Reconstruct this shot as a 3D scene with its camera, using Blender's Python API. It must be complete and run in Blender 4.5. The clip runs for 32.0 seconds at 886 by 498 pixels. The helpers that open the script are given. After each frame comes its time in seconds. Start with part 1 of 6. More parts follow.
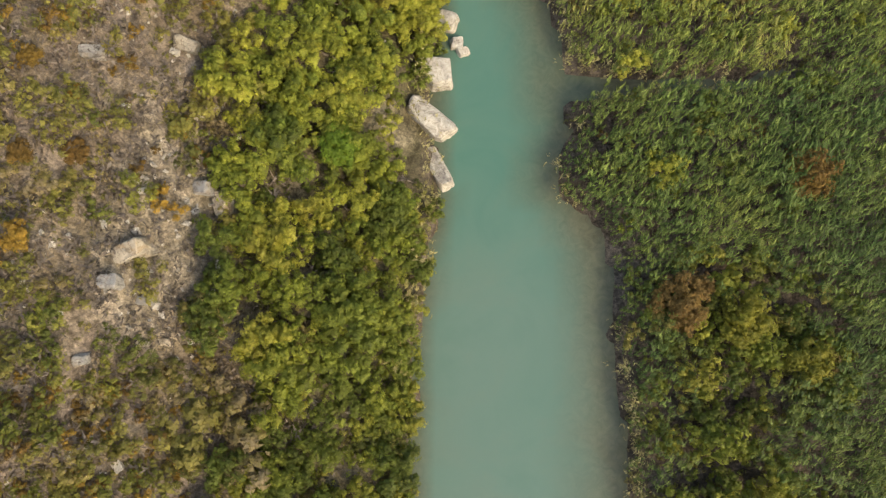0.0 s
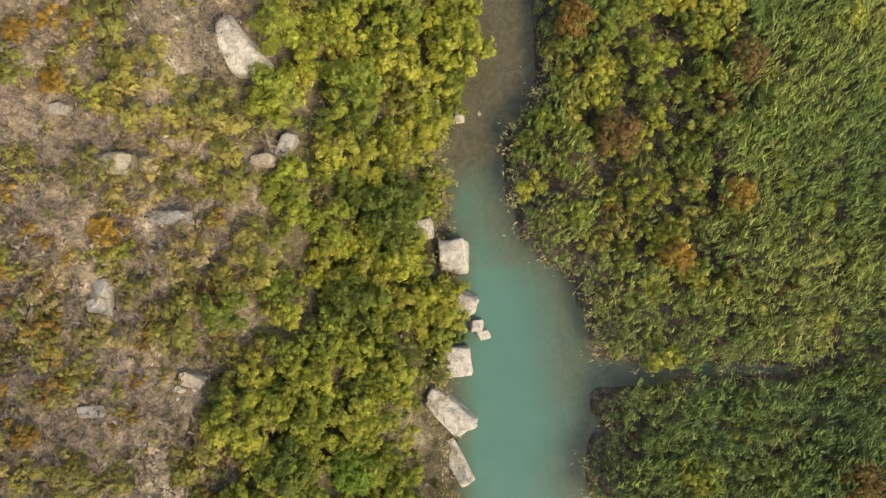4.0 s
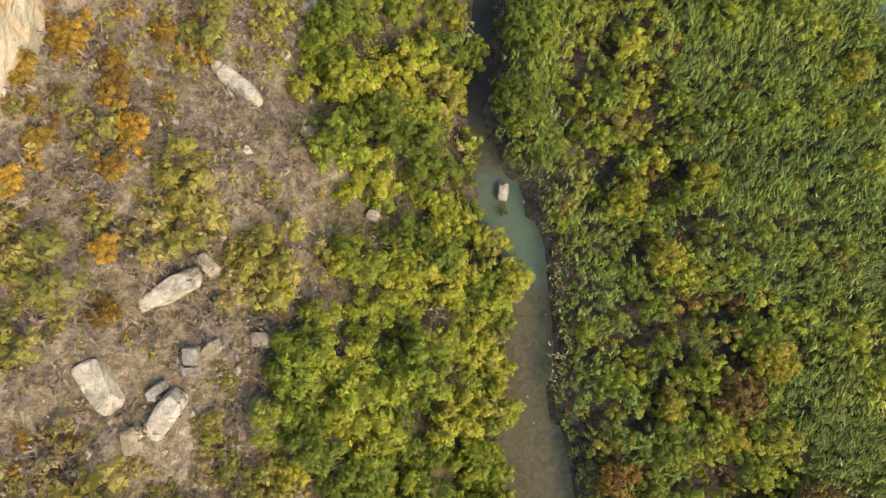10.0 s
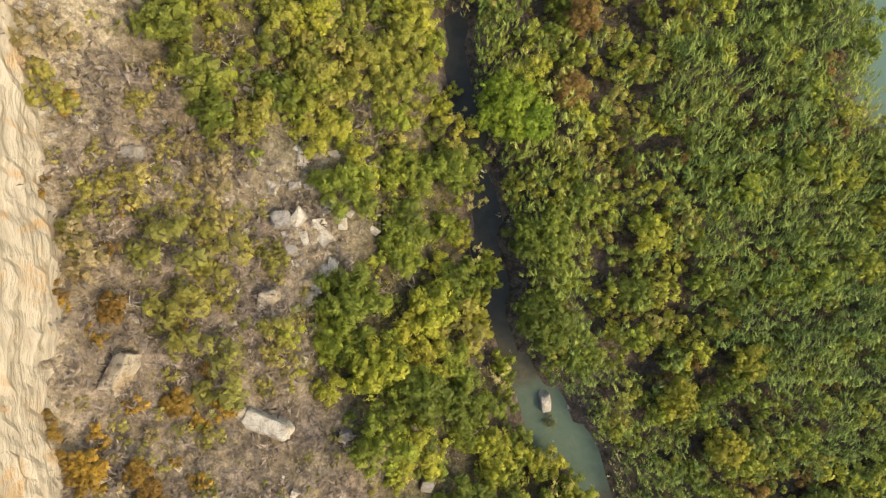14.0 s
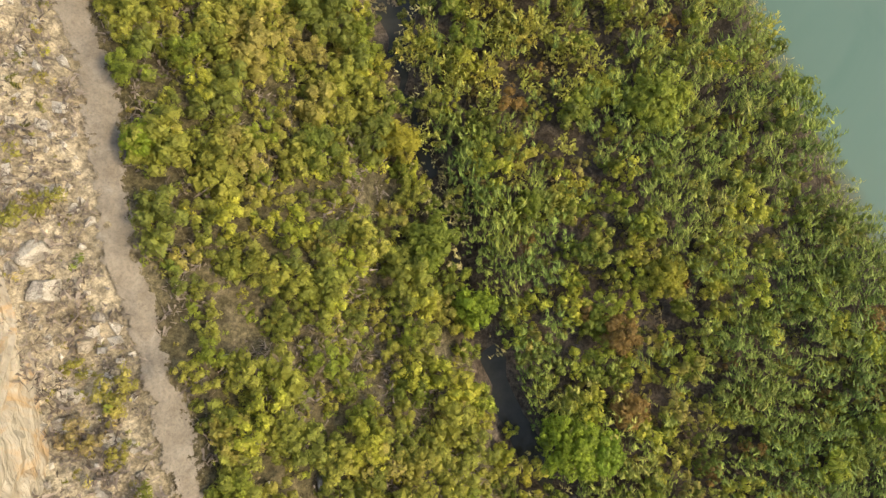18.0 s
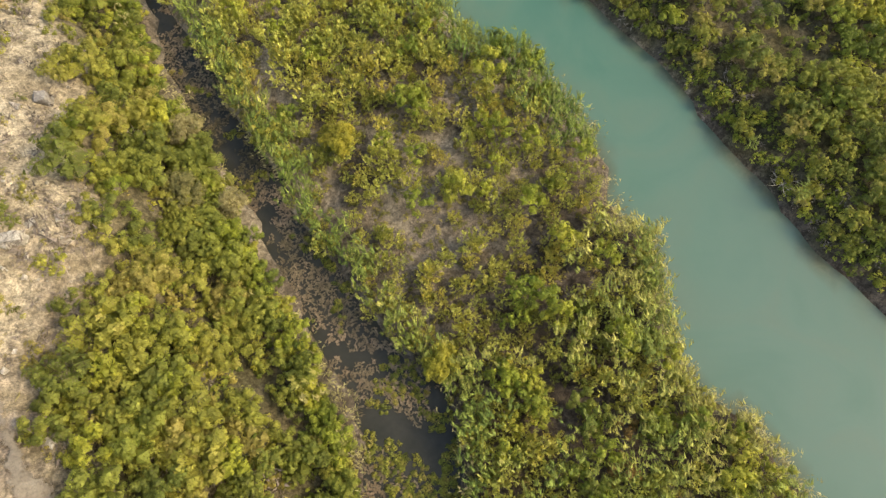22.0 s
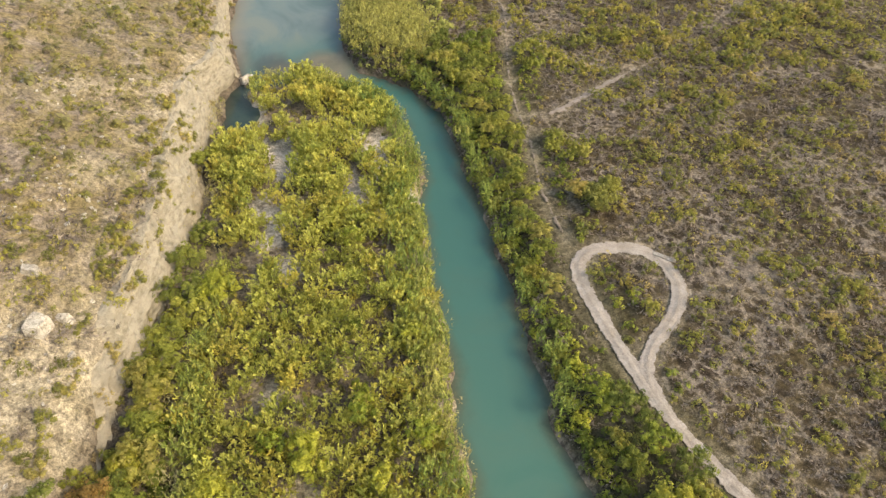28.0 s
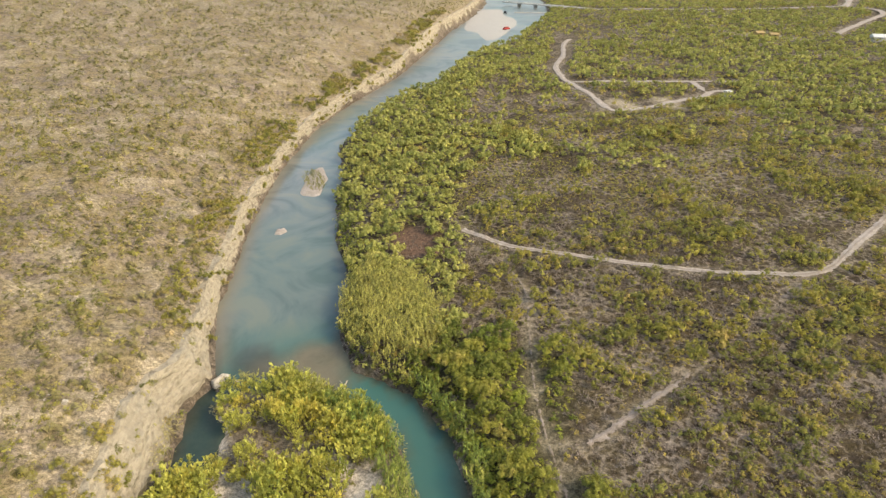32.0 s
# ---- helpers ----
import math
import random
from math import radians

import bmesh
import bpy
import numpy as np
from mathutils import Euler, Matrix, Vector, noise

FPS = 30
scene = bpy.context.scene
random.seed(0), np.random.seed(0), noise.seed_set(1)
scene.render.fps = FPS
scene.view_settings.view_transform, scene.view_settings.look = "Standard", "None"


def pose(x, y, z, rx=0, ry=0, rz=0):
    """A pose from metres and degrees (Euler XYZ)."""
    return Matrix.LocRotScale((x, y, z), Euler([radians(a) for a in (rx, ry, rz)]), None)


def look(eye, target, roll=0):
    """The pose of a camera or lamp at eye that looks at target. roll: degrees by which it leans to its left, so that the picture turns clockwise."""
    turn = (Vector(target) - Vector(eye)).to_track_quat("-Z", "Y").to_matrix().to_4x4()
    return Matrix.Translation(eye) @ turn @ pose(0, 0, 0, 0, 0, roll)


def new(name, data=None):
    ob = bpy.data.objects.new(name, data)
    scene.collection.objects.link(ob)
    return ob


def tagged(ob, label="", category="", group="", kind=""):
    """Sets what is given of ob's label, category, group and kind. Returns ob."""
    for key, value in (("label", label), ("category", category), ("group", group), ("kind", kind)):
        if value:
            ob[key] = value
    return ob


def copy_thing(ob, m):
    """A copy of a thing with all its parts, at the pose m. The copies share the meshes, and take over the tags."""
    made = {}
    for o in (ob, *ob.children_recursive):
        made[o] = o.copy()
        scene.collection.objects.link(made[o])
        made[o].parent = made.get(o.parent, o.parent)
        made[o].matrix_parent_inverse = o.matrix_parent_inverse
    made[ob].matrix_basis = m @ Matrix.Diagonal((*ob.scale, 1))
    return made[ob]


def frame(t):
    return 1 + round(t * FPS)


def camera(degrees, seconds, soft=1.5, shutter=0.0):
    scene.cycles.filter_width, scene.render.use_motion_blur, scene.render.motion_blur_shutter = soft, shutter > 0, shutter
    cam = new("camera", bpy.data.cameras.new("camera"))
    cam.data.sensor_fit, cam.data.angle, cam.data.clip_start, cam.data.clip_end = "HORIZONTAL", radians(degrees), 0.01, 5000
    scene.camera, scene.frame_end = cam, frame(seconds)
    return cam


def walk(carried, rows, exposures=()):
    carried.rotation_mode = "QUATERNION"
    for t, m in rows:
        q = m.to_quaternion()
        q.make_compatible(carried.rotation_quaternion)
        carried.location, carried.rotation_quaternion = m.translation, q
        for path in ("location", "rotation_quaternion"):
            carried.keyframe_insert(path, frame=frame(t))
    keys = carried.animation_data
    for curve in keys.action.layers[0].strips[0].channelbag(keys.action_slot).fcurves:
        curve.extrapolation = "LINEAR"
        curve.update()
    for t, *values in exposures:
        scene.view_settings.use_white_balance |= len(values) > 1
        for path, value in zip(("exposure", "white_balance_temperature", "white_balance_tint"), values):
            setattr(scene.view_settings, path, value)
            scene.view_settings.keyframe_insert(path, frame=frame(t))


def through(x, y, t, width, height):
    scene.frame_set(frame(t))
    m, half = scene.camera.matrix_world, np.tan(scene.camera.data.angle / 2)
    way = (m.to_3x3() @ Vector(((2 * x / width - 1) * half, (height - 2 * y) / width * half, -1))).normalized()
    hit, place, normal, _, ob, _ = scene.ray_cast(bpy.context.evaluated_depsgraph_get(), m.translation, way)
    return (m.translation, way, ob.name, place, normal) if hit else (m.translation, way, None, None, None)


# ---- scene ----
EXPOSURE, KELVIN = 0.62, 7900.0
# seconds, eye in metres, turn in degrees
cam = camera(70.4, 32.0, 1.4)
PATH = [
    (0, -0.235, -7.236, 54.300, 3.323, -0.203, 1.026),
    (0.5, -0.472, -4.451, 54.176, 3.353, -0.123, 1.117),
    (1, -0.700, -1.627, 54.012, 3.496, -0.055, 0.898),
    (1.5, -0.904, 1.256, 53.838, 3.642, 0.019, 1.054),
    (2, -1.068, 4.229, 53.663, 3.729, 0.111, 0.946),
    (2.5, -1.184, 7.213, 53.455, 3.874, 0.244, 1.066),
    (3, -1.289, 10.181, 53.289, 4.136, 0.383, 1.054),
    (3.5, -1.442, 13.126, 53.161, 4.453, 0.444, 0.941),
    (5.5, -2.234, 24.940, 52.289, 5.171, 0.434, 0.930),
    (6, -2.328, 27.944, 52.147, 5.233, 0.503, 1.105),
    (6.5, -2.340, 30.993, 52.004, 5.401, 0.662, 0.606),
    (7, -2.330, 34.088, 51.850, 5.475, 0.807, -0.315),
    (7.5, -2.361, 37.202, 51.728, 5.557, 0.879, -0.745),
    (8, -2.446, 40.266, 51.552, 5.691, 0.880, -1.313),
    (8.5, -2.531, 43.270, 51.382, 5.880, 0.867, -2.535),
    (9, -2.583, 46.258, 51.241, 6.102, 0.813, -3.547),
    (9.5, -2.605, 49.298, 51.106, 6.304, 0.761, -5.044),
    (10, -2.623, 52.396, 50.970, 6.160, 0.711, -6.031),
    (10.5, -2.614, 55.504, 50.848, 5.627, 0.571, -7.226),
    (11, -2.605, 58.578, 50.739, 5.126, 0.439, -8.397),
    (11.5, -2.510, 61.594, 50.570, 4.739, 0.356, -9.480),
    (12, -2.353, 64.508, 50.421, 4.399, 0.369, -11.126),
    (12.5, -2.158, 67.337, 50.291, 3.319, 0.261, -12.413),
    (13, -1.885, 70.234, 50.161, 2.224, 0.198, -13.954),
    (13.5, -1.510, 73.150, 50.060, 1.086, 0.164, -16.094),
    (15.5, 0.624, 84.810, 49.707, -1.446, 0.073, -24.173),
    (16, 1.345, 87.756, 49.608, -1.268, 0.053, -25.901),
    (16.5, 2.190, 90.750, 49.503, -1.141, 0.002, -28.396),
    (17, 3.156, 93.770, 49.415, -0.974, -0.029, -29.772),
    (17.5, 4.283, 96.826, 49.330, 0.796, 0.010, -30.956),
    (18, 5.575, 99.941, 49.292, 2.910, 0.061, -33.323),
    (18.5, 6.991, 103.120, 49.258, 4.789, 0.050, -34.859),
    (19, 8.508, 106.249, 49.212, 6.647, 0.046, -36.079),
    (19.5, 10.050, 109.327, 49.201, 8.595, -0.075, -37.027),
    (20, 11.601, 112.265, 49.270, 10.520, -0.219, -38.264),
    (20.5, 13.209, 115.144, 49.315, 12.518, -0.325, -38.764),
    (21, 14.899, 117.953, 49.349, 14.501, -0.401, -38.755),
    (21.5, 16.627, 120.684, 49.397, 16.462, -0.425, -38.768),
    (22, 18.335, 123.383, 49.430, 18.467, -0.539, -38.459),
    (22.5, 19.998, 126.055, 49.477, 20.475, -0.595, -37.374),
    (23, 21.617, 128.724, 49.514, 22.459, -0.611, -35.436),
    (23.5, 23.228, 131.358, 49.561, 24.456, -0.663, -33.864),
    (24, 24.873, 133.922, 49.607, 26.495, -0.669, -33.292),
    (24.5, 26.493, 136.430, 49.643, 28.600, -0.670, -32.229),
    (25, 28.027, 138.928, 49.692, 30.727, -0.613, -30.403),
    (25.5, 29.485, 141.414, 49.759, 32.841, -0.597, -28.572),
    (27.5, 34.895, 151.206, 50.382, 41.779, -0.733, -22.011),
    (28, 36.224, 153.702, 50.431, 44.092, -0.696, -21.183),
    (28.5, 37.638, 156.280, 50.446, 46.368, -0.507, -20.569),
    (29, 39.005, 158.872, 50.471, 48.665, -0.375, -20.253),
    (29.5, 40.274, 161.464, 50.495, 50.963, -0.311, -20.201),
    (30, 41.435, 164.013, 50.540, 53.307, -0.241, -19.917),
    (30.5, 42.547, 166.463, 50.600, 55.666, -0.083, -19.728),
    (31, 43.655, 168.860, 50.662, 58.026, 0.085, -19.471),
    (31.5, 44.783, 171.205, 50.710, 60.465, 0.174, -19.148),
    (32, 45.971, 173.569, 50.739, 62.961, 0.267, -18.938),
]
walk(cam, [(t, pose(x, y, z, rx, ry, rz)) for t, x, y, z, rx, ry, rz in PATH], [(0.0, EXPOSURE, KELVIN, 6.0), (28.0, EXPOSURE, KELVIN, 6.0), (32.0, EXPOSURE - 0.06, KELVIN, 6.0)])

# ---- light ----
SUN_EL, SUN_AZ = 41.0, -42.0          # degrees; azimuth counter-clockwise from +x
world = bpy.data.worlds.new("world")
scene.world = world
world.use_nodes = True
wn = world.node_tree.nodes
wl = world.node_tree.links
sky = wn.new("ShaderNodeTexSky")
sky.sky_type = 'NISHITA'
sky.sun_disc = False
sky.sun_elevation = radians(SUN_EL)
sky.sun_rotation = radians(90 - SUN_AZ)
sky.dust_density = 2.0
wn["Background"].inputs["Strength"].default_value = 0.3
wl.new(sky.outputs[0], wn["Background"].inputs["Color"])
sun_data = bpy.data.lights.new("sun", 'SUN')
sun_data.energy = 2.2
sun_data.angle = radians(13.0)
sun_data.color = (1.0, 0.88, 0.66)
sun = new("sun", sun_data)
sun_dir = Vector((math.cos(radians(SUN_AZ)) * math.cos(radians(SUN_EL)), math.sin(radians(SUN_AZ)) * math.cos(radians(SUN_EL)), math.sin(radians(SUN_EL))))
sun.matrix_world = look(sun_dir * 300 + Vector((20, 120, 0)), (20, 120, 0))


# ---- materials ----
def material(name, rough=0.9, spec=0.2):
    m = bpy.data.materials.new(name)
    m.use_nodes = True
    b = m.node_tree.nodes["Principled BSDF"]
    b.inputs["Roughness"].default_value = rough
    b.inputs["Specular IOR Level"].default_value = spec
    return m, m.node_tree.nodes, m.node_tree.links, b


def node(ns, kind, **kw):
    n = ns.new(kind)
    for k, v in kw.items():
        n.inputs[k].default_value = v
    return n


def noise_tex(ns, ls, scale, detail=4.0, rough=0.6, distort=0.0):
    geo = ns.new("ShaderNodeNewGeometry")
    n = node(ns, "ShaderNodeTexNoise", Scale=scale, Detail=detail, Roughness=rough, Distortion=distort)
    ls.new(geo.outputs["Position"], n.inputs["Vector"])
    return n.outputs["Fac"]


def ramp(ns, ls, fac, stops):
    r = ns.new("ShaderNodeValToRGB")
    e = r.color_ramp.elements
    while len(e) < len(stops):
        e.new(0.5)
    for i, (p, c) in enumerate(stops):
        e[i].position = p
        e[i].color = (*c, 1)
    ls.new(fac, r.inputs[0])
    return r.outputs[0]


def mix(ns, ls, fac, a, b, mode='MIX'):
    n = ns.new("ShaderNodeMix")
    n.data_type = 'RGBA'
    n.blend_type = mode
    for sock, v in ((n.inputs[0], fac), (n.inputs[6], a), (n.inputs[7], b)):
        if isinstance(v, bpy.types.NodeSocket):
            ls.new(v, sock)
        elif isinstance(v, (int, float)):
            sock.default_value = v
        else:
            sock.default_value = (*v, 1)
    return n.outputs[2]


def maths(ns, ls, op, a, b=0.0, clamp=False):
    n = ns.new("ShaderNodeMath")
    n.operation = op
    n.use_clamp = clamp
    for i, v in enumerate((a, b)):
        if isinstance(v, bpy.types.NodeSocket):
            ls.new(v, n.inputs[i])
        else:
            n.inputs[i].default_value = v
    return n.outputs[0]


def attr(ns, name):
    a = ns.new("ShaderNodeAttribute")
    a.attribute_name = name
    return a.outputs["Fac"]


def bump(ns, ls, b, fac, strength=0.4, dist=0.1):
    n = node(ns, "ShaderNodeBump", Strength=strength, Distance=dist)
    ls.new(fac, n.inputs["Height"])
    ls.new(n.outputs[0], b.inputs["Normal"])


def leaf_material(name, stops, spread=0.25, rough=0.65, spec=0.25, lace=12.0, through=0.38, mixed=1.0):
    """Leaves: hue by plant, lightness by leaf, some light through the blade."""
    m, ns, ls, b = material(name, rough, spec)
    info = ns.new("ShaderNodeObjectInfo")
    geo = ns.new("ShaderNodeNewGeometry")
    tint = attr(ns, "tint")
    own = maths(ns, ls, 'MULTIPLY', info.outputs["Random"], maths(ns, ls, 'LESS_THAN', tint, 0.005))
    stand = maths(ns, ls, 'MULTIPLY', maths(ns, ls, 'SUBTRACT', noise_tex(ns, ls, 0.14, 4.0, 0.6, 0.8), 0.5), 1.0 * mixed)
    plant = maths(ns, ls, 'ADD', maths(ns, ls, 'ADD', tint, own), stand)
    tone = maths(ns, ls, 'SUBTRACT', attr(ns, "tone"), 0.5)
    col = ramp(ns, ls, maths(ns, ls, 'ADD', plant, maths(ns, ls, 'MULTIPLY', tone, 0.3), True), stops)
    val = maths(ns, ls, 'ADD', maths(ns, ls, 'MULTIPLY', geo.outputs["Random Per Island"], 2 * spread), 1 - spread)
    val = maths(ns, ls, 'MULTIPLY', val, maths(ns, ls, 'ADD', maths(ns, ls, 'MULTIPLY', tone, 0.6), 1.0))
    hsv = ns.new("ShaderNodeHueSaturation")
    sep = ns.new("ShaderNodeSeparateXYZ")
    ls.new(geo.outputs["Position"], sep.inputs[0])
    dry = ns.new("ShaderNodeMapRange")       # painted into value: darker plants and deeper shade downstream, lighter upstream
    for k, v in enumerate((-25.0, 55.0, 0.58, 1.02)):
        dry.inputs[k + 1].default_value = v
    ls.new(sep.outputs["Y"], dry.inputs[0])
    ls.new(col, hsv.inputs["Color"])
    fine = maths(ns, ls, 'ADD', maths(ns, ls, 'MULTIPLY', noise_tex(ns, ls, 6.5, 3.0, 0.7), 1.1), 0.47)
    clump = maths(ns, ls, 'ADD', maths(ns, ls, 'MULTIPLY', noise_tex(ns, ls, 0.4, 3.0, 0.65, 0.5), 1.0), 0.5)
    val = maths(ns, ls, 'MULTIPLY', maths(ns, ls, 'MULTIPLY', val, fine), clump)
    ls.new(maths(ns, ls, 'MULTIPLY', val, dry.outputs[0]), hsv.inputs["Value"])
    ls.new(hsv.outputs[0], b.inputs["Base Color"])
    tr = ns.new("ShaderNodeBsdfTranslucent")
    ls.new(hsv.outputs[0], tr.inputs["Color"])
    mx = ns.new("ShaderNodeMixShader")
    mx.inputs[0].default_value = through
    ls.new(b.outputs[0], mx.inputs[1])
    ls.new(tr.outputs[0], mx.inputs[2])
    out = mx.outputs[0]
    if lace:                              # gaps between the leaflets of a spray
        gap = ns.new("ShaderNodeBsdfTransparent")
        cut = ns.new("ShaderNodeMixShader")
        ls.new(maths(ns, ls, 'GREATER_THAN', noise_tex(ns, ls, lace, 2.0, 0.6), 0.565), cut.inputs[0])
        ls.new(out, cut.inputs[1])
        ls.new(gap.outputs[0], cut.inputs[2])
        out = cut.outputs[0]
    ls.new(out, ns["Material Output"].inputs["Surface"])
    return m


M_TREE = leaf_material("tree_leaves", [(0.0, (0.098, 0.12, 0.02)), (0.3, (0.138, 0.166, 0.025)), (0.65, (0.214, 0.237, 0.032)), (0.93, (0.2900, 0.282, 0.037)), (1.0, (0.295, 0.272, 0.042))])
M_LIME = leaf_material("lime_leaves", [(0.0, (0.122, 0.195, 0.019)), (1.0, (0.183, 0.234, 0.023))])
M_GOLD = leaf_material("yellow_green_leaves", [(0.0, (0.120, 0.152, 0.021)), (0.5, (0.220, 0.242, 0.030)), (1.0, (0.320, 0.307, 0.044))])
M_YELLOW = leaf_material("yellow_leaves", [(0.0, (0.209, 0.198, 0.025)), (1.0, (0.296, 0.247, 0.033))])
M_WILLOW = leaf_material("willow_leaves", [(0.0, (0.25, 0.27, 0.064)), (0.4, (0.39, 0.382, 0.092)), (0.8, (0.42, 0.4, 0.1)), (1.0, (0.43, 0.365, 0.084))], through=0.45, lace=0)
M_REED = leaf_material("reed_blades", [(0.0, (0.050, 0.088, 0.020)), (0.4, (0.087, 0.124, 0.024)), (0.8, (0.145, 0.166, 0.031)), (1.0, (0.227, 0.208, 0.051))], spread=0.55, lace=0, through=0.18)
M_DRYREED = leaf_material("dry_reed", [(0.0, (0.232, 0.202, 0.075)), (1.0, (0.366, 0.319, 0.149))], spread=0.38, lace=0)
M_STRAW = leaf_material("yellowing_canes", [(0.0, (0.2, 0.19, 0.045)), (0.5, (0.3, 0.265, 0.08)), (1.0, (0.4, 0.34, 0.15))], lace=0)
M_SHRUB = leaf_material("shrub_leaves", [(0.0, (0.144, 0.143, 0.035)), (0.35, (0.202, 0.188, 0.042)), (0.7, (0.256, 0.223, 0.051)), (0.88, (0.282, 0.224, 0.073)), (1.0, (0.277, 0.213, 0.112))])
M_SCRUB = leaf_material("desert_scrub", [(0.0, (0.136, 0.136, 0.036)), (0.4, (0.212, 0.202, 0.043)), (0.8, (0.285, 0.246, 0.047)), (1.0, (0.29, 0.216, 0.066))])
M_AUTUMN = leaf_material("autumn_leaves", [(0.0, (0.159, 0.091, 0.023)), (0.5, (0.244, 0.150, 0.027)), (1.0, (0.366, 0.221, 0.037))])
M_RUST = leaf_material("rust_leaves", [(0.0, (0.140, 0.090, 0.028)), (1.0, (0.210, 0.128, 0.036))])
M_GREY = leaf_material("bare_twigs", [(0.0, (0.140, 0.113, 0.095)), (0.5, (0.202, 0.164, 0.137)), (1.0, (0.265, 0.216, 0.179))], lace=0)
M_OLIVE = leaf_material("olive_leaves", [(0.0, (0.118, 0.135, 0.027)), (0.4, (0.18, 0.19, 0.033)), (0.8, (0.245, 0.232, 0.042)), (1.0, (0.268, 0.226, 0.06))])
# paler, greyer olive: distance haze put into the leaf colour
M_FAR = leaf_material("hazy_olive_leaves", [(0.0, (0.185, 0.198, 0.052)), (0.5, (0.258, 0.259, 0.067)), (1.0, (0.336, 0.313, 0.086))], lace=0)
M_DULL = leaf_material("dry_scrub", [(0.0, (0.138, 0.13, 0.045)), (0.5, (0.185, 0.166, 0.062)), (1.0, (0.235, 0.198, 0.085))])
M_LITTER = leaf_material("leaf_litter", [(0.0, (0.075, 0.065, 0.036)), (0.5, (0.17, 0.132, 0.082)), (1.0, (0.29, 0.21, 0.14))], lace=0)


def bark():
    m, ns, ls, b = material("bark", 0.95, 0.1)
    ls.new(ramp(ns, ls, noise_tex(ns, ls, 6.0), [(0.3, (0.07, 0.05, 0.035)), (0.7, (0.2, 0.16, 0.12))]), b.inputs["Base Color"])
    return m


def dead_wood():
    m, ns, ls, b = material("dead_wood", 0.9, 0.1)
    ls.new(ramp(ns, ls, noise_tex(ns, ls, 8.0), [(0.3, (0.3, 0.25, 0.19)), (0.7, (0.52, 0.46, 0.37))]), b.inputs["Base Color"])
    return m


def rock(name, dark, light, stain):
    m, ns, ls, b = material(name, 0.9, 0.15)
    base = ramp(ns, ls, noise_tex(ns, ls, 1.4, 8.0, 0.65, 0.6), [(0.3, dark), (0.62, light)])
    spots = ramp(ns, ls, noise_tex(ns, ls, 0.7, 5.0, 0.7, 1.0), [(0.5, (0, 0, 0)), (0.66, (1, 1, 1))])
    c = mix(ns, ls, spots, base, stain)
    crack = ramp(ns, ls, noise_tex(ns, ls, 0.9, 3.0, 0.5, 2.5), [(0.47, (1, 1, 1)), (0.5, (0.45, 0.42, 0.4)), (0.53, (1, 1, 1))])
    ls.new(mix(ns, ls, 0.8, c, crack, 'MULTIPLY'), b.inputs["Base Color"])
    bump(ns, ls, b, noise_tex(ns, ls, 3.0, 8.0, 0.75), 0.9, 0.25)
    return m


M_BARK, M_DEAD = bark(), dead_wood()
M_ROCK = rock("limestone", (0.3, 0.265, 0.218), (0.53, 0.48, 0.405), (0.23, 0.2, 0.17))
M_ROCKGREY = rock("grey_limestone", (0.19, 0.175, 0.16), (0.32, 0.295, 0.265), (0.24, 0.2, 0.155))
M_ROCKTAN = rock("tan_limestone", (0.24, 0.2, 0.15), (0.38, 0.325, 0.25), (0.27, 0.19, 0.11))


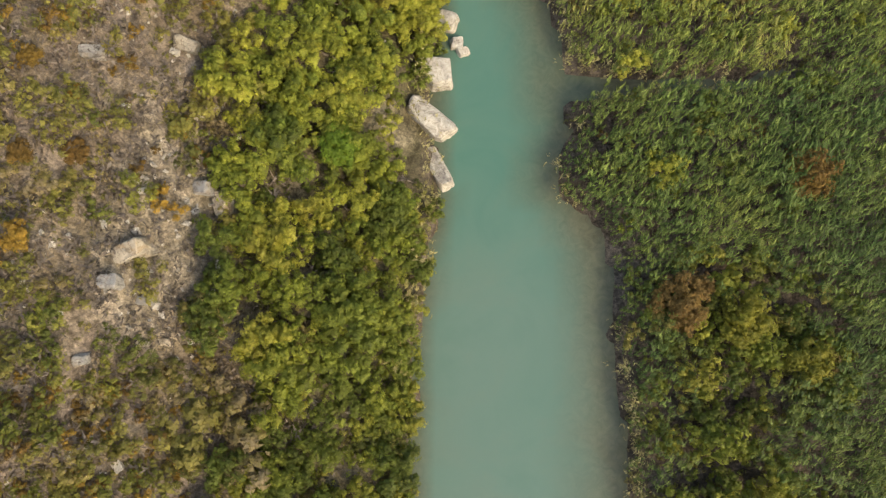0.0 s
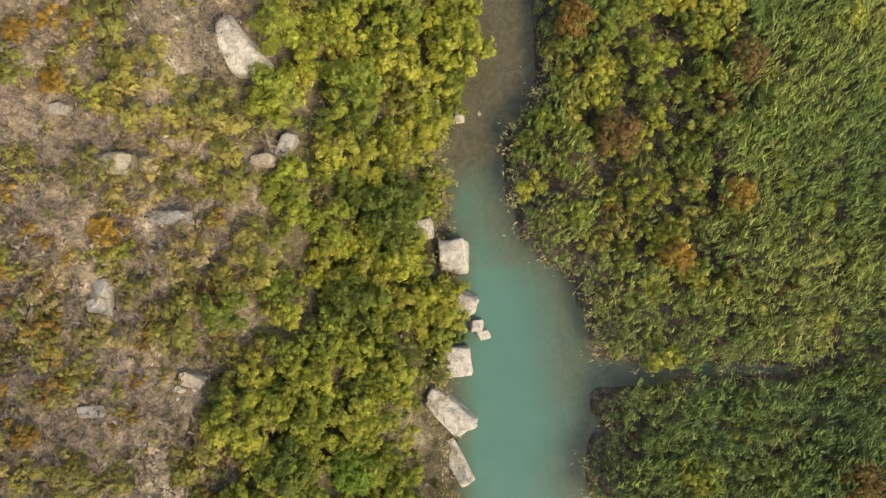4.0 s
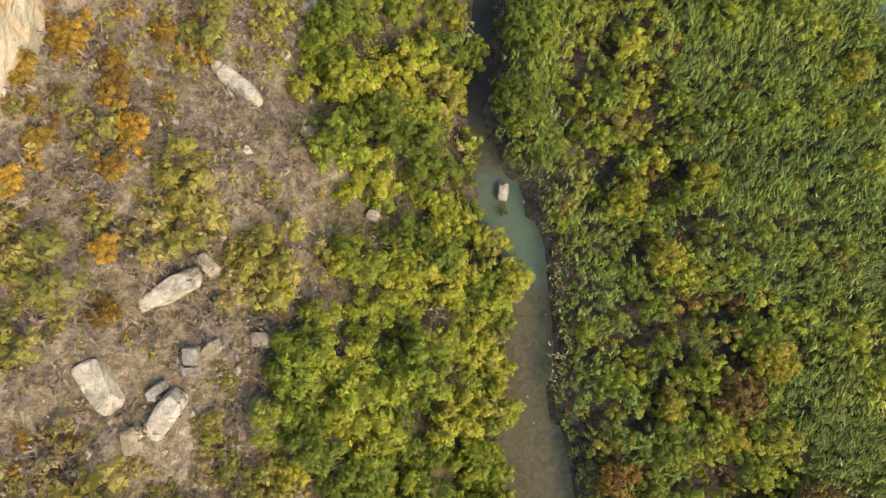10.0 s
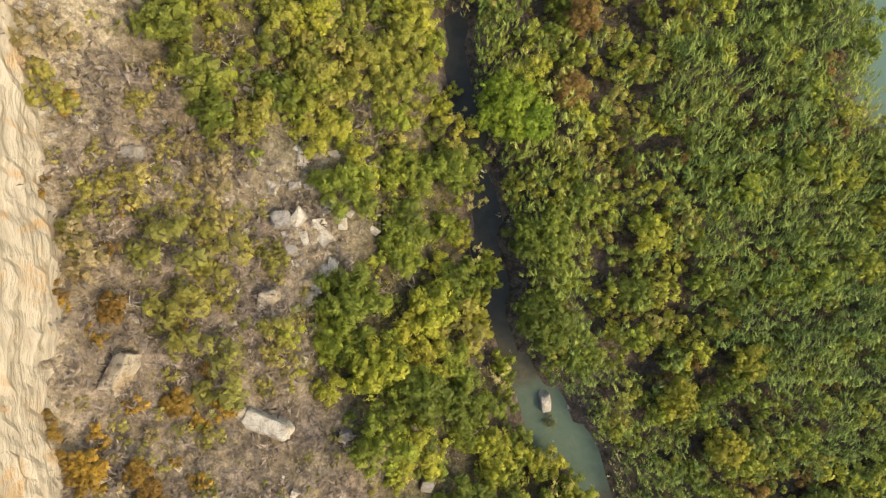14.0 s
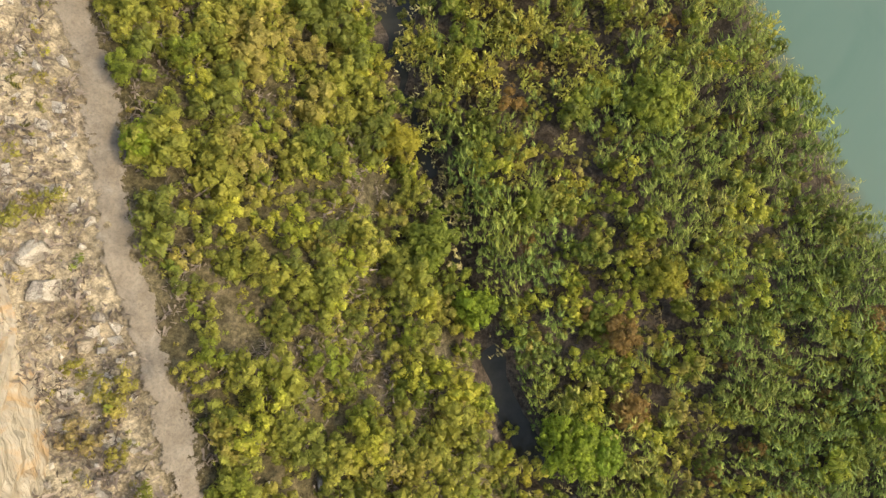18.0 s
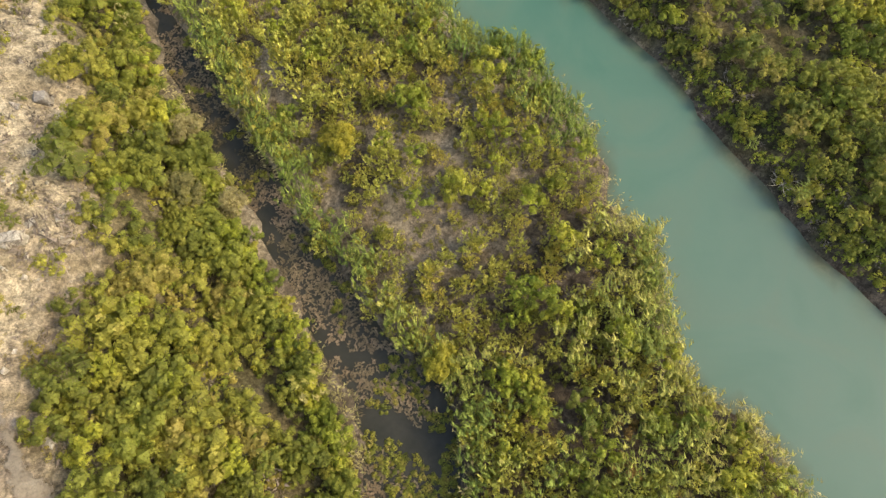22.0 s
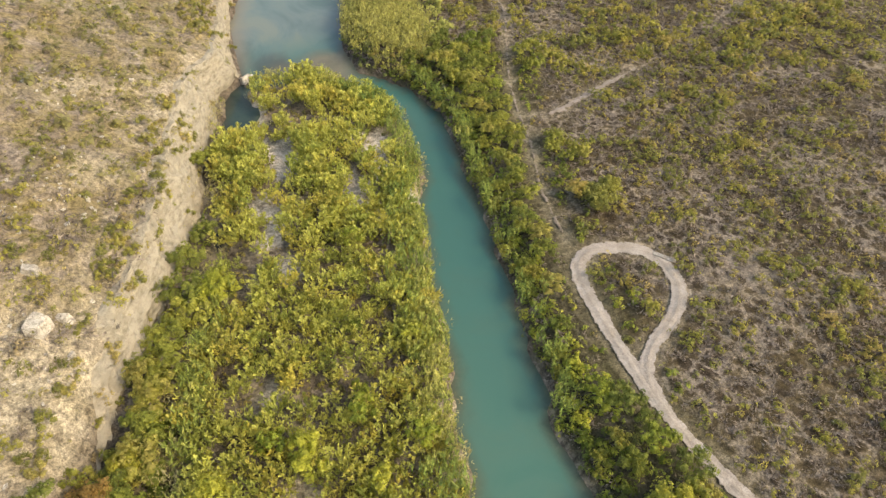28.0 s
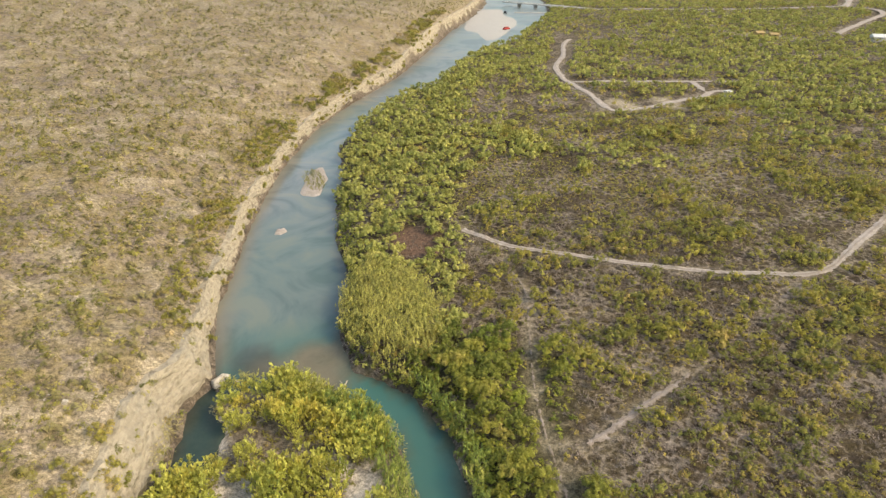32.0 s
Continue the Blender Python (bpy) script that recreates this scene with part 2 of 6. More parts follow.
def ground_material():
    m, ns, ls, b = material("ground_soil", 0.95, 0.1)
    big = noise_tex(ns, ls, 0.09, 5.0, 0.6, 0.5)
    mid = noise_tex(ns, ls, 0.55, 6.0, 0.65, 0.8)
    fine = noise_tex(ns, ls, 4.0, 5.0, 0.7)
    hill = ramp(ns, ls, mid, [(0.28, (0.078, 0.061, 0.051)), (0.45, (0.132, 0.106, 0.088)), (0.6, (0.195, 0.16, 0.134)), (0.78, (0.28, 0.237, 0.202))])
    cell = ns.new("ShaderNodeTexVoronoi")
    cell.feature = 'DISTANCE_TO_EDGE'
    cell.inputs["Scale"].default_value = 0.62
    warp = ns.new("ShaderNodeVectorMath")
    warp.operation = 'ADD'
    where = ns.new("ShaderNodeNewGeometry")
    sway = node(ns, "ShaderNodeTexNoise", Scale=0.8, Detail=4.0, Roughness=0.7)
    big_sway = ns.new("ShaderNodeVectorMath")
    big_sway.operation = 'SCALE'
    big_sway.inputs["Scale"].default_value = 2.4
    ls.new(where.outputs["Position"], sway.inputs["Vector"])
    ls.new(sway.outputs["Color"], big_sway.inputs[0])
    ls.new(where.outputs["Position"], warp.inputs[0])
    ls.new(big_sway.outputs[0], warp.inputs[1])
    ls.new(warp.outputs[0], cell.inputs["Vector"])
    bare = maths(ns, ls, 'SUBTRACT', maths(ns, ls, 'MULTIPLY', big, 0.75), cell.outputs["Distance"])
    flat = ramp(ns, ls, maths(ns, ls, 'ADD', bare, maths(ns, ls, 'MULTIPLY', mid, 0.25)), [(0.04, (0.03, 0.022, 0.014)), (0.25, (0.042, 0.032, 0.023)), (0.38, (0.06, 0.047, 0.036)), (0.48, (0.178, 0.15, 0.126))])
    damp = ramp(ns, ls, mid, [(0.3, (0.032, 0.026, 0.018)), (0.6, (0.062, 0.05, 0.038)), (0.8, (0.11, 0.09, 0.073))])
    pale = ramp(ns, ls, mid, [(0.3, (0.2, 0.169, 0.122)), (0.55, (0.302, 0.26, 0.192)), (0.75, (0.405, 0.36, 0.28))])
    grass = ramp(ns, ls, big, [(0.35, (0.14, 0.111, 0.047)), (0.7, (0.208, 0.167, 0.083))])
    c = mix(ns, ls, attr(ns, "flat"), hill, flat)
    c = mix(ns, ls, attr(ns, "damp"), c, damp)
    dry = ramp(ns, ls, noise_tex(ns, ls, 0.33, 5.0, 0.7, 0.6), [(0.40, (0, 0, 0)), (0.58, (0.85, 0.85, 0.85))])
    c = mix(ns, ls, maths(ns, ls, 'MULTIPLY', dry, attr(ns, "grass")), c, grass)
    # olive herb cover, its colour darkened to stand for shade between the crowns
    herb_shade = ramp(ns, ls, mid, [(0.3, (0.038, 0.037, 0.018)), (0.55, (0.07, 0.063, 0.032)), (0.75, (0.135, 0.113, 0.075))])
    c = mix(ns, ls, attr(ns, "herb_shade"), c, herb_shade)
    c = mix(ns, ls, attr(ns, "pale"), c, pale)
    c = mix(ns, ls, attr(ns, "sand"), c, (0.43, 0.395, 0.355))
    c = mix(ns, ls, attr(ns, "red"), c, (0.115, 0.074, 0.054))
    clump = ramp(ns, ls, noise_tex(ns, ls, 1.9, 4.0, 0.7, 0.4), [(0.36, (0.42, 0.4, 0.38)), (0.5, (0.95, 0.93, 0.9)), (0.64, (1.5, 1.45, 1.38))])
    speck = ramp(ns, ls, noise_tex(ns, ls, 7.0, 4.0, 0.75), [(0.32, (0.4, 0.4, 0.4)), (0.5, (1, 1, 1)), (0.68, (1.6, 1.56, 1.5))])
    c = mix(ns, ls, 0.85, c, clump, 'MULTIPLY')
    ls.new(mix(ns, ls, 0.8, c, speck, 'MULTIPLY'), b.inputs["Base Color"])
    bump(ns, ls, b, maths(ns, ls, 'ADD', fine, mid), 0.7, 0.25)
    return m


def dirt_material(name, k, g, h=1.0, ragged=0.7):
    m, ns, ls, b = material(name, 0.95, 0.1)
    c = ramp(ns, ls, noise_tex(ns, ls, 0.8, 6.0, 0.65, 0.5), [(0.3, (0.21 * k, 0.17 * k * h, 0.125 * k * g)), (0.55, (0.275 * k, 0.228 * k * h, 0.175 * k * g)), (0.75, (0.33 * k, 0.285 * k * h, 0.23 * k * g))])
    c = mix(ns, ls, attr(ns, "mid"), c, (0.15, 0.12, 0.088))
    speck = ramp(ns, ls, noise_tex(ns, ls, 6.0, 4.0, 0.75), [(0.34, (0.6, 0.58, 0.56)), (0.5, (1, 1, 1)), (0.68, (1.3, 1.28, 1.25))])
    ls.new(mix(ns, ls, 0.5, c, speck, 'MULTIPLY'), b.inputs["Base Color"])
    bump(ns, ls, b, noise_tex(ns, ls, 5.0, 5.0, 0.7), 0.7, 0.15)
    rag = maths(ns, ls, 'ADD', attr(ns, "edge"), maths(ns, ls, 'MULTIPLY', maths(ns, ls, 'SUBTRACT', noise_tex(ns, ls, 1.1, 6.0, 0.75), 0.5), 2 * ragged))
    cut = ns.new("ShaderNodeMixShader")       # worn through to the soil along the edges
    ls.new(maths(ns, ls, 'GREATER_THAN', rag, 0.8), cut.inputs[0])
    ls.new(b.outputs[0], cut.inputs[1])
    ls.new(ns.new("ShaderNodeBsdfTransparent").outputs[0], cut.inputs[2])
    ls.new(cut.outputs[0], ns["Material Output"].inputs["Surface"])
    return m


def water_material():
    m, ns, ls, b = material("river_water", 0.1, 0.22)
    b.inputs["IOR"].default_value = 1.33
    silt = noise_tex(ns, ls, 0.12, 4.0, 0.55, 1.2)
    teal = ramp(ns, ls, silt, [(0.3, (0.05, 0.12, 0.094)), (0.7, (0.076, 0.14, 0.107))])
    milk = ramp(ns, ls, silt, [(0.3, (0.078, 0.13, 0.105)), (0.7, (0.094, 0.142, 0.116))])
    teal = mix(ns, ls, attr(ns, "milk"), teal, milk)
    teal = mix(ns, ls, attr(ns, "clear"), teal, (0.038, 0.104, 0.094))
    bed = ramp(ns, ls, noise_tex(ns, ls, 0.9, 6.0, 0.7, 1.5), [(0.3, (0.05, 0.046, 0.027)), (0.7, (0.098, 0.088, 0.055))])
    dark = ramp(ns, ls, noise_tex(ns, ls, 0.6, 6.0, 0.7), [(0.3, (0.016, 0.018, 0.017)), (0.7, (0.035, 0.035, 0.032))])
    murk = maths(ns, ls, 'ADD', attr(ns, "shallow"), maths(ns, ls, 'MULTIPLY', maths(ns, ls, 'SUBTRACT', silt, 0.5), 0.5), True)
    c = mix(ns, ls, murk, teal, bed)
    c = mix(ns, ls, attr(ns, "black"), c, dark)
    # upstream: grey-blue sky reflection put into the water colour, with brown streaks
    sheen_and_silt = ramp(ns, ls, noise_tex(ns, ls, 0.06, 4.0, 0.6, 1.5), [(0.36, (0.095, 0.105, 0.108)), (0.5, (0.15, 0.157, 0.157)), (0.62, (0.19, 0.18, 0.155))])
    c = mix(ns, ls, attr(ns, "blue"), c, sheen_and_silt)
    c = mix(ns, ls, attr(ns, "silt"), c, (0.175, 0.145, 0.105))
    ls.new(c, b.inputs["Base Color"])
    ls.new(maths(ns, ls, 'ADD', maths(ns, ls, 'MULTIPLY', attr(ns, "ripple"), 0.25), 0.1), b.inputs["Roughness"])
    bump(ns, ls, b, noise_tex(ns, ls, 1.6, 3.0, 0.5, 0.4), 0.06, 0.05)
    return m


M_GROUND, M_DIRT, M_WATER = ground_material(), dirt_material("dirt", 1.12, 1.2, 1.05), water_material()
M_PATH = dirt_material("grey_dust", 0.68, 1.08, 1.03, 1.5)
M_FAINT = dirt_material("trodden_soil", 0.85, 1.1, 1.0, 1.6)


def plain(name, col, rough=0.6, spec=0.3, dirt=0.75):
    m, ns, ls, b = material(name, rough, spec)
    low = tuple(c * dirt for c in col)
    ls.new(ramp(ns, ls, noise_tex(ns, ls, 1.5, 6.0), [(0.35, low), (0.65, col)]), b.inputs["Base Color"])
    return m


# ---- mesh helpers ----


def part(name, bm, mat, parent=None, label=""):
    me = bpy.data.meshes.new(name)
    bm.to_mesh(me)
    bm.free()
    me.materials.append(mat)
    ob = new(name, me)
    ob.parent = parent
    if label:
        ob["label"] = label
    return ob


def quad_mesh(name, v, q, mat, attrs=None, smooth=False):
    """A mesh from arrays of places (n, 3) and faces of three or four corners."""
    me = bpy.data.meshes.new(name)
    v = np.ascontiguousarray(v, dtype=np.float32)
    q = np.ascontiguousarray(q, dtype=np.int32)
    me.vertices.add(len(v))
    me.vertices.foreach_set("co", v.ravel())
    me.loops.add(q.size)
    me.loops.foreach_set("vertex_index", q.ravel())
    me.polygons.add(len(q))
    me.polygons.foreach_set("loop_start", np.arange(0, q.size, q.shape[1], dtype=np.int32))
    for k, a in (attrs or {}).items():
        at = me.attributes.new(k, 'FLOAT', 'POINT')
        at.data.foreach_set("value", np.ascontiguousarray(a, dtype=np.float32))
    me.polygons.foreach_set("use_smooth", np.full(len(q), smooth, dtype=bool))
    me.update(calc_edges=True)
    me.materials.append(mat)
    return me


def hash2(ix, iy, seed):
    h = (ix * 374761393 + iy * 668265263 + seed * 974711) & 0x7FFFFFFF
    h = ((h ^ (h >> 13)) * 1274126177) & 0x7FFFFFFF
    return ((h ^ (h >> 16)) & 0xFFFF) / 65535.0


def vnoise(x, y, scale, seed=0):
    """Smooth noise from 0 to 1 with features of that many metres."""
    x, y = np.asarray(x, float) / scale, np.asarray(y, float) / scale
    ix, iy = np.floor(x).astype(np.int64), np.floor(y).astype(np.int64)
    fx, fy = x - ix, y - iy
    fx, fy = fx * fx * (3 - 2 * fx), fy * fy * (3 - 2 * fy)
    a, b = hash2(ix, iy, seed), hash2(ix + 1, iy, seed)
    c, d = hash2(ix, iy + 1, seed), hash2(ix + 1, iy + 1, seed)
    return (a * (1 - fx) + b * fx) * (1 - fy) + (c * (1 - fx) + d * fx) * fy


def step(a, b, x):
    t = np.clip((np.asarray(x, float) - a) / (b - a), 0, 1)
    return t * t * (3 - 2 * t)


# ---- plan: banks as x over y ----
def line(text):
    rows = np.array([[float(n) for n in p.split(":")] for p in text.split()])
    return lambda y: np.interp(y, rows[:, 0], rows[:, 1])


creek_w = line("-60:-3 -19:-2.6 -12:-2.6 -8:-1.9 -5:-1.8 -2.7:-1.3 0:-.5 4:-1.2 9:-1.6 14:-1 18:-1.4 22:-1.5 26:-2.2 28:-2.8 30:-1.5 33:-1.2 36:-.5 40:-.2 42.6:-.8 44:.4 47:.5 50:.9 52.4:1.5 54.7:3 57.2:2.2 58:1.2 61:.5 63.5:.8 66:.2 71:.4 73:1.4 76.5:1.9 78.5:2.9 81.5:3.7 85.6:3 89:3.6 93:4.6 100:7 110:9.6 116:11.4 118:12 121:13 124:12.5 126:13.3 127.5:14.6 131:15.6 136:16.3 141:17 147:18 153:18.5 157:19.2 161:19.3 166:20.1 170:21.4 175:22.4 180:23.8 190:25.4 200:29.4 215:32 240:36")
creek_e = line("-60:17 -19:15.7 -15:15 -10:14.6 -6.7:14.7 -3.4:13.9 -.8:12.2 0:10.3 2.3:9.6 4.3:10 6.3:11 8.2:10.2 12.4:10.2 15.4:9.7 18:9 19:7.4 20:5.5 22:4.4 25:3.4 30.3:3 32.5:5.2 35.6:5.9 38.8:5.7 41.5:5.3 44.3:4.8 46:4.5 48.5:5.4 52:5.6 57.6:5.8 59.5:4.8 62:4.3 64.2:2.5 67:1.7 69.5:1.7 72:2.5 76:3.1 79:4 81.5:4.5 86.6:4.4 91:5.3 93:5.8 100:7.4 110:10.4 116.5:12.6 118.3:15 119.5:17.2 122:19.6 126:22 130.5:21.2 134:20.8 138:21.3 147:21.2 150:22.1 157:22.4 161:23.1 168:23.3 173:23.9 180:24.4 190:25.9 200:29.8 215:32.3 240:36.3")
river_w = line("-500:2200 -60:520 0:285 40:130 55:75 66:47 72:36 76:33.2 79:34 82:35.8 85:35.2 91:35.8 96:37.2 100:37 106:38 111:38.6 114:37.2 117:37 121:39.2 124:41.6 126:43.6 128:42 131:42.4 133:44.8 137:45.8 144:46.3 146.3:47.3 147.2:45.5 149.5:43.9 154:43.4 157:44 162:45.9 166:46.5 170:46.4 175:46.9 180:48 185:49.7 190:50.8 194:51.2 200:53 206:54.2 212:56.8 220:57.6 226:57.6 229:56.6 232:53.4 235:51.8 237.5:48.6 238.6:44 240:39.8 242:39.2 249:39 261:39.6 270:42 287:45.7 303:50.2 320:55.5 350:68 375:83 408:107 462:138 518:169 572:204 640:240 760:290 2000:700")
river_e = line("-500:2280 -60:590 0:340 40:156 60:95 75:70 85:60 100:54.6 107:53.8 113:53.6 116:53 120:54 125:54.5 132:55.2 137:56 142:55.8 146:56 150:54.7 154:54.8 158:55.3 162:55 167:56 172:55.8 176:55.4 178:57 181:57.2 185:57.5 189:58.8 193:59.7 198:60 202:61 208:61.6 213:62.4 219:63.7 223:63.6 228:62.6 231:62 234.5:59.7 239:56 246:55.6 252:56.6 261:59.9 276:60.7 297:64.2 314:69.3 331:71.2 355:84 376:99 386:113 429:142 451:162 469:183 520:222 560:250 620:280 760:330 2000:740")
hill_foot = line("-60:-3 0:-1 30:-2 50:0 60:0 75:1 92:4 116:10.5 130:12 144:13 153:15 163:17 172:17.2 181:18 187:20 193:22.4 203:27.3 213:29.7 222:31.8 230:33.9 238:35.6 242:38.6 249:38.6 261:39.2 270:41.6 287:45.3 303:49.8 320:55 350:67.5 375:82 408:106 462:136 518:166 572:200 640:236 760:286 2000:690")
hill_slope = line("-60:.38 -5:.4 12:.42 33:.6 60:.6 93:.61 116:.62 131:.66 144:.74 153:.78 163:.6 175:.42 190:.34 240:.3 320:.26 2000:.22")
cliff_rise = line("-60:0 140:0 163:2.2 180:3.0 200:3.4 235:3.4 260:3.0 320:2.8 420:4.0 470:7 560:6 2000:5")


def water_inside(x, y):
    """Metres inside the water's edge, along x; negative on land."""
    jag = (vnoise(x, y, 2.2, 3) - 0.5) * 0.9 + (vnoise(x, y, 0.8, 4) - 0.5) * 0.4
    creek = np.minimum(np.minimum(x - creek_w(y), creek_e(y) - x) + 0.45 * step(60, 67, y) * step(96, 90, y), 226 - y)
    inlet = np.minimum(np.minimum(np.interp(x, [9, 14, 22, 29], [1.5, 1.0, 0.75, 0.55]) - np.abs(y - 10.5 - 0.25 * np.sin(x * 0.35) - 1.7 * step(24.5, 30, x)), x - 8), 30 - x)
    river = np.minimum(x - river_w(y), river_e(y) - x)
    pool = np.minimum(np.minimum(x - hill_foot(y), 39.6 - x), np.minimum(y - 226.5, 241 - y) * 1.5)
    return np.maximum.reduce([creek, inlet, river, pool]) + jag * 0.8


def bluff_x(y):
    """The foot of the inland bluff."""
    return -20.5 + (y - 90) * 0.24 + (vnoise(0 * y - 21, y, 7, 14) - 0.5) * 0.9


def bluff(x, y):
    """0 below the inland bluff, 1 on top of it."""
    return step(0, 1.3, bluff_x(y) - x) * step(60, 68, y) * step(118, 108, y)


def height(x, y):
    x, y = np.asarray(x, float), np.asarray(y, float)
    wet = water_inside(x, y)
    n1, n2, n3 = vnoise(x, y, 9, 11), vnoise(x, y, 2.6, 12), vnoise(x, y, 0.9, 13)
    calm = np.interp(y, [150, 180], [1.0, 0.35])
    d = hill_foot(y) - x + ((n1 - 0.5) * 2.0 + (n2 - 0.5) * 0.8) * calm
    s = hill_slope(y)
    dd = np.clip(d, 0, None)
    knee = 27 + 0 * y
    hill = s * np.minimum(dd, knee) + 0.3 * s * np.clip(dd - knee, 0, 250)
    hill = hill + cliff_rise(y) * step(0, 1, d / np.interp(y, [165, 195, 236, 254], [1.4, 4.2, 4.2, 1.6])) + 0.25 * step(0, 3, d) * dd ** 0.5
    hill = hill + bluff(x, y) * 7.0
    hill = hill + ((n1 - 0.5) * 1.2 + (n2 - 0.5) * 0.9 + (n3 - 0.5) * 0.3) * step(1, 6, d)
    e = x - river_e(y)
    east = 1.35 * step(0, 5, e) + np.clip(e - 4, 0, 200) * 0.012 + (n1 - 0.5) * 0.5 * step(2, 8, e)
    flat = 0.35 + np.clip(-wet, 0, 3) * 0.16 + (n2 - 0.5) * 0.25 + (n3 - 0.5) * 0.1
    land = np.where(d > 0, flat * step(2, 0, d) + hill, flat)
    land = np.where((e > 0) & (d <= 0), flat + east, land)
    bed = -0.12 - 0.4 * np.clip(wet, 0, 4)
    return np.where(wet > 0, bed, np.maximum(land, 0.05 + 0.2 * np.clip(-wet, 0, 1)))


# ---- tracks ----
def points(text):
    return [tuple(float(n) for n in p.split(",")) for p in text.split()]


def smooth_line(pts, gap=0.35):
    """Catmull-Rom through the points, evenly stepped."""
    p = np.array([pts[0], *pts, pts[-1]], float)
    out = []
    for i in range(1, len(p) - 2):
        n = max(2, int(np.linalg.norm(p[i + 1] - p[i]) / gap))
        for t in np.linspace(0, 1, n, endpoint=False):
            out.append(0.5 * (2 * p[i] + (p[i + 1] - p[i - 1]) * t + (2 * p[i - 1] - 5 * p[i] + 4 * p[i + 1] - p[i + 2]) * t * t + (3 * p[i] - p[i - 1] - 3 * p[i + 1] + p[i + 2]) * t ** 3))
    out.append(p[-2])
    return np.array(out)


TRACKS = [
    ("dirt_track", points("170,205 130,183 108,170 96.9,164.2 88.8,160.1 83.3,157.9 77,156.2 72.2,155.8 69.5,156.6"), 1.8, 1.0),
    ("dirt_track", points("72.2,155.8 69.1,157 66.8,160.6 65.2,167 64.3,173 64.4,178 64.7,183.2 65.5,188.6 67.6,191 71,190.8 74.2,188.4 74.4,184.4 71.6,180.8 67.4,178.4 65.2,176 64.5,173.2 64.5,170"), 1.75, 0.22),
    ("dirt_track", points("69.5,156.2 68.9,152 68.6,148.5 68,144.4 66.9,141 66.8,138.2 66.5,136.4"), 1.9, 0.15),
    ("dirt_track", points("68.4,147.2 70.2,145.6 72.8,145.2 76,146.2 79,147"), 1.8, 0.0),
    ("footpath", points("72.8,217 75.5,215.6 78.4,216 84,218 90,220.1 95,222"), 1.5, 0.2),
    ("footpath", points("65.6,190 66.8,194.7 67.4,198.6 68.1,202.5 69.8,207.2 71.2,211.6 72.5,217.4 74,222.6 76.1,228.3 79.5,236.1 82,242 83.8,247.2 84.5,256"), 0.8, 0.62),
    ("footpath", points("112,228.6 117,230.8 122,233 126.6,235.3"), 1.1, 0.5),
    ("dirt_track", points("82.4,269.4 87.3,260.5 94.9,254.5 102,248.8 109.2,243.9 116.6,239.8 126.6,235.6 132,236 138.9,239 157.2,246.9 190,262 240,285"), 1.5, 0.5),
    ("dirt_track", points("207,454 196,440 182,415 168,395 160,375 158.5,366 155,346 151.5,331 157,328.5 163.6,328.6 174,330.5 185.5,332.9 193,337 199,336"), 2.6, 0.0),
    ("dirt_track", points("160,368 170,364 179.5,360.6 197.6,352.3 211,347"), 2.4, 0.0),
    ("dirt_track", points("197.6,352.3 194,345 191,337.5"), 2.4, 0.0),
    ("dirt_track", points("214,600 252,598 283,560 320,536 358,514 395,503 425,496 450,512 491,546 560,590"), 5.0, 0.0),
    ("dirt_track", points("425,496 432,480 415,458 370,434 326,410"), 4.0, 0.0),
    ("footpath", points("-14.3,93.5 -13.5,96.6 -12.5,98.8 -11.5,102.6 -10.9,106.1 -9.6,110.5 -8.8,113.4 -7.2,117.2 -5.4,121.4 -4.7,125.1 -4,127.6 -3.2,129.4 -1.6,131.8 -0.8,134.1 -1,136.3 -0.8,139.9 -0.3,143.3"), 1.55, 0.0),
    ("footpath", points("-1.2,135.2 -0.4,133.2 0.2,131.8 -0.6,130.9 -2.4,130.4 -3.4,129"), 2.2, 0.0),
]
LANE_Y, LANE_X = [86, 96.6, 106, 117, 127, 140, 150], [-18, -13.7, -11, -7.3, -4.2, -0.9, 2.5]
TRACK_LINES = [(kind, smooth_line(p), w, ruts) for kind, p, w, ruts in TRACKS]
TRACK_XY = np.vstack([np.column_stack([l, np.full(len(l), w)]) for _, l, w, _ in TRACK_LINES])


def track_dist(x, y):
    """Metres from the nearest track's edge."""
    x, y = np.asarray(x, float).ravel(), np.asarray(y, float).ravel()
    best = np.full(len(x), 99.0)
    for px, py, w in TRACK_XY:
        near = np.nonzero((np.abs(x - px) < 6) & (np.abs(y - py) < 6))[0] if len(x) > 4000 else slice(None)
        d = np.hypot(x[near] - px, y[near] - py) - w / 2
        best[near] = np.minimum(best[near], d)
    return best


CLEARINGS = np.array([(40.6, 219.4, 2.0), (39.6, 222, 1.4), (39.5, 233, 1.8), (51.2, 222.5, 1.5), (52.2, 218.6, 1.7), (52.6, 215, 1.8), (52.4, 212.6, 1.6), (48.2, 210.5, 1.6), (47.8, 207.6, 1.5), (54, 206.8, 1.3), (36.8, 211, 1.4), (36.9, 206, 1.3), (37.4, 202, 1.1), (33, 186, 1.6), (33.6, 183, 1.4), (29, 169, 1.6), (27.7, 159, 1.6), (31, 172, 1.2), (36, 165, 1.3), (34, 176, 1.0), (74, 268, 3.6), (71.5, 264, 3.0), (158, 333, 4.5), (172, 330, 4.0), (295, 425, 9.0)  , (300, 412, 6)])


def clearing(x, y):
    best = np.full(np.shape(x), 99.0)
    for cx, cy, r in CLEARINGS:
        best = np.minimum(best, np.hypot(x - cx, (y - cy) * (0.7 if cy < 195 else 0.45)) - r * (0.3 if cy < 195 else 0.72))
    return best + 2.4 * (vnoise(x, y, 2.0, 46) - 0.5)


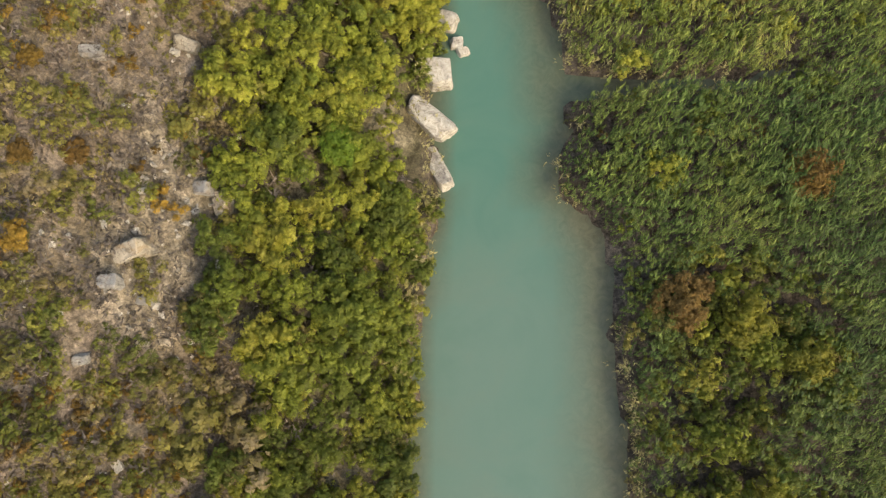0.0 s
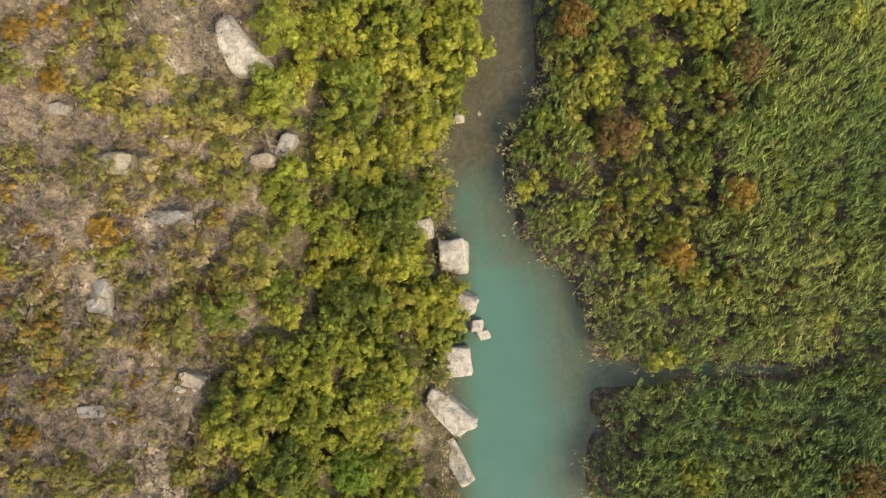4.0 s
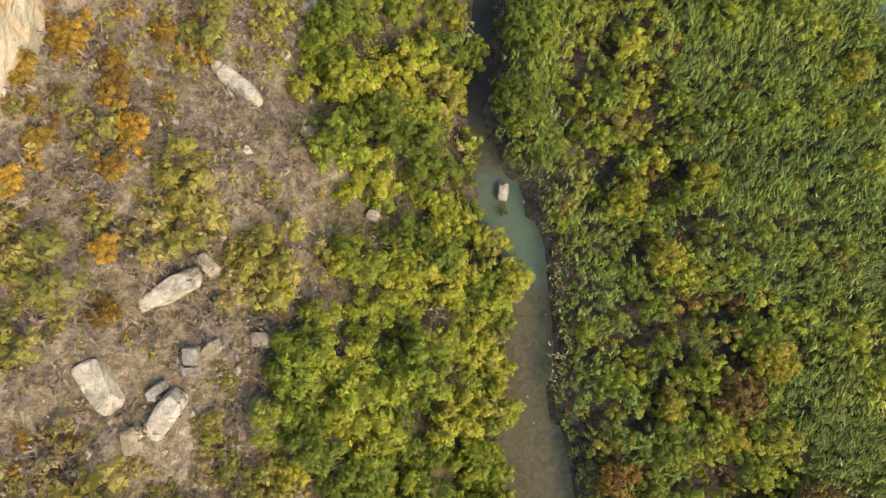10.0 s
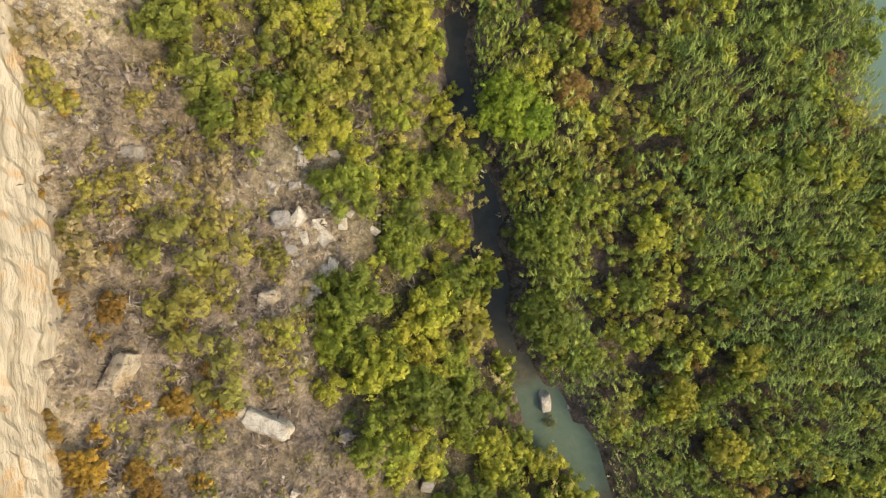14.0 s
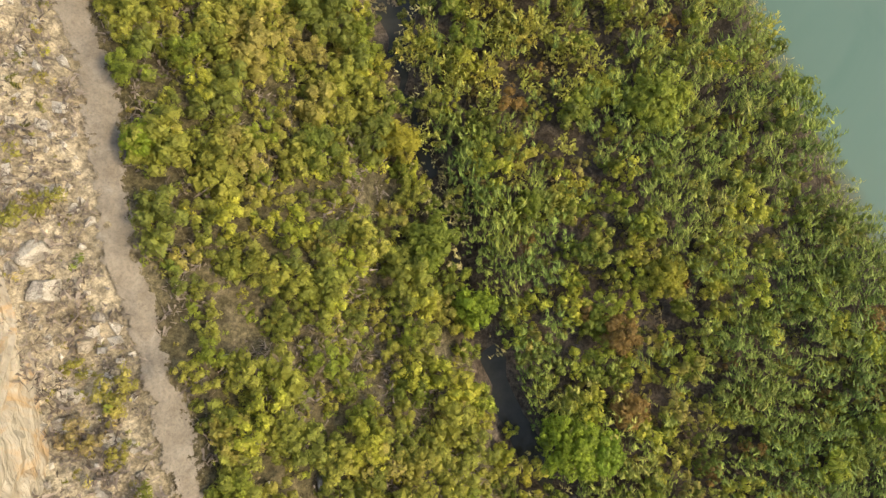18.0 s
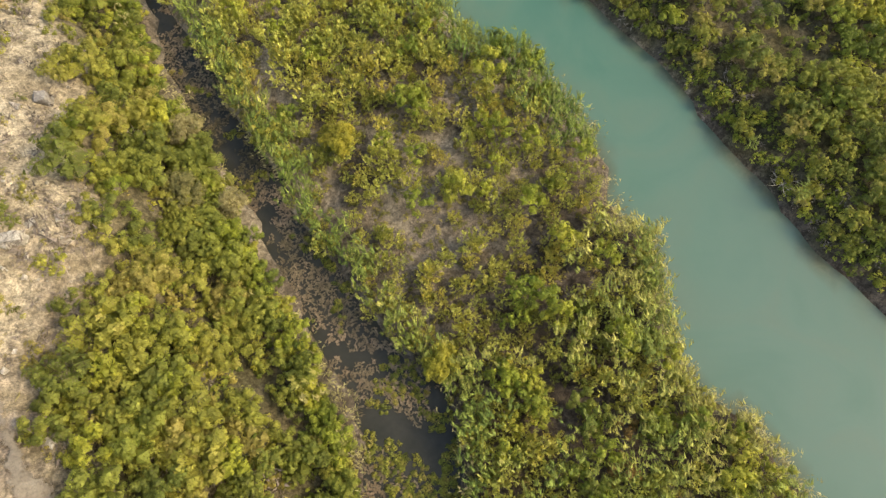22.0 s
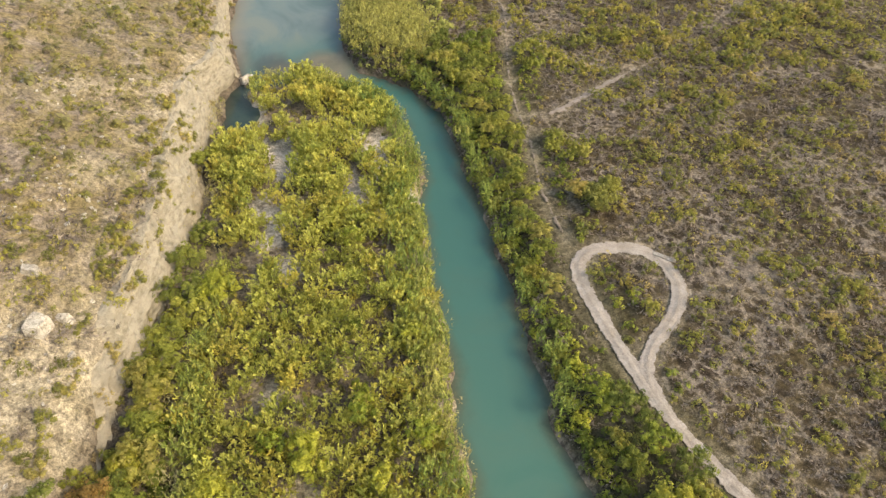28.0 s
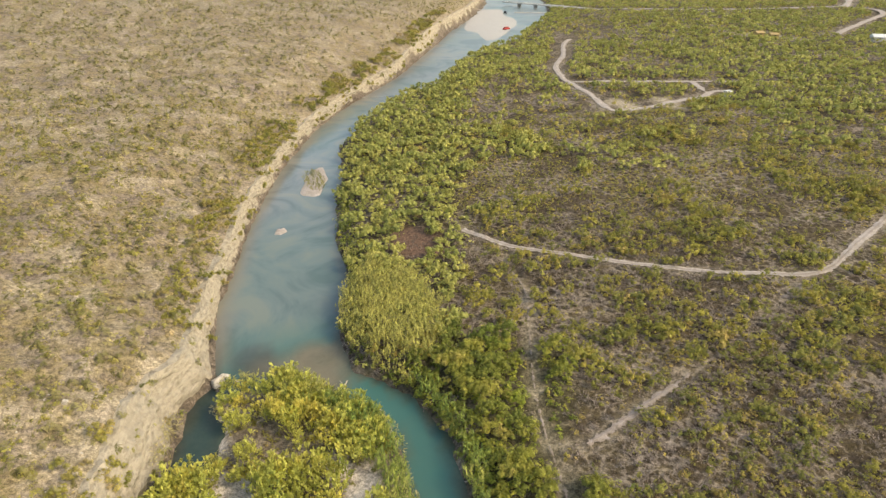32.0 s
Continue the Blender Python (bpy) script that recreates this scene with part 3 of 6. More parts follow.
# ---- places of the large rocks: x, y, length, width, turn ----
RIVER_ROCKS = [(-1.5, 7.2, 5.6, 2.6, -40), (-0.5, 2.8, 4.0, 1.5, -61), (-0.6, 11.1, 2.5, 2.8, 6), (0.9, 14.0, 1.3, 1.2, 1), (1.5, 13.3, 1.2, 1.0, 20), (0.1, 15.9, 2.1, 2.0, -19), (-1.1, 19.8, 2.9, 3.0, 1), (-3.6, 21.9, 1.5, 2.0, 10), (-0.8, 32.1, 0.9, 1.8, 1), (2.7, 62.1, 1.2, 2.0, -14), (40.2, 243.0, 1.4, 0.9, -19), (39.4, 241.4, 1.8, 1.0, 30), (41.5, 241.6, 0.8, 0.6, 0)]
SLOPE_ROCKS = [(-19.4, 10.3, 1.9, 1.1, -19), (-24.8, 8.5, 2.0, 0.9, 1), (-24.3, 16.0, 1.2, 2.4, 1), (-16.8, -1.5, 1.4, 2.5, 1), (-18.0, -0.3, 1.7, 1.3, 1), (-22.2, -5.2, 2.8, 1.7, 21), (-23.0, -7.4, 1.5, 1.1, 1), (-21.2, -8.7, 1.2, 0.7, 1), (-20.1, -11.7, 1.1, 0.7, 1), (-24.6, -12.7, 1.1, 0.9, 1), (-21.3, -11.7, 1.0, 0.5, 1)]
SLAB_ROCKS = [(-16.9, 33.6, 5.3, 2.5, -62), (-13.8, 27.3, 2.4, 1.2, 61), (-15.2, 25.9, 2.0, 1.0, 1), (-26.3, 27.7, 1.2, 0.9, 1), (-23.3, 24.5, 2.0, 1.8, 1), (-20.5, 21.4, 3.0, 1.1, 1), (-24.4, 15.4, 1.4, 1.2, 1), (-13.9, 30.6, 0.8, 1.3, 1), (-20.1, 41.1, 2.2, 1.0, 41), (-26.1, 35.0, 1.4, 0.9, 1)]
RIDGE_ROCKS = [(-20.2, 48.4, 3.3, 1.5, 47), (-20.5, 49.9, 1.4, 0.7, 28), (-21.8, 47.2, 0.8, 1.8, -1), (-19.8, 55.6, 4.9, 1.3, 24), (-17.4, 57.2, 1.8, 1.2, -52), (-23.0, 50.5, 3.7, 1.6, -64), (-18.6, 51.7, 1.1, 1.3, -2), (-17.6, 51.9, 1.3, 0.9, 28), (-18.8, 50.8, 1.3, 0.7, -2), (-14.9, 52.2, 1.5, 1.1, -2), (-14.0, 51.4, 0.5, 0.9, -2), (-12.9, 52.0, 1.2, 1.1, -2), (-20.3, 57.9, 1.0, 0.5, -2), (-19.6, 58.3, 0.9, 0.6, -2), (-12.3, 51.6, 0.8, 0.8, -2), (-7.6, 60.4, 1.1, 0.9, -32)]
PILE_ROCKS = [(-15.1, 69.1, 3.4, 1.6, -41), (-16.3, 70.4, 0.9, 1.1, -14), (-7.7, 83.5, 0.9, 0.7, 6), (-7.0, 83.6, 0.8, 0.6, -14), (-7.7, 81.6, 1.3, 0.9, -14), (-6.8, 82.6, 1.0, 0.7, -14), (-7.3, 84.9, 1.0, 0.6, -14), (-10.7, 81.3, 1.4, 1.1, -14), (-12.9, 76.8, 1.5, 1.2, -14), (-10.8, 79.3, 1.0, 0.8, -14), (-10.8, 75.8, 1.0, 1.2, -14), (-10.8, 76.9, 0.9, 0.6, -14), (-16.8, 87.3, 1.1, 0.9, -14), (-20.9, 75.2, 2.8, 1.2, 48), (-9.0, 71.1, 0.9, 0.6, -14), (-11.3, 66.3, 0.9, 0.8, -14), (-10.9, 73.6, 0.7, 0.6, -14), (-8.4, 83.0, 0.9, 0.6, -14), (-8.2, 82.4, 0.8, 0.6, -14)]
TRAIL_ROCKS = [(-12.5, 113.6, 1.9, 1.0, 12), (-13.1, 111.6, 1.4, 1.5, -33), (-13.3, 108.0, 0.9, 0.9, -33), (-12.1, 109.1, 0.7, 0.7, -33), (-6.5, 114.0, 1.4, 0.8, -58), (-8.0, 93.5, 0.9, 1.0, -33), (-8.2, 103.3, 0.7, 0.5, -33), (-1.9, 134.6, 1.1, 0.9, -39), (5.0, 151.4, 1.8, 0.9, -29), (7.2, 150.2, 0.9, 0.6, -39), (10.8, 163.2, 1.2, 1.1, -32), (16.1, 196.6, 1.9, 2.4, -21), (15.7, 202.4, 1.8, 1.3, -21), (17.8, 197.6, 1.5, 0.9, -31), (-11.4, 117.7, 0.9, 0.5, -33), (-10.0, 116.6, 0.6, 0.4, -33), (-12.8, 107.3, 0.5, 0.4, -33)]


def rock_gap(x, y):
    """Metres from the nearest large rock."""
    best = np.full(np.shape(x), 99.0)
    for rx_, ry_, ln, wd, _ in RIVER_ROCKS + SLOPE_ROCKS + SLAB_ROCKS + RIDGE_ROCKS + PILE_ROCKS + TRAIL_ROCKS:
        if ln > 1.0:
            best = np.minimum(best, np.hypot(x - rx_, y - ry_) - (0.36 if ln < 3.2 else 0.46) * ln)
    return best


# ---- ground and water ----
def in_reach(x, y):
    """True on the stretch of land that the flight overlooks."""
    west = np.interp(y, [-40, 60, 100, 140, 165, 215, 300, 400, 500, 540, 600, 650, 700], [-38, -37, -31, -21, -5, 2, -10, -40, -56, -40, 90, 180, 225])
    east = np.interp(y, [-40, 60, 90, 140, 180, 220, 260, 300, 340, 440, 480], [42, 43, 78, 110, 140, 172, 215, 265, 320, 475, 500])
    return (x > west) & (x < east)


def stone_pile(x, y):
    """1 on the heap of broken stones above the creek."""
    return step(1.1, 0.8, np.hypot((x + 8.6) / 3.2, (y - 81) / 6.0) + 0.6 * (vnoise(x, y, 2.5, 47) - 0.5))


def tree_zone(x, y):
    """How thick the tall thicket stands, 0 to 1."""
    d = hill_foot(y) - x
    wet = water_inside(x, y)
    n = vnoise(x, y, 8, 51)
    inner = np.interp(y, [-40, 25, 45, 70, 88, 95, 110, 122, 140, 150, 165, 185, 235], [14.5, 13.5, 12, 11, 12, 17, 18, 17, 9.5, 5.2, 2.4, -0.4, -0.6])
    west = step(inner + 3, inner - 2, d + (n - 0.5) * np.interp(y, [130, 160], [6, 2.5])) * (x < creek_w(y) + 0.3)
    e = x - river_e(y)
    belt = np.interp(y, [80, 125, 150, 165, 185, 200, 215, 240, 262, 300, 340, 420, 470], [24, 19, 13, 9.5, 8, 10, 13, 18, 20, 30, 30, 24, 10])
    east = step(belt + 3, belt - 3, e + (n - 0.5) * 8) * (e > 0.2)
    patch = np.hypot((x - 62.5) / 7.0, (y - 248) / 13) < 1
    return np.where(patch | (wet > np.where((y > 60) & (y < 116), -1.15, np.where((y < 60) | (x > 30), -0.25, -1.3))), 0, np.maximum(west, east))


def on_face(x, y):
    """True on the steep face of the inland bluff."""
    return (np.abs(bluff_x(y) - 0.7 - x) < 1.6) & (y > 62) & (y < 116)


def axis(parts):
    out = [np.arange(a, b, s) for a, b, s in parts]
    return np.concatenate(out + [[parts[-1][1]]])


def grid(xs, ys):
    x, y = np.meshgrid(xs, ys)
    nx, ny = len(xs), len(ys)
    i = np.arange(nx * ny).reshape(ny, nx)
    q = np.stack([i[:-1, :-1], i[:-1, 1:], i[1:, 1:], i[1:, :-1]], -1).reshape(-1, 4)
    return x.ravel(), y.ravel(), q


gx, gy, gq = grid(axis([(-3000, -400, 260), (-400, -120, 20), (-120, -48, 4), (-48, 72, 1.2), (72, 84, 1.2), (84, 100, 2.0), (100, 180, 3), (180, 460, 8), (460, 4000, 320)]),
                  axis([(-2500, -120, 300), (-120, -42, 6), (-42, 250, 1.1), (250, 420, 2.2), (420, 720, 6), (720, 4600, 300)]))
gh = height(gx, gy)
td = track_dist(gx, gy)
gh = gh - 0.1 * step(1.3, -0.1, td) * (td < 5)
cd = clearing(gx, gy)
foot_d = hill_foot(gy) - gx
east_d = gx - river_e(gy)
n_a, n_b = vnoise(gx, gy, 7, 21), vnoise(gx, gy, 2.5, 22)
on_hill = step(0.5, 3, foot_d)
rubble = on_hill * step(0.56, 0.8, 0.6 * n_a + 0.4 * n_b + 0.15 * step(160, 185, gy) * step(246, 236, gy) * step(26, 8, foot_d) - 0.1) * 0.6
rubble = np.maximum(rubble, (0.45 + 0.45 * n_b) * step(165, 180, gy) * step(10, 4, foot_d + 6 * (n_a - 0.5)) * step(244, 238, gy) * on_hill)
rubble = np.maximum(rubble, 0.35 * step(3.0, 0.5, np.abs(foot_d - 2.0)) * step(236, 244, gy))
west_slope = step(128, 152, gy) * step(208, 190, gy) * step(-2, 1.5, foot_d - np.interp(gy, [128, 140, 150, 160, 170, 180], [14, 10, 6.5, 4.5, 2.5, 1])) * step(16, 10, foot_d + 7 * (n_a - 0.5)) * on_hill
rubble = np.maximum(rubble, west_slope * (0.7 + 0.4 * n_b))
rubble = np.maximum(rubble, on_hill * 0.14 * step(150, 185, gy) * (0.4 + 0.9 * n_b))
rubble = np.maximum(rubble, on_hill * step(230, 255, gy) * 0.55 * step(0.5, 0.72, vnoise(gx, gy, 3.6, 24)))
rubble = np.maximum(rubble, 0.5 * step(1.1, 0.6, np.hypot((gx + 20.5) / 4.0, (gy + 3) / 9.5) + 0.5 * (n_b - 0.5)))
trail = np.interp(gy, LANE_Y, LANE_X)
rubble = np.maximum(rubble, 0.85 * step(0, 1.5, trail - gx) * step(12, 7, trail - gx) * step(84, 96, gy) * step(152, 140, gy))
rubble = np.maximum(rubble, 0.3 * stone_pile(gx, gy))
rubble = np.maximum(rubble, 0.45 * step(1.5, 0, gx - bluff_x(gy)) * step(-9, -7, gx - bluff_x(gy)) * step(58, 68, gy) * step(114, 104, gy))
rubble = np.maximum(rubble, step(0.9, 0.0, cd) * np.where(np.hypot(gx - 72.5, gy - 266) < 9, 0, 1.0))
rubble = np.maximum(rubble, step(125, 145, gy) * step(0.5, -1.5, foot_d) * step(1, -1, east_d) * (gy < 240) * (0.1 + 0.5 * n_b))
rubble = np.maximum(rubble, 0.6 * step(0.8, 0.0, td) * (0.2 + 0.6 * n_b) * (gx > 60))
ground_attrs = {
    "flat": np.maximum(step(2, 6, east_d), step(112, 130, gy) * step(1, 0, foot_d) * 0.7),
    "damp": step(3, -1, foot_d) * step(5, 1, east_d) * (0.6 + 0.4 * n_a) * np.interp(gy, [112, 135], [1.0, 0.35]),
    "herb_shade": np.clip(tree_zone(gx, gy), 0, 1) * (0.6 + 0.4 * n_b) * np.where(gy > 240, 0.4, 1),
    "grass": np.maximum(on_hill * np.interp(gy, [60, 150, 200], [0.35, 0.6, 1.0]), step(3, 8, east_d) * 0.3),
    "pale": np.clip(rubble * (0.75 + 0.5 * n_b), 0, 1),
    "sand": np.where(gy < 195, 0.35, 0.9) * step(0.9, 0.0, cd) * (gx < river_w(gy)) * (gy < 240),
    "red": step(2.0, -1.0, np.hypot(gx - 73, (gy - 267) * 0.75) - 4.5),
}
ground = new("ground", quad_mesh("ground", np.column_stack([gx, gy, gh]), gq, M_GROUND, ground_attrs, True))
tagged(ground, "dry stony riverside ground with a pale limestone hillside", "ground", kind="structure")

wx, wy, wq = grid(axis([(-60, -6, 6), (-6, 70, 1.4), (70, 320, 5), (320, 800, 60)]), axis([(-140, -40, 10), (-40, 300, 1.5), (300, 640, 6), (640, 2000, 100)]))
w_in = water_inside(wx, wy)
is_creek = (wx - creek_e(wy) < 2.5) & (wy < 224)
reach = np.where(is_creek, 2.2, 1.4)
shallow = 0.85 * step(reach, 0, w_in)
shallow = np.maximum(shallow, np.where(is_creek, 0.75 * step(5.5, 0, creek_e(wy) - wx - 1.5 * vnoise(wx, wy, 6, 32)), 0))
shallow = np.maximum(shallow, np.where(is_creek, 1.15 * step(22, 30, wy) + 0.55 * step(8, 14.5, wx) * step(25, 10, wy), 0))
bar = np.hypot((wx - 50.5) / 8, (wy - 241) / 6.5) + 0.6 * (vnoise(wx, wy, 4, 33) - 0.5)
shallow = np.maximum(shallow, 0.8 * step(1.2, 0.4, bar))
shallow = np.maximum(shallow, 0.5 * step(4, 0, wx - river_w(wy)) * step(236, 250, wy))
shallow = np.where(is_creek & (wx < creek_w(wy) + 5), shallow * np.where((wy > 54) & (wy < 64), 0.45, 1), shallow)
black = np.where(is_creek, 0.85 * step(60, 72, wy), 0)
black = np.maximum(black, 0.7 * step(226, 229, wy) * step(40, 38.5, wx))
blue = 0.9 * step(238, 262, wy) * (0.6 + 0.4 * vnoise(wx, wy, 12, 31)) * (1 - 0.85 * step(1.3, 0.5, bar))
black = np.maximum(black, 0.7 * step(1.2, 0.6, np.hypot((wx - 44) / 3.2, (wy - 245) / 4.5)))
silt = 0.75 * step(1.2, 0.35, bar) * (0.4 + 0.6 * vnoise(wx, wy, 2.5, 34)) + 0.5 * step(3.0, 0.3, wx - river_w(wy)) * step(242, 250, wy) * (wy < 640)
milk = np.where(is_creek, step(8, -14, wy), step(150, 112, wy) * step(165, 140, wy + 1.5 * (wx - river_w(wy))) + 0.5 * step(3.5, 0, wx - river_w(wy))) * (wy < 232)
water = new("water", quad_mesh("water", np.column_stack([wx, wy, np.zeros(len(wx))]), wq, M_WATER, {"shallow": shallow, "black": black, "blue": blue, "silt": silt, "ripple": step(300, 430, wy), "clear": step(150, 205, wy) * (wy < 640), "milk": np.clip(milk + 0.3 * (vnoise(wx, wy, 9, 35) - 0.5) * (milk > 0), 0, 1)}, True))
tagged(water, "calm milky turquoise river water with brown shallows", "water", kind="structure")


def strip(kind, pts, width, ruts):
    """A draped track: pale wheel ruts, a darker middle and ragged edges."""
    t = np.gradient(pts, axis=0)
    t /= np.linalg.norm(t, axis=1)[:, None] + 1e-9
    nrm = np.column_stack([-t[:, 1], t[:, 0]])
    u = np.array([-0.5, -0.4, -0.28, -0.12, -0.06, 0.06, 0.12, 0.28, 0.4, 0.5])
    sag = np.array([-0.05, 0.02, -0.02, 0.02, 0.05, 0.05, 0.02, -0.02, 0.02, -0.05])
    mid = np.array([0, 0, 0, 0.25, 0.9, 0.9, 0.25, 0, 0, 0]) * (ruts if kind == "dirt_track" else 0)
    wv = width * (1 + 0.3 * (vnoise(pts[:, 0], pts[:, 1], 1.5, 41) - 0.5) + 0.3 * (vnoise(pts[:, 0], pts[:, 1], 6, 42) - 0.5))
    fray = np.zeros(len(pts))
    if kind == "footpath":
        s = np.arange(len(pts)) * 0.35
        fray = 0.7 * step(7, 0, np.minimum(s, s[-1] - s))
    elif len(pts) < 70:
        fray = 0.7 * step(6, 0, np.arange(len(pts))[::-1] * 0.35)
    wv = wv * 1.05
    x = pts[:, :1] + nrm[:, :1] * u[None] * wv[:, None]
    y = pts[:, 1:] + nrm[:, 1:] * u[None] * wv[:, None]
    far = np.clip((np.hypot(pts[:, 0] - 50, pts[:, 1] - 200) - 120) / 300, 0, 1)[:, None]
    z = height(x, y) + ((0.09 if kind == "footpath" else 0.04) + 0.5 * far) + sag[None] * (1 + 2 * far)
    i = np.arange(x.size).reshape(x.shape)
    q = np.stack([i[:-1, :-1], i[:-1, 1:], i[1:, 1:], i[1:, :-1]], -1).reshape(-1, 4)
    m = np.clip(np.broadcast_to(mid, x.shape) * (0.2 + 1.4 * vnoise(x, y, 1.2, 43)), 0, 1)
    edge = np.abs(u)[None] * 2 + fray[:, None] + (ruts if kind == "footpath" else 0)
    return new(kind, quad_mesh(kind, np.column_stack([x.ravel(), y.ravel(), z.ravel()]), q, M_DIRT if kind == "dirt_track" else M_PATH if pts[0, 0] < 5 else M_FAINT, {"mid": m.ravel(), "edge": edge.ravel()}, True))


for kind, pts, width, ruts in TRACK_LINES:
    tagged(strip(kind, pts, width, ruts), "pale dusty two-track dirt road" if kind == "dirt_track" else "narrow pale trodden footpath", "road" if kind == "dirt_track" else "path", kind="structure")


# ---- plant shapes ----
def unit(v):
    return v / (np.linalg.norm(v, axis=-1, keepdims=True) + 1e-9)


def leaves(places, along, face, length, width, rng):
    """Small pointed leaf sprays: three corners each."""
    n = len(places)
    along = unit(along)
    side = unit(np.cross(along, face + rng.normal(0, 0.15, (n, 3))))
    ln = (length * rng.uniform(0.65, 1.35, n))[:, None]
    wd = (width * rng.uniform(0.65, 1.35, n))[:, None]
    back = places - along * ln * 0.45
    v = np.stack([back + side * wd * 0.5, back - side * wd * rng.uniform(0.2, 0.6, (n, 1)), places + along * ln * 0.55], 1).reshape(-1, 3)
    return v, np.arange(len(v)).reshape(-1, 3)


def join(pieces):
    """Pieces of places, faces and a tone (one number, or one for each place) as one shape."""
    vs, qs, ts, n = [], [], [], 0
    for v, q, t in pieces:
        vs.append(v)
        qs.append(q + n)
        ts.append(np.broadcast_to(t, len(v)))
        n += len(v)
    return np.vstack(vs), np.vstack(qs), np.concatenate(ts)


def heart(c, r, rng):
    """The dense inside of a clump: an uneven cap."""
    v = np.array([(1, 0, -0.35), (0, 1, -0.35), (-1, 0, -0.35), (0, -1, -0.35), (0, 0, 1)], float) * rng.uniform(0.75, 1.1, (5, 1)) * r + c
    return v, np.array([(0, 1, 4), (1, 2, 4), (2, 3, 4), (3, 0, 4)]), 0.45


def rosettes(c, n, r, per, rng, droop=0.3):
    """Tufts of leaves: small ragged domes at the places c that face along n, each of its own tone."""
    m = len(c)
    t1 = unit(np.cross(n, rng.normal(0, 1, (m, 3))))
    t2 = np.cross(n, t1)
    size = r * rng.uniform(0.7, 1.3, m)
    vs = []
    for j in range(per):
        a = 2 * np.pi * j / per + rng.uniform(-0.35, 0.35, m)
        out = t1 * np.cos(a)[:, None] + t2 * np.sin(a)[:, None]
        across = np.cross(n, out)
        apex = c + n * (size * 0.25)[:, None] + rng.normal(0, 0.12, (m, 3)) * r
        end = []
        for side in (-1, 1):
            reach, fall = size * rng.uniform(0.5, 1.35, m), size * droop * rng.uniform(0.3, 1.3, m)
            end.append(c + out * reach[:, None] - n * fall[:, None] + across * (side * size * rng.uniform(0.36, 0.88, m))[:, None])
        vs.append(np.stack([apex, *end], 1))
    v = np.stack(vs, 1).reshape(-1, 3)
    return v, np.arange(len(v)).reshape(-1, 3), np.repeat(rng.uniform(0.1, 1, m), per * 3)


def crown(seed, lobes=8, per=66, r=1.9, high=3.2, low=0.9, size=0.285, core=0.88):
    """A broad crown of uneven lobes, each a shell of leaf tufts, radius about r."""
    rng = np.random.default_rng(seed)
    out = []
    tufts_each = max(2, per // 5)
    for k in range(int(lobes * 1.4)):
        a = k * 2.4 + rng.uniform(-0.5, 0.5)
        rad = r * 0.82 * math.sqrt((k + rng.uniform(0.1, 0.9)) / (lobes * 1.4))
        lr = r * rng.uniform(0.26, 0.44)
        z = low + (high - low - lr) * (1 - (rad / r) ** 2 * 0.7) * rng.uniform(0.72, 1.08)
        c = np.array([rad * math.cos(a), rad * math.sin(a), max(z, lr * 0.6)])
        d = unit(rng.normal(0, 1, (tufts_each, 3)) + np.array([0, 0, 0.8]))
        pl = c + d * lr * rng.uniform(0.75, 1.1, (tufts_each, 1)) * np.array([1, 1, 0.85])
        v, q, t = rosettes(pl, unit(d * 1.0 + np.array([0, 0, 0.3]) + rng.normal(0, 0.14, (tufts_each, 3))), size * 0.67, 4, rng)
        out.append((v, q, np.clip(t * 0.75 + rng.uniform(0, 0.3), 0, 1)))
        out.append(heart(c - np.array([0, 0, lr * 0.1]), np.array([1, 1, 0.85]) * lr * core, rng))
    return join(out)


def plume_bush(seed, plumes=9, per=40, r=1.05, high=2.6, size=0.3):
    """An upright bush of leafy plumes that lean outwards, each a spindle of rising leaves."""
    rng = np.random.default_rng(seed)
    out = []
    for k in range(int(plumes * 2.5)):
        a = k * 2.4 + rng.uniform(-0.5, 0.5)
        rad = r * math.sqrt((k + 0.5) / (plumes * 2.5)) * 0.85
        top = np.array([rad * 1.35 * math.cos(a), rad * 1.35 * math.sin(a), high * rng.uniform(0.55, 1.05)])
        foot = np.array([rad * 0.5 * math.cos(a), rad * 0.5 * math.sin(a), 0.1])
        ax = unit(top - foot)
        for f, n, ln in ((0.98, 8, 0.4), (0.72, 5, 0.36)):
            at = foot + (top - foot) * f - ax * 0.32
            way = unit(ax + rng.normal(0, 0.36, (n, 3)))
            size_k = ln * size / 0.3
            v, q = leaves(at + way * size_k * 0.45 + rng.normal(0, 0.06, (n, 3)), -way, unit(way * np.array([1, 1, 0]) + np.array([0.25, -0.1, 0.7]) + rng.normal(0, 0.3, (n, 3))), size_k, 0.17, rng)
            # one random tone per tier, darker in the lower tier
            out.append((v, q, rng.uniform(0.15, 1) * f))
    return join(out)


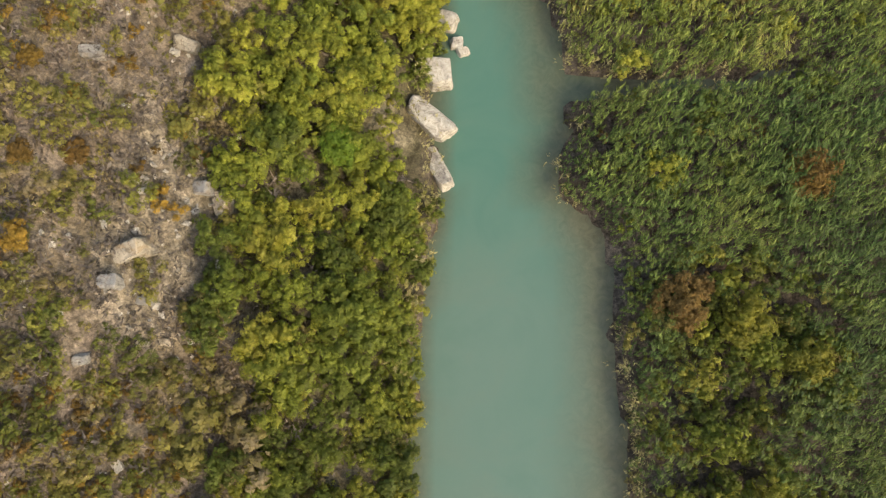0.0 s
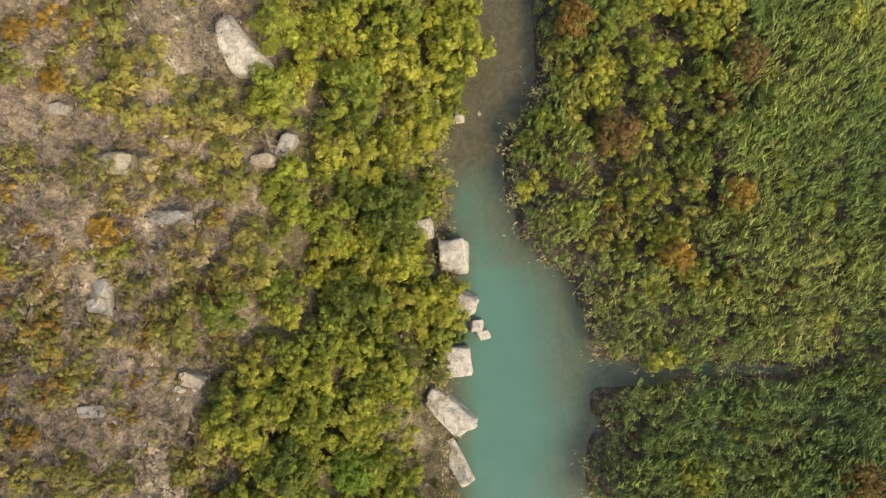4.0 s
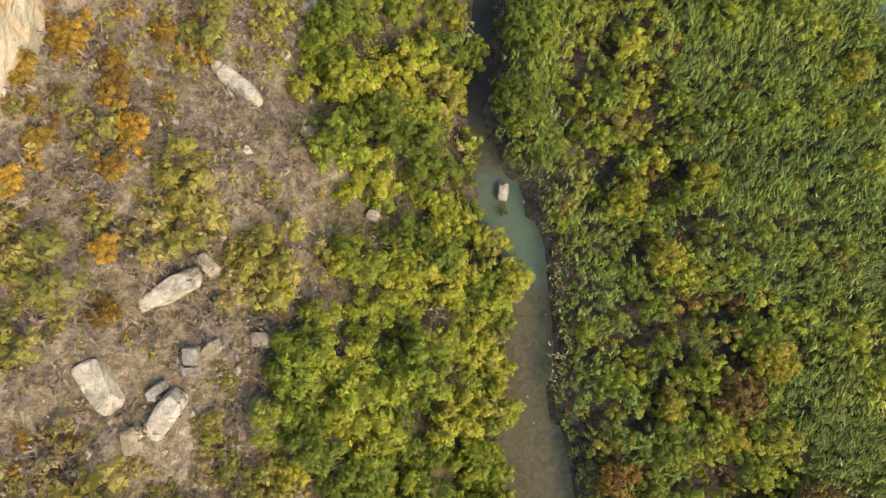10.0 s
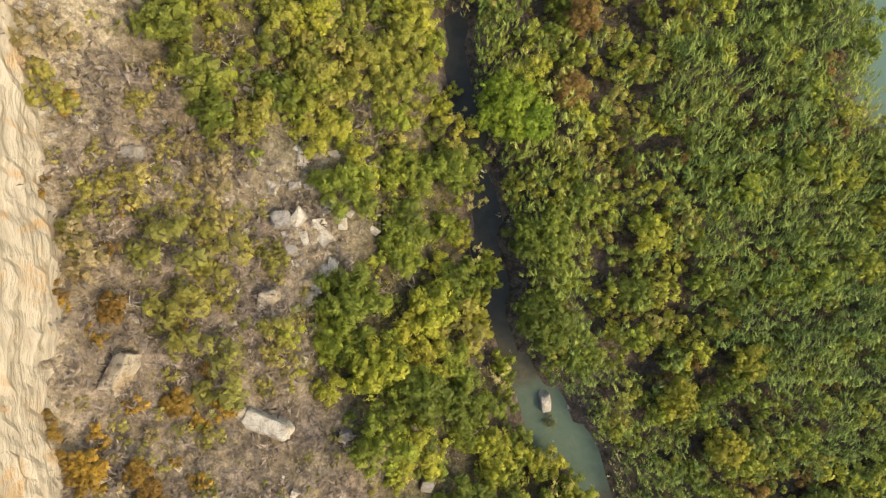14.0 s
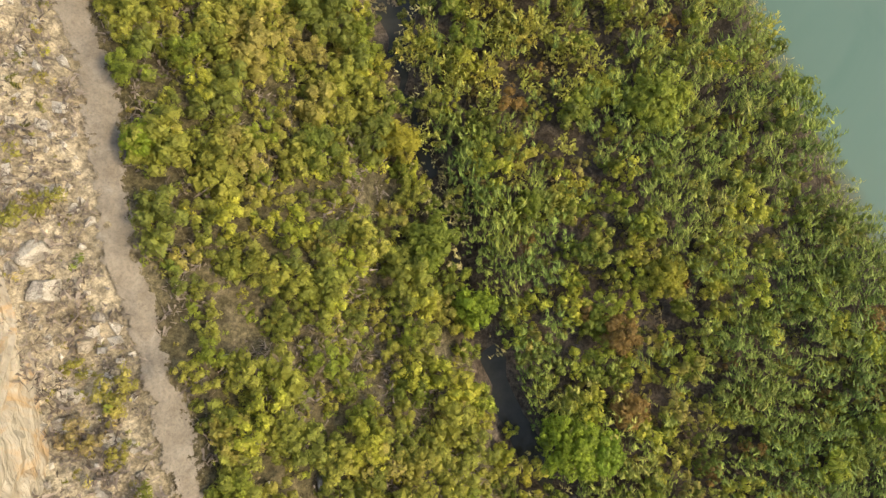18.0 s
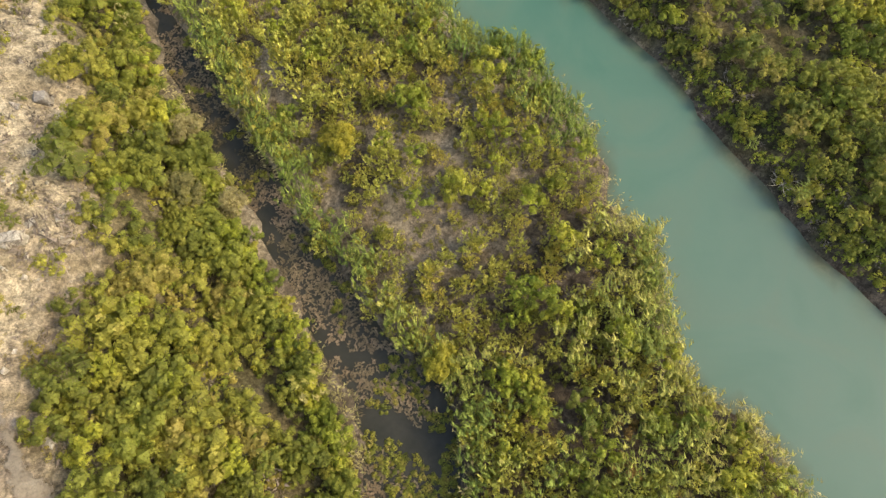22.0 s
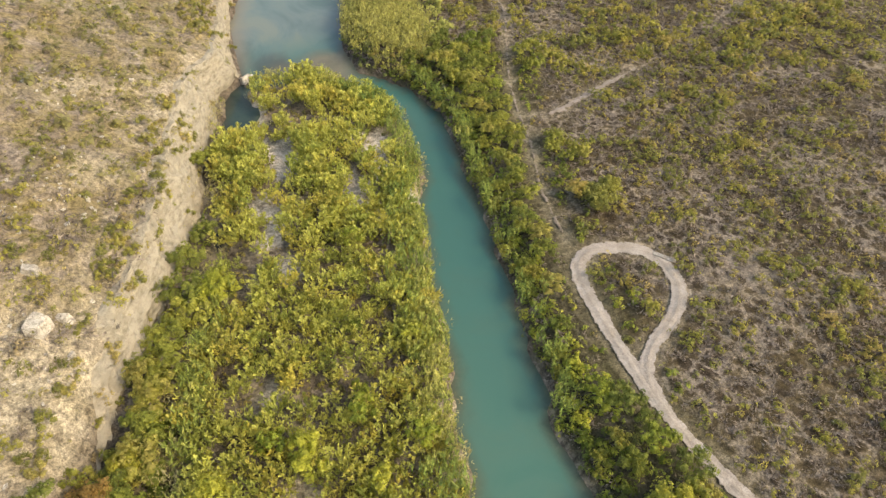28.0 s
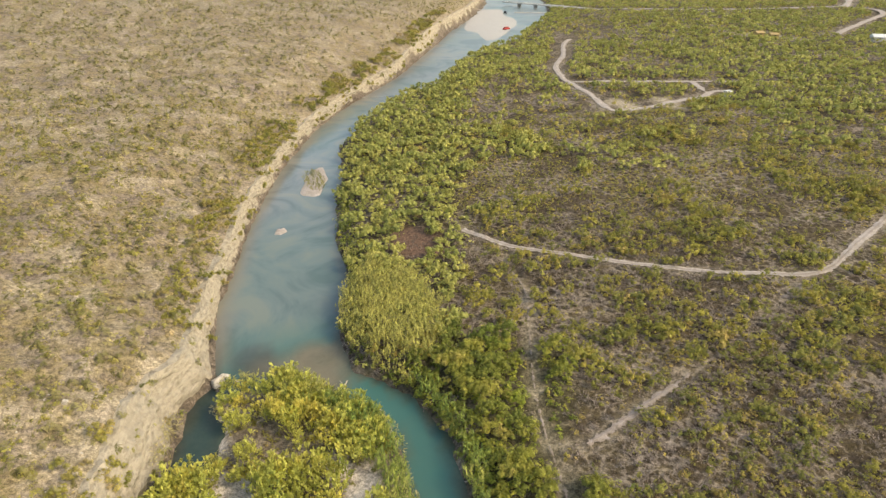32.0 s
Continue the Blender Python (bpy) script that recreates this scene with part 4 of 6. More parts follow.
def reed_tuft(seed, blades=49, high=2.9, lean=(0.5, 0.95)):
    """Canes with long pointed blades that stream with the wind."""
    rng = np.random.default_rng(seed)
    cane = np.repeat(np.arange(7), 1 + blades // 7)[:blades]
    cx, cy, ch = rng.normal(0, 0.34, 7), rng.normal(0, 0.34, 7), high * rng.uniform(0.72, 1.05, 7)
    sway = rng.normal(0, 0.35, (7, 2)) + np.array(lean)
    up = rng.uniform(0, 1, blades) ** 1.5
    pl = np.column_stack([cx[cane] + rng.normal(0, 0.05, blades), cy[cane] + rng.normal(0, 0.05, blades), ch[cane] * (1 - 0.5 * up)])
    al = np.column_stack([sway[cane] + rng.normal(0, 0.4, (blades, 2)), rng.uniform(-0.1, 1.0, blades)])
    pl = pl + unit(al) * 0.16
    fc = np.column_stack([rng.normal(0, 0.35, (blades, 2)), np.ones(blades)])
    v, q = leaves(pl, al, fc, 0.48 * high / 2.9, 0.092, rng)
    # tone falls down the cane: shade inside the stand, painted on the blades
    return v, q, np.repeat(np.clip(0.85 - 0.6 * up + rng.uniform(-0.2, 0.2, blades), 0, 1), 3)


def low_bush(seed, per=26, r=0.7, high=0.75, size=0.28):
    """A low rounded bush of leaf tufts."""
    rng = np.random.default_rng(seed)
    m = max(3, per // 5)
    d = unit(rng.normal(0, 1, (m, 3)) + np.array([0, 0, 0.7]))
    d[:, 2] = np.abs(d[:, 2])
    lump = 0.8 + 0.35 * np.sin(3 * np.arctan2(d[:, 1], d[:, 0]) + seed)[:, None]
    pl = d * rng.uniform(0.45, 1.0, (m, 1)) * lump * np.array([r, r, high])
    return rosettes(pl, unit(d + np.array([0, 0, 0.5])), size * 0.75, 4, rng)


def twig_bush(seed, per=30, r=0.75, high=0.6):
    """A soft grey bush of many thin twig sprays."""
    rng = np.random.default_rng(seed)
    d = unit(rng.normal(0, 1, (per, 3)) + np.array([0, 0, 0.6]))
    d[:, 2] = np.abs(d[:, 2])
    pl = d * rng.uniform(0.3, 1.05, (per, 1)) * np.array([r, r, high])
    return (*leaves(pl, unit(d + rng.normal(0, 0.7, (per, 3))), rng.normal(0, 1, (per, 3)), 0.32, 0.105, rng), 0.5)


def tufts(seed, per=8, r=0.25, high=0.35):
    rng = np.random.default_rng(seed)
    a = rng.uniform(0, 2 * np.pi, per)
    d = np.column_stack([np.cos(a), np.sin(a), rng.uniform(0.5, 2.0, per)])
    return (*leaves(unit(d) * np.array([r, r, high]) * 0.5, d, np.column_stack([np.cos(a + 1.5), np.sin(a + 1.5), np.full(per, 0.6)]), high, 0.06, rng), 0.5)


def scatter_mesh(name, shapes, pos, scale, mat, label, category, tint=None, flat_z=1.0, swing=math.pi):
    """Many copies of a few plant shapes as one mesh of kind stuff."""
    if not len(pos):
        return None
    rng = np.random.default_rng(len(pos))
    pick = rng.integers(0, len(shapes), len(pos))
    ang = rng.uniform(-swing, swing, len(pos))
    tint = np.maximum(rng.uniform(0, 1, len(pos)) if tint is None else tint, 0.01)
    vs, qs, ts, os, n = [], [], [], [], 0
    for k, (v, q, tone) in enumerate(shapes):
        sel = np.nonzero(pick == k)[0]
        if not len(sel):
            continue
        c, s = np.cos(ang[sel])[:, None], np.sin(ang[sel])[:, None]
        sc = scale[sel][:, None]
        x = (v[None, :, 0] * c - v[None, :, 1] * s) * sc + pos[sel, 0][:, None]
        y = (v[None, :, 0] * s + v[None, :, 1] * c) * sc + pos[sel, 1][:, None]
        z = v[None, :, 2] * sc * flat_z + pos[sel, 2][:, None]
        vs.append(np.stack([x, y, z], -1).reshape(-1, 3))
        qs.append((q[None] + (np.arange(len(sel)) * len(v))[:, None, None]).reshape(-1, q.shape[1]) + n)
        ts.append(np.repeat(tint[sel], len(v)))
        os.append(np.tile(np.broadcast_to(tone, len(v)), len(sel)))
        n += len(sel) * len(v)
    ob = new(name, quad_mesh(name, np.vstack(vs), np.vstack(qs), mat, {"tint": np.concatenate(ts), "tone": np.concatenate(os)}))
    return tagged(ob, label, category, kind="stuff")


def spread(x0, x1, y0, y1, gap, seed):
    """Jittered places over a stretch of the plan."""
    rng = np.random.default_rng(seed)
    x, y = np.meshgrid(np.arange(x0, x1, gap), np.arange(y0, y1, gap))
    x = x.ravel() + rng.uniform(-0.5, 0.5, x.size) * gap
    y = y.ravel() + rng.uniform(-0.5, 0.5, y.size) * gap
    return x, y, rng


def limb(bm, a, b, r0, r1, seg=6):
    a, b = Vector(a), Vector(b)
    m = (b - a).to_track_quat('Z', 'Y').to_matrix()
    rings = []
    for p, r in ((a, r0), ((a + b) / 2 + m @ Vector((r0 * 0.4, 0, 0)), (r0 + r1) / 2), (b, r1)):
        rings.append([bm.verts.new(p + m @ Vector((math.cos(i * 2 * math.pi / seg) * r, math.sin(i * 2 * math.pi / seg) * r, 0))) for i in range(seg)])
    for lo, hi in zip(rings, rings[1:]):
        for i in range(seg):
            bm.faces.new((lo[i], lo[(i + 1) % seg], hi[(i + 1) % seg], hi[i]))
    bm.faces.new(rings[-1])


def trunk_mesh(seed, high, r=0.11, limbs=4, reach=1.1):
    rng = random.Random(seed)
    bm = bmesh.new()
    limb(bm, (0, 0, -0.3), (rng.uniform(-.1, .1), rng.uniform(-.1, .1), high * 0.5), r, r * 0.7, 7)
    for k in range(limbs):
        a = k * 2 * math.pi / limbs + rng.uniform(-0.4, 0.4)
        limb(bm, (0, 0, high * rng.uniform(0.25, 0.48)), (math.cos(a) * reach * rng.uniform(0.6, 1), math.sin(a) * reach * rng.uniform(0.6, 1), high * rng.uniform(0.65, 0.85)), r * 0.55, r * 0.2, 5)
    return bm


def plant(name, shape, leaf_mat, stem, foliage, label, category, group):
    """One plant: an empty at its foot with stem and foliage."""
    root = new(name)
    root.empty_display_size = 0.3
    part(*stem, root)
    f = new(foliage, quad_mesh(foliage, shape[0], shape[1], leaf_mat, {"tone": shape[2]}))
    f.parent = root
    return tagged(root, label, category, group)


def place(protos, xs, ys, scales, rng):
    """Stand copies of the prototypes at the places; the prototypes take the first ones."""
    zs = height(xs, ys)
    used = set()
    for x, y, z, s in zip(xs, ys, zs, scales):
        p = protos[int(rng.integers(0, len(protos)))]
        m = Matrix.LocRotScale((x, y, z - 0.05), Euler((rng.uniform(-0.06, 0.06), rng.uniform(-0.06, 0.06), rng.uniform(0, 6.28))), (s, s, s * rng.uniform(0.85, 1.1)))
        if p.name in used:
            copy_thing(p, m)
        else:
            used.add(p.name)
            p.matrix_basis = m
            p["kept"] = 1
    for p in protos:
        if "kept" not in p:
            p.matrix_basis = pose(float(xs[0]) + 0.5, float(ys[0]), float(zs[0]))
        else:
            del p["kept"]


def take(mask, *arrays):
    return [a[mask] for a in arrays]


# ---- trees of the wooded bank west of the creek and along the river ----
TREE_SHAPES = [crown(100 + i, lobes=7 + i % 3, r=1.75 + 0.1 * i, high=3.0 + 0.25 * (i % 3)) for i in range(6)]
TREES = [plant("tree", TREE_SHAPES[i], M_TREE, ("trunk", trunk_mesh(i, 2.6), M_BARK), "crown", "leafy olive-green broadleaf tree of the riverside thicket", "tree", "riverside trees") for i in range(6)]

tx, ty, trng = spread(-45, 125, -40, 240, 2.1, 61)
glade = step(0.2, 0.34, vnoise(tx, ty, 5, 53))
keep = in_reach(tx, ty) & (trng.uniform(0, 1, len(tx)) < tree_zone(tx, ty) * (0.35 + 0.65 * glade) * np.where(tx < creek_w(ty), np.interp(ty, [60, 85, 98, 112, 126, 165], [1, 0.85, 0.45, 0.5, 0.9, 1]), 1)) & (track_dist(tx, ty) > np.where(tx < 20, 0.7, 1.3)) & (clearing(tx, ty) > 0.5) & (rock_gap(tx, ty) > 1.0) & (stone_pile(tx, ty) < 0.4)
tx, ty = take(keep, tx, ty)
tsc = trng.uniform(0.7, 1.25, len(tx)) * np.where(tx > river_e(ty), 0.5 + 0.38 * step(0.5, 6, tx - river_e(ty)), 1.0)
near = (tx < creek_w(ty) + 1) & (ty > -34) & (ty < 130)
order = np.argsort(~near, kind="stable")[:300]
first = np.zeros(len(tx), bool)
first[order] = True
place(TREES, *take(first, tx, ty, tsc), trng)
zx, zy, zrng = spread(-40, 90, -38, 238, 1.25, 89)
keep = (zrng.uniform(0, 1, len(zx)) < tree_zone(zx, zy) * 0.8 * (1 - stone_pile(zx, zy))) & (track_dist(zx, zy) > 0.8) & (rock_gap(zx, zy) > 0.6)
zx, zy = take(keep, zx, zy)
scatter_mesh("thicket_undergrowth", [low_bush(590 + i, per=40, r=0.85, high=1.2, size=0.27) for i in range(4)], np.column_stack([zx, zy, height(zx, zy)]), zrng.uniform(0.7, 1.5, len(zx)), M_TREE, "leafy undergrowth of the riverside thicket", "shrubs")
LIGHT_TREES = [crown(180 + i, lobes=7, per=50, r=1.9, high=3.0, size=0.3) for i in range(5)]
bx, by, bsc = take(~first, tx, ty, tsc)
up = (bx < creek_w(by)) & (by > 100)
gold = ~up & (vnoise(bx, by, 5, 113) + trng.uniform(-0.3, 0.3, len(bx)) > np.interp(by, [140, 180], [0.32, 0.2]))
scatter_mesh("tree_belt", LIGHT_TREES, np.column_stack([bx, by, height(bx, by)])[~up & ~gold], bsc[~up & ~gold], M_TREE, "thick belt of olive-green trees along the river", "trees")
scatter_mesh("tree_belt", LIGHT_TREES, np.column_stack([bx, by, height(bx, by)])[gold], bsc[gold], M_OLIVE, "yellow-olive trees of the river belt", "trees")
scatter_mesh("pond_trees", LIGHT_TREES, np.column_stack([bx, by, height(bx, by)])[up], bsc[up] * 1.05, M_OLIVE, "yellow-olive trees on the bank above the pond", "trees")
nx_, ny_, nrng = spread(52, 480, 240, 640, 2.4, 62)
ne = nx_ - river_e(ny_)
dens = np.maximum(tree_zone(nx_, ny_), 0.8 * step(0.36, 0.56, vnoise(nx_, ny_, 26, 52)) * step(265, 310, ny_) * (ne > 3))
dens = np.maximum(dens, (ne > 3) * 0.14 * step(280, 330, ny_))
dens = np.maximum(dens, (ne > 3) * 0.6 * step(-10, 40, nx_ - 175 - 0.35 * (ny_ - 300)) * step(285, 310, ny_))
dens = np.maximum(dens, (ne > 3) * step(180, 230, nx_) * step(345, 330, ny_ - 0.25 * nx_ + 60) * 0.6)
keep = in_reach(nx_, ny_) & (nrng.uniform(0, 1, len(nx_)) < dens * np.interp(ny_, [300, 360, 480], [0.95, 0.8, 0.55])) & (track_dist(nx_, ny_) > np.interp(ny_, [280, 330, 450], [1.2, 2.6, 4.5])) & (clearing(nx_, ny_) > 0.5) & (water_inside(nx_, ny_) < -0.3)
nx_, ny_ = take(keep, nx_, ny_)
FAR_TREES = [crown(190 + i, lobes=2.2, per=15, r=1.9, high=2.7, low=0.5, size=0.7) for i in range(5)]
MID_TREES = [crown(220 + i, lobes=3.6, per=25, r=1.8, high=2.6, low=0.5, size=0.44) for i in range(5)]
npos, nsc, mid_way = np.column_stack([nx_, ny_, height(nx_, ny_)]), nrng.uniform(0.4, 1.2, len(nx_)), (ny_ < 330) & (nx_ < 200)
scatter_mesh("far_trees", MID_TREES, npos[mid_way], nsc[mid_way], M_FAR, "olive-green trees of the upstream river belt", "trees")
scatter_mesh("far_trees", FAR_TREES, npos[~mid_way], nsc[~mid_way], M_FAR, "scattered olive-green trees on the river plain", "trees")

# shrubs between the trees of the upstream belt
yx, yy, yrng = spread(48, 150, 236, 400, 1.7, 106)
keep = in_reach(yx, yy) & (yrng.uniform(0, 1, len(yx)) < 0.9 * tree_zone(yx, yy)) & (track_dist(yx, yy) > 0.8) & (clearing(yx, yy) > 0.3) & (water_inside(yx, yy) < -0.1)
yx, yy = take(keep, yx, yy)
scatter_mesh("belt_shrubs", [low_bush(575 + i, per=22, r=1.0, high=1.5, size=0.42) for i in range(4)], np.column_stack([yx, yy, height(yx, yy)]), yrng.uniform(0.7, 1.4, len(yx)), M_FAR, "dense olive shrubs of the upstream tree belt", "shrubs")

# ---- scattered trees among the reeds east of the creek ----
ISLE_TREES = [plant("island_tree", crown(160 + i, lobes=7, r=1.5 + 0.1 * i, high=3.3), M_TREE, ("trunk", trunk_mesh(40 + i, 2.8), M_BARK), "crown", "yellow-green tree standing among giant reeds", "tree", "trees among the reeds") for i in range(4)]


def east_land(x, y):
    """Inside the low ground between creek and river."""
    return (x > creek_e(y)) & ((x < river_w(y)) | (y < 62)) & (y < 239) & (water_inside(x, y) < 0)


def scrubby(x, y):
    """1 where brown scrub stands instead of reeds on the low ground."""
    u = (x - creek_e(y))
    a = np.exp(-((u - 10) / 6.5) ** 2) * step(11, 24, y) * step(118, 98, y)
    b = np.exp(-((x - 24) / 7.0) ** 2) * step(0, -6, y)
    c = step(0, 6, u) * step(96, 112, y) * 0.75
    mixed = 0.36 * step(0, 6, u) * step(28, 45, y) * step(112, 100, y)
    return np.clip(np.maximum.reduce([a, b, c, mixed]) + 0.6 * (vnoise(x, y, 6, 71) - 0.5), 0, 1)


ix, iy, irng = spread(3, 50, -34, 125, 2.3, 63)
keep = east_land(ix, iy) & (irng.uniform(0, 1, len(ix)) < (0.12 + 0.14 * step(10, 40, iy) + 0.7 * scrubby(ix, iy)) * np.interp(iy, [92, 104], [1.0, 0.3])) & (ix - creek_e(iy) > 1.2)
ix, iy = take(keep, ix, iy)
isc = irng.uniform(0.45, 1.1, len(ix))
red = irng.uniform(0, 1, len(ix)) < 0.025
few = irng.permutation(len(ix)) < 300
place(ISLE_TREES, *take(~red & few, ix, iy, isc), irng)
ISLE_AUTUMN = [plant("autumn_tree", crown(170 + i, r=1.6, high=2.9), M_RUST, ("trunk", trunk_mesh(60 + i, 2.4), M_BARK), "crown", "rust-brown tree standing among giant reeds", "tree", "autumn trees") for i in range(2)]
place(ISLE_AUTUMN, *take(red & few, ix, iy, isc), irng)

scatter_mesh("reed_bushes", [crown(185 + i, lobes=5, per=50, r=1.5, high=3.0, size=0.29) for i in range(4)], np.column_stack([ix, iy, height(ix, iy)])[~few], isc[~few] * 0.95, M_TREE, "yellow-green bushes scattered through the reeds", "bushes")


def lone_tree(x, y, r, mat, label, seed, high=None):
    high = high or 2.1 + r * 0.85
    t = plant("tree", crown(seed, lobes=int(8 + 3 * r), per=int(40 + 30 * r), r=r, high=high, size=0.27, core=0.88 if high > 1.5 else 0.5), mat, ("trunk", trunk_mesh(seed, high * 0.8, 0.06 + 0.05 * r, 5, r * 0.6), M_BARK), "crown", label, "tree", "")
    t.matrix_basis = pose(x, y, float(height(x, y)) - 0.05, 0, 0, seed * 37 % 360)


for k, (x, y, r) in enumerate([(6.8, 84.7, 2.7), (8.3, 83.2, 1.8), (6.5, 97, 1.7), (-5, 116.9, 1.2), (-8.3, 3.6, 1.8)]):
    lone_tree(x, y, r, M_LIME, "bright lime-green tree with a rounded crown", 600 + k)
for k, (x, y, r) in enumerate([(6.3, 74.5, 2.5), (4.6, 68.6, 2.5), (1.5, 81.5, 1.8), (6.4, 103, 2.0), (3.3, 112.6, 1.6), (26.4, 102.4, 2.6), (-8.8, 42.5, 1.6), (61.2, 147.9, 2.1), (59.1, 164.3, 2.3), (2.6, 54.6, 1.5), (0.6, 44.6, 1.3)]):
    lone_tree(x, y, r, M_TREE, "large round olive-green tree with a dense crown", 620 + k)
for k, (x, y, r) in enumerate([(30.5, 199.6, 2.2), (27.2, 178.1, 2.0)]):
    lone_tree(x, y, r, M_GOLD, "yellow-green tree at the edge of the willow thicket", 634 + k)
for k, (x, y, r) in enumerate([(72.6, 197.2, 2.3), (74.8, 198.4, 1.5), (71.2, 199.3, 1.4)]):
    lone_tree(x, y, r, M_SCRUB, "broad dark olive thorn tree on the pale plain", 637 + k, 2.2 + 0.2 * r)
for k, (x, y, r) in enumerate([(24.7, -9.7, 2.4), (29.9, -12.8, 2.1), (13, 44, 1.4), (17.4, 41.2, 1.3), (14.4, 55.2, 1.7), (12.1, 59.9, 1.6), (18.1, 61, 1.6), (31.2, 68.5, 1.5), (19.5, 91, 1.7), (8.5, 110.5, 1.7), (22.8, 128.5, 1.6), (27.5, 148.4, 1.7), (21.2, 46.7, 1.9), (21.3, 183.3, 1.4)]):
    lone_tree(x, y, r, M_YELLOW, "small tree with yellow autumn leaves", 640 + k)
for k, (x, y, r) in enumerate([(30.2, 2.6, 2.4), (19.7, -8, 2.6), (18.1, 44.4, 2.0), (8.5, 39.4, 1.7), (22.6, 36.1, 1.9), (12, 29.7, 2.1), (16.6, 19.9, 1.5), (14.4, 89.5, 1.6), (11.8, 84.4, 1.5), (21.6, 24.9, 1.6), (18.9, 180.6, 2.2)]):
    lone_tree(x, y, r, M_RUST if k % 3 else M_AUTUMN, "tree with rust-orange autumn crown", 660 + k)
for k, (x, y, r) in enumerate([(15, 152, 2.0), (18, 157, 1.7), (17.4, 149, 1.4)]):
    lone_tree(x, y, r, M_DULL, "half-bare tree with straw-tan leaves beside the pond", 675 + k)
ORANGE = [(-27.4, 7.4), (-28.2, 1.1), (-25.2, 1.4), (-28, -4.6), (-27.6, 31.7), (-26.3, 29.2), (-24, 20.3), (-23.1, 71), (-21, 69.7), (-19, 72.5), (-20.8, 68.2), (-20.3, 65.5), (-20.9, 62.9), (-21.7, 58.3), (-22.1, 54.7), (-24.8, 68.5), (-24.3, 64.6), (-20.2, 78.9), (-25.7, 62.2), (-28, 73), (-30, 62), (-29.5, -6)]
for k, (x, y) in enumerate(ORANGE):
    lone_tree(x, y, 0.8 + 0.1 * (k % 4), M_AUTUMN, "low orange autumn bush on the dry slope", 680 + k, 1.3)

# ---- giant reeds ----
REEDS = [reed_tuft(200 + i) for i in range(8)]
rx, ry, rrng = spread(2, 52, -40, 130, 0.74, 64)
u = rx - creek_e(ry)
edge = step(2.6, 0.4, u) + step(2.5, 0.3, river_w(ry) - rx) * (ry > 62)
gap = np.minimum(np.abs(rx - 29.3 - 0.04 * (ry - 12)) + 0.02 * np.abs(ry - 12) + 50 * ((ry < 11) | (ry > 26)), 9)
keep = east_land(rx, ry) & in_reach(rx, ry) & (water_inside(rx, ry) < np.where((ry > 60) & (ry < 116), -0.6, -0.02)) & (rrng.uniform(0, 1, len(rx)) < np.clip(1.1 - 1.2 * scrubby(rx, ry), 0.05, 1) + 0.3 * edge) & (clearing(rx, ry) > 0) & (gap > 0.5)
rx, ry = take(keep, rx, ry)
rtint = np.clip(np.interp(ry, [-40, 9, 12, 30, 60, 104, 118], [-0.2, -0.12, 0.24, 0.12, 0.02, 0.1, 0.4]) + 0.4 * vnoise(rx, ry, 14, 79) + 0.35 * vnoise(rx, ry, 4, 72) + 0.25 * rrng.uniform(0, 1, len(rx)), 0, 0.95)
rsc = rrng.uniform(0.8, 1.2, len(rx)) * (0.85 + 0.3 * vnoise(rx, ry, 5, 78)) * (0.6 + 0.4 * step(0.2, 3, u[keep]))
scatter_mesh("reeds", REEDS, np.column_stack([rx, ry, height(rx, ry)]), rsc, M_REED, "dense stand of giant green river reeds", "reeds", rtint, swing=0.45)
sx, sy, srng = spread(16, 90, 120, 270, 0.66, 65)
w_edge = step(5.5, 0.9, river_w(sy) - sx) * (river_w(sy) - sx > 0.45) * east_land(sx, sy) * step(0.2, 0.45, vnoise(sx, sy, 12, 73))
c_edge = step(3.4, 0.5, sx - creek_e(sy)) * east_land(sx, sy) * (sy < 200)
e_edge = step(2.2, 0.3, sx - river_e(sy)) * (sx > river_e(sy)) * step(0.34, 0.52, vnoise(sx, sy, 10, 74))
patch = step(1.1, 0.7, np.hypot((sx - 62.5) / 7.5, (sy - 248) / 14)) * (sx > river_e(sy) + 0.2)
keep = (srng.uniform(0, 1, len(sx)) < np.maximum.reduce([w_edge, c_edge * 0.8, e_edge * 0.8, patch])) & (water_inside(sx, sy) < -0.05) & (clearing(sx, sy) > 0)
sx, sy = take(keep, sx, sy)
stint = np.clip(np.where(sy > 232, 0.8, 0.3) + 0.45 * vnoise(sx, sy, 9, 75) + 0.25 * srng.uniform(0, 1, len(sx)), 0, 0.97)
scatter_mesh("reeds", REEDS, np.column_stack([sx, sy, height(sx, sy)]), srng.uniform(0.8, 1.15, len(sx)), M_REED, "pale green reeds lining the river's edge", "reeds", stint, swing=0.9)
# dry leaning canes at the water's edge
vx, vy, vrng = spread(-5, 60, -40, 236, 0.5, 66)
wd = water_inside(vx, vy)
keep = (wd > -0.8) & (wd < 0.1) & (vrng.uniform(0, 1, len(vx)) < np.interp(vy, [-40, 25, 55, 62, 98, 104, 236], [0.85, 0.7, 0.3, 0.06, 0.06, 0.9, 0.9]) * step(0.3, 0.55, vnoise(vx, vy, 7, 76))) & (vx < river_w(vy) + 1)
vx, vy = take(keep, vx, vy)
scatter_mesh("dry_reeds", [reed_tuft(230 + i, 20, 1.8) for i in range(4)], np.column_stack([vx, vy, np.maximum(height(vx, vy), -0.05)]), vrng.uniform(0.6, 1.3, len(vx)), M_DRYREED, "straw-coloured dead reeds leaning over the water", "reeds")
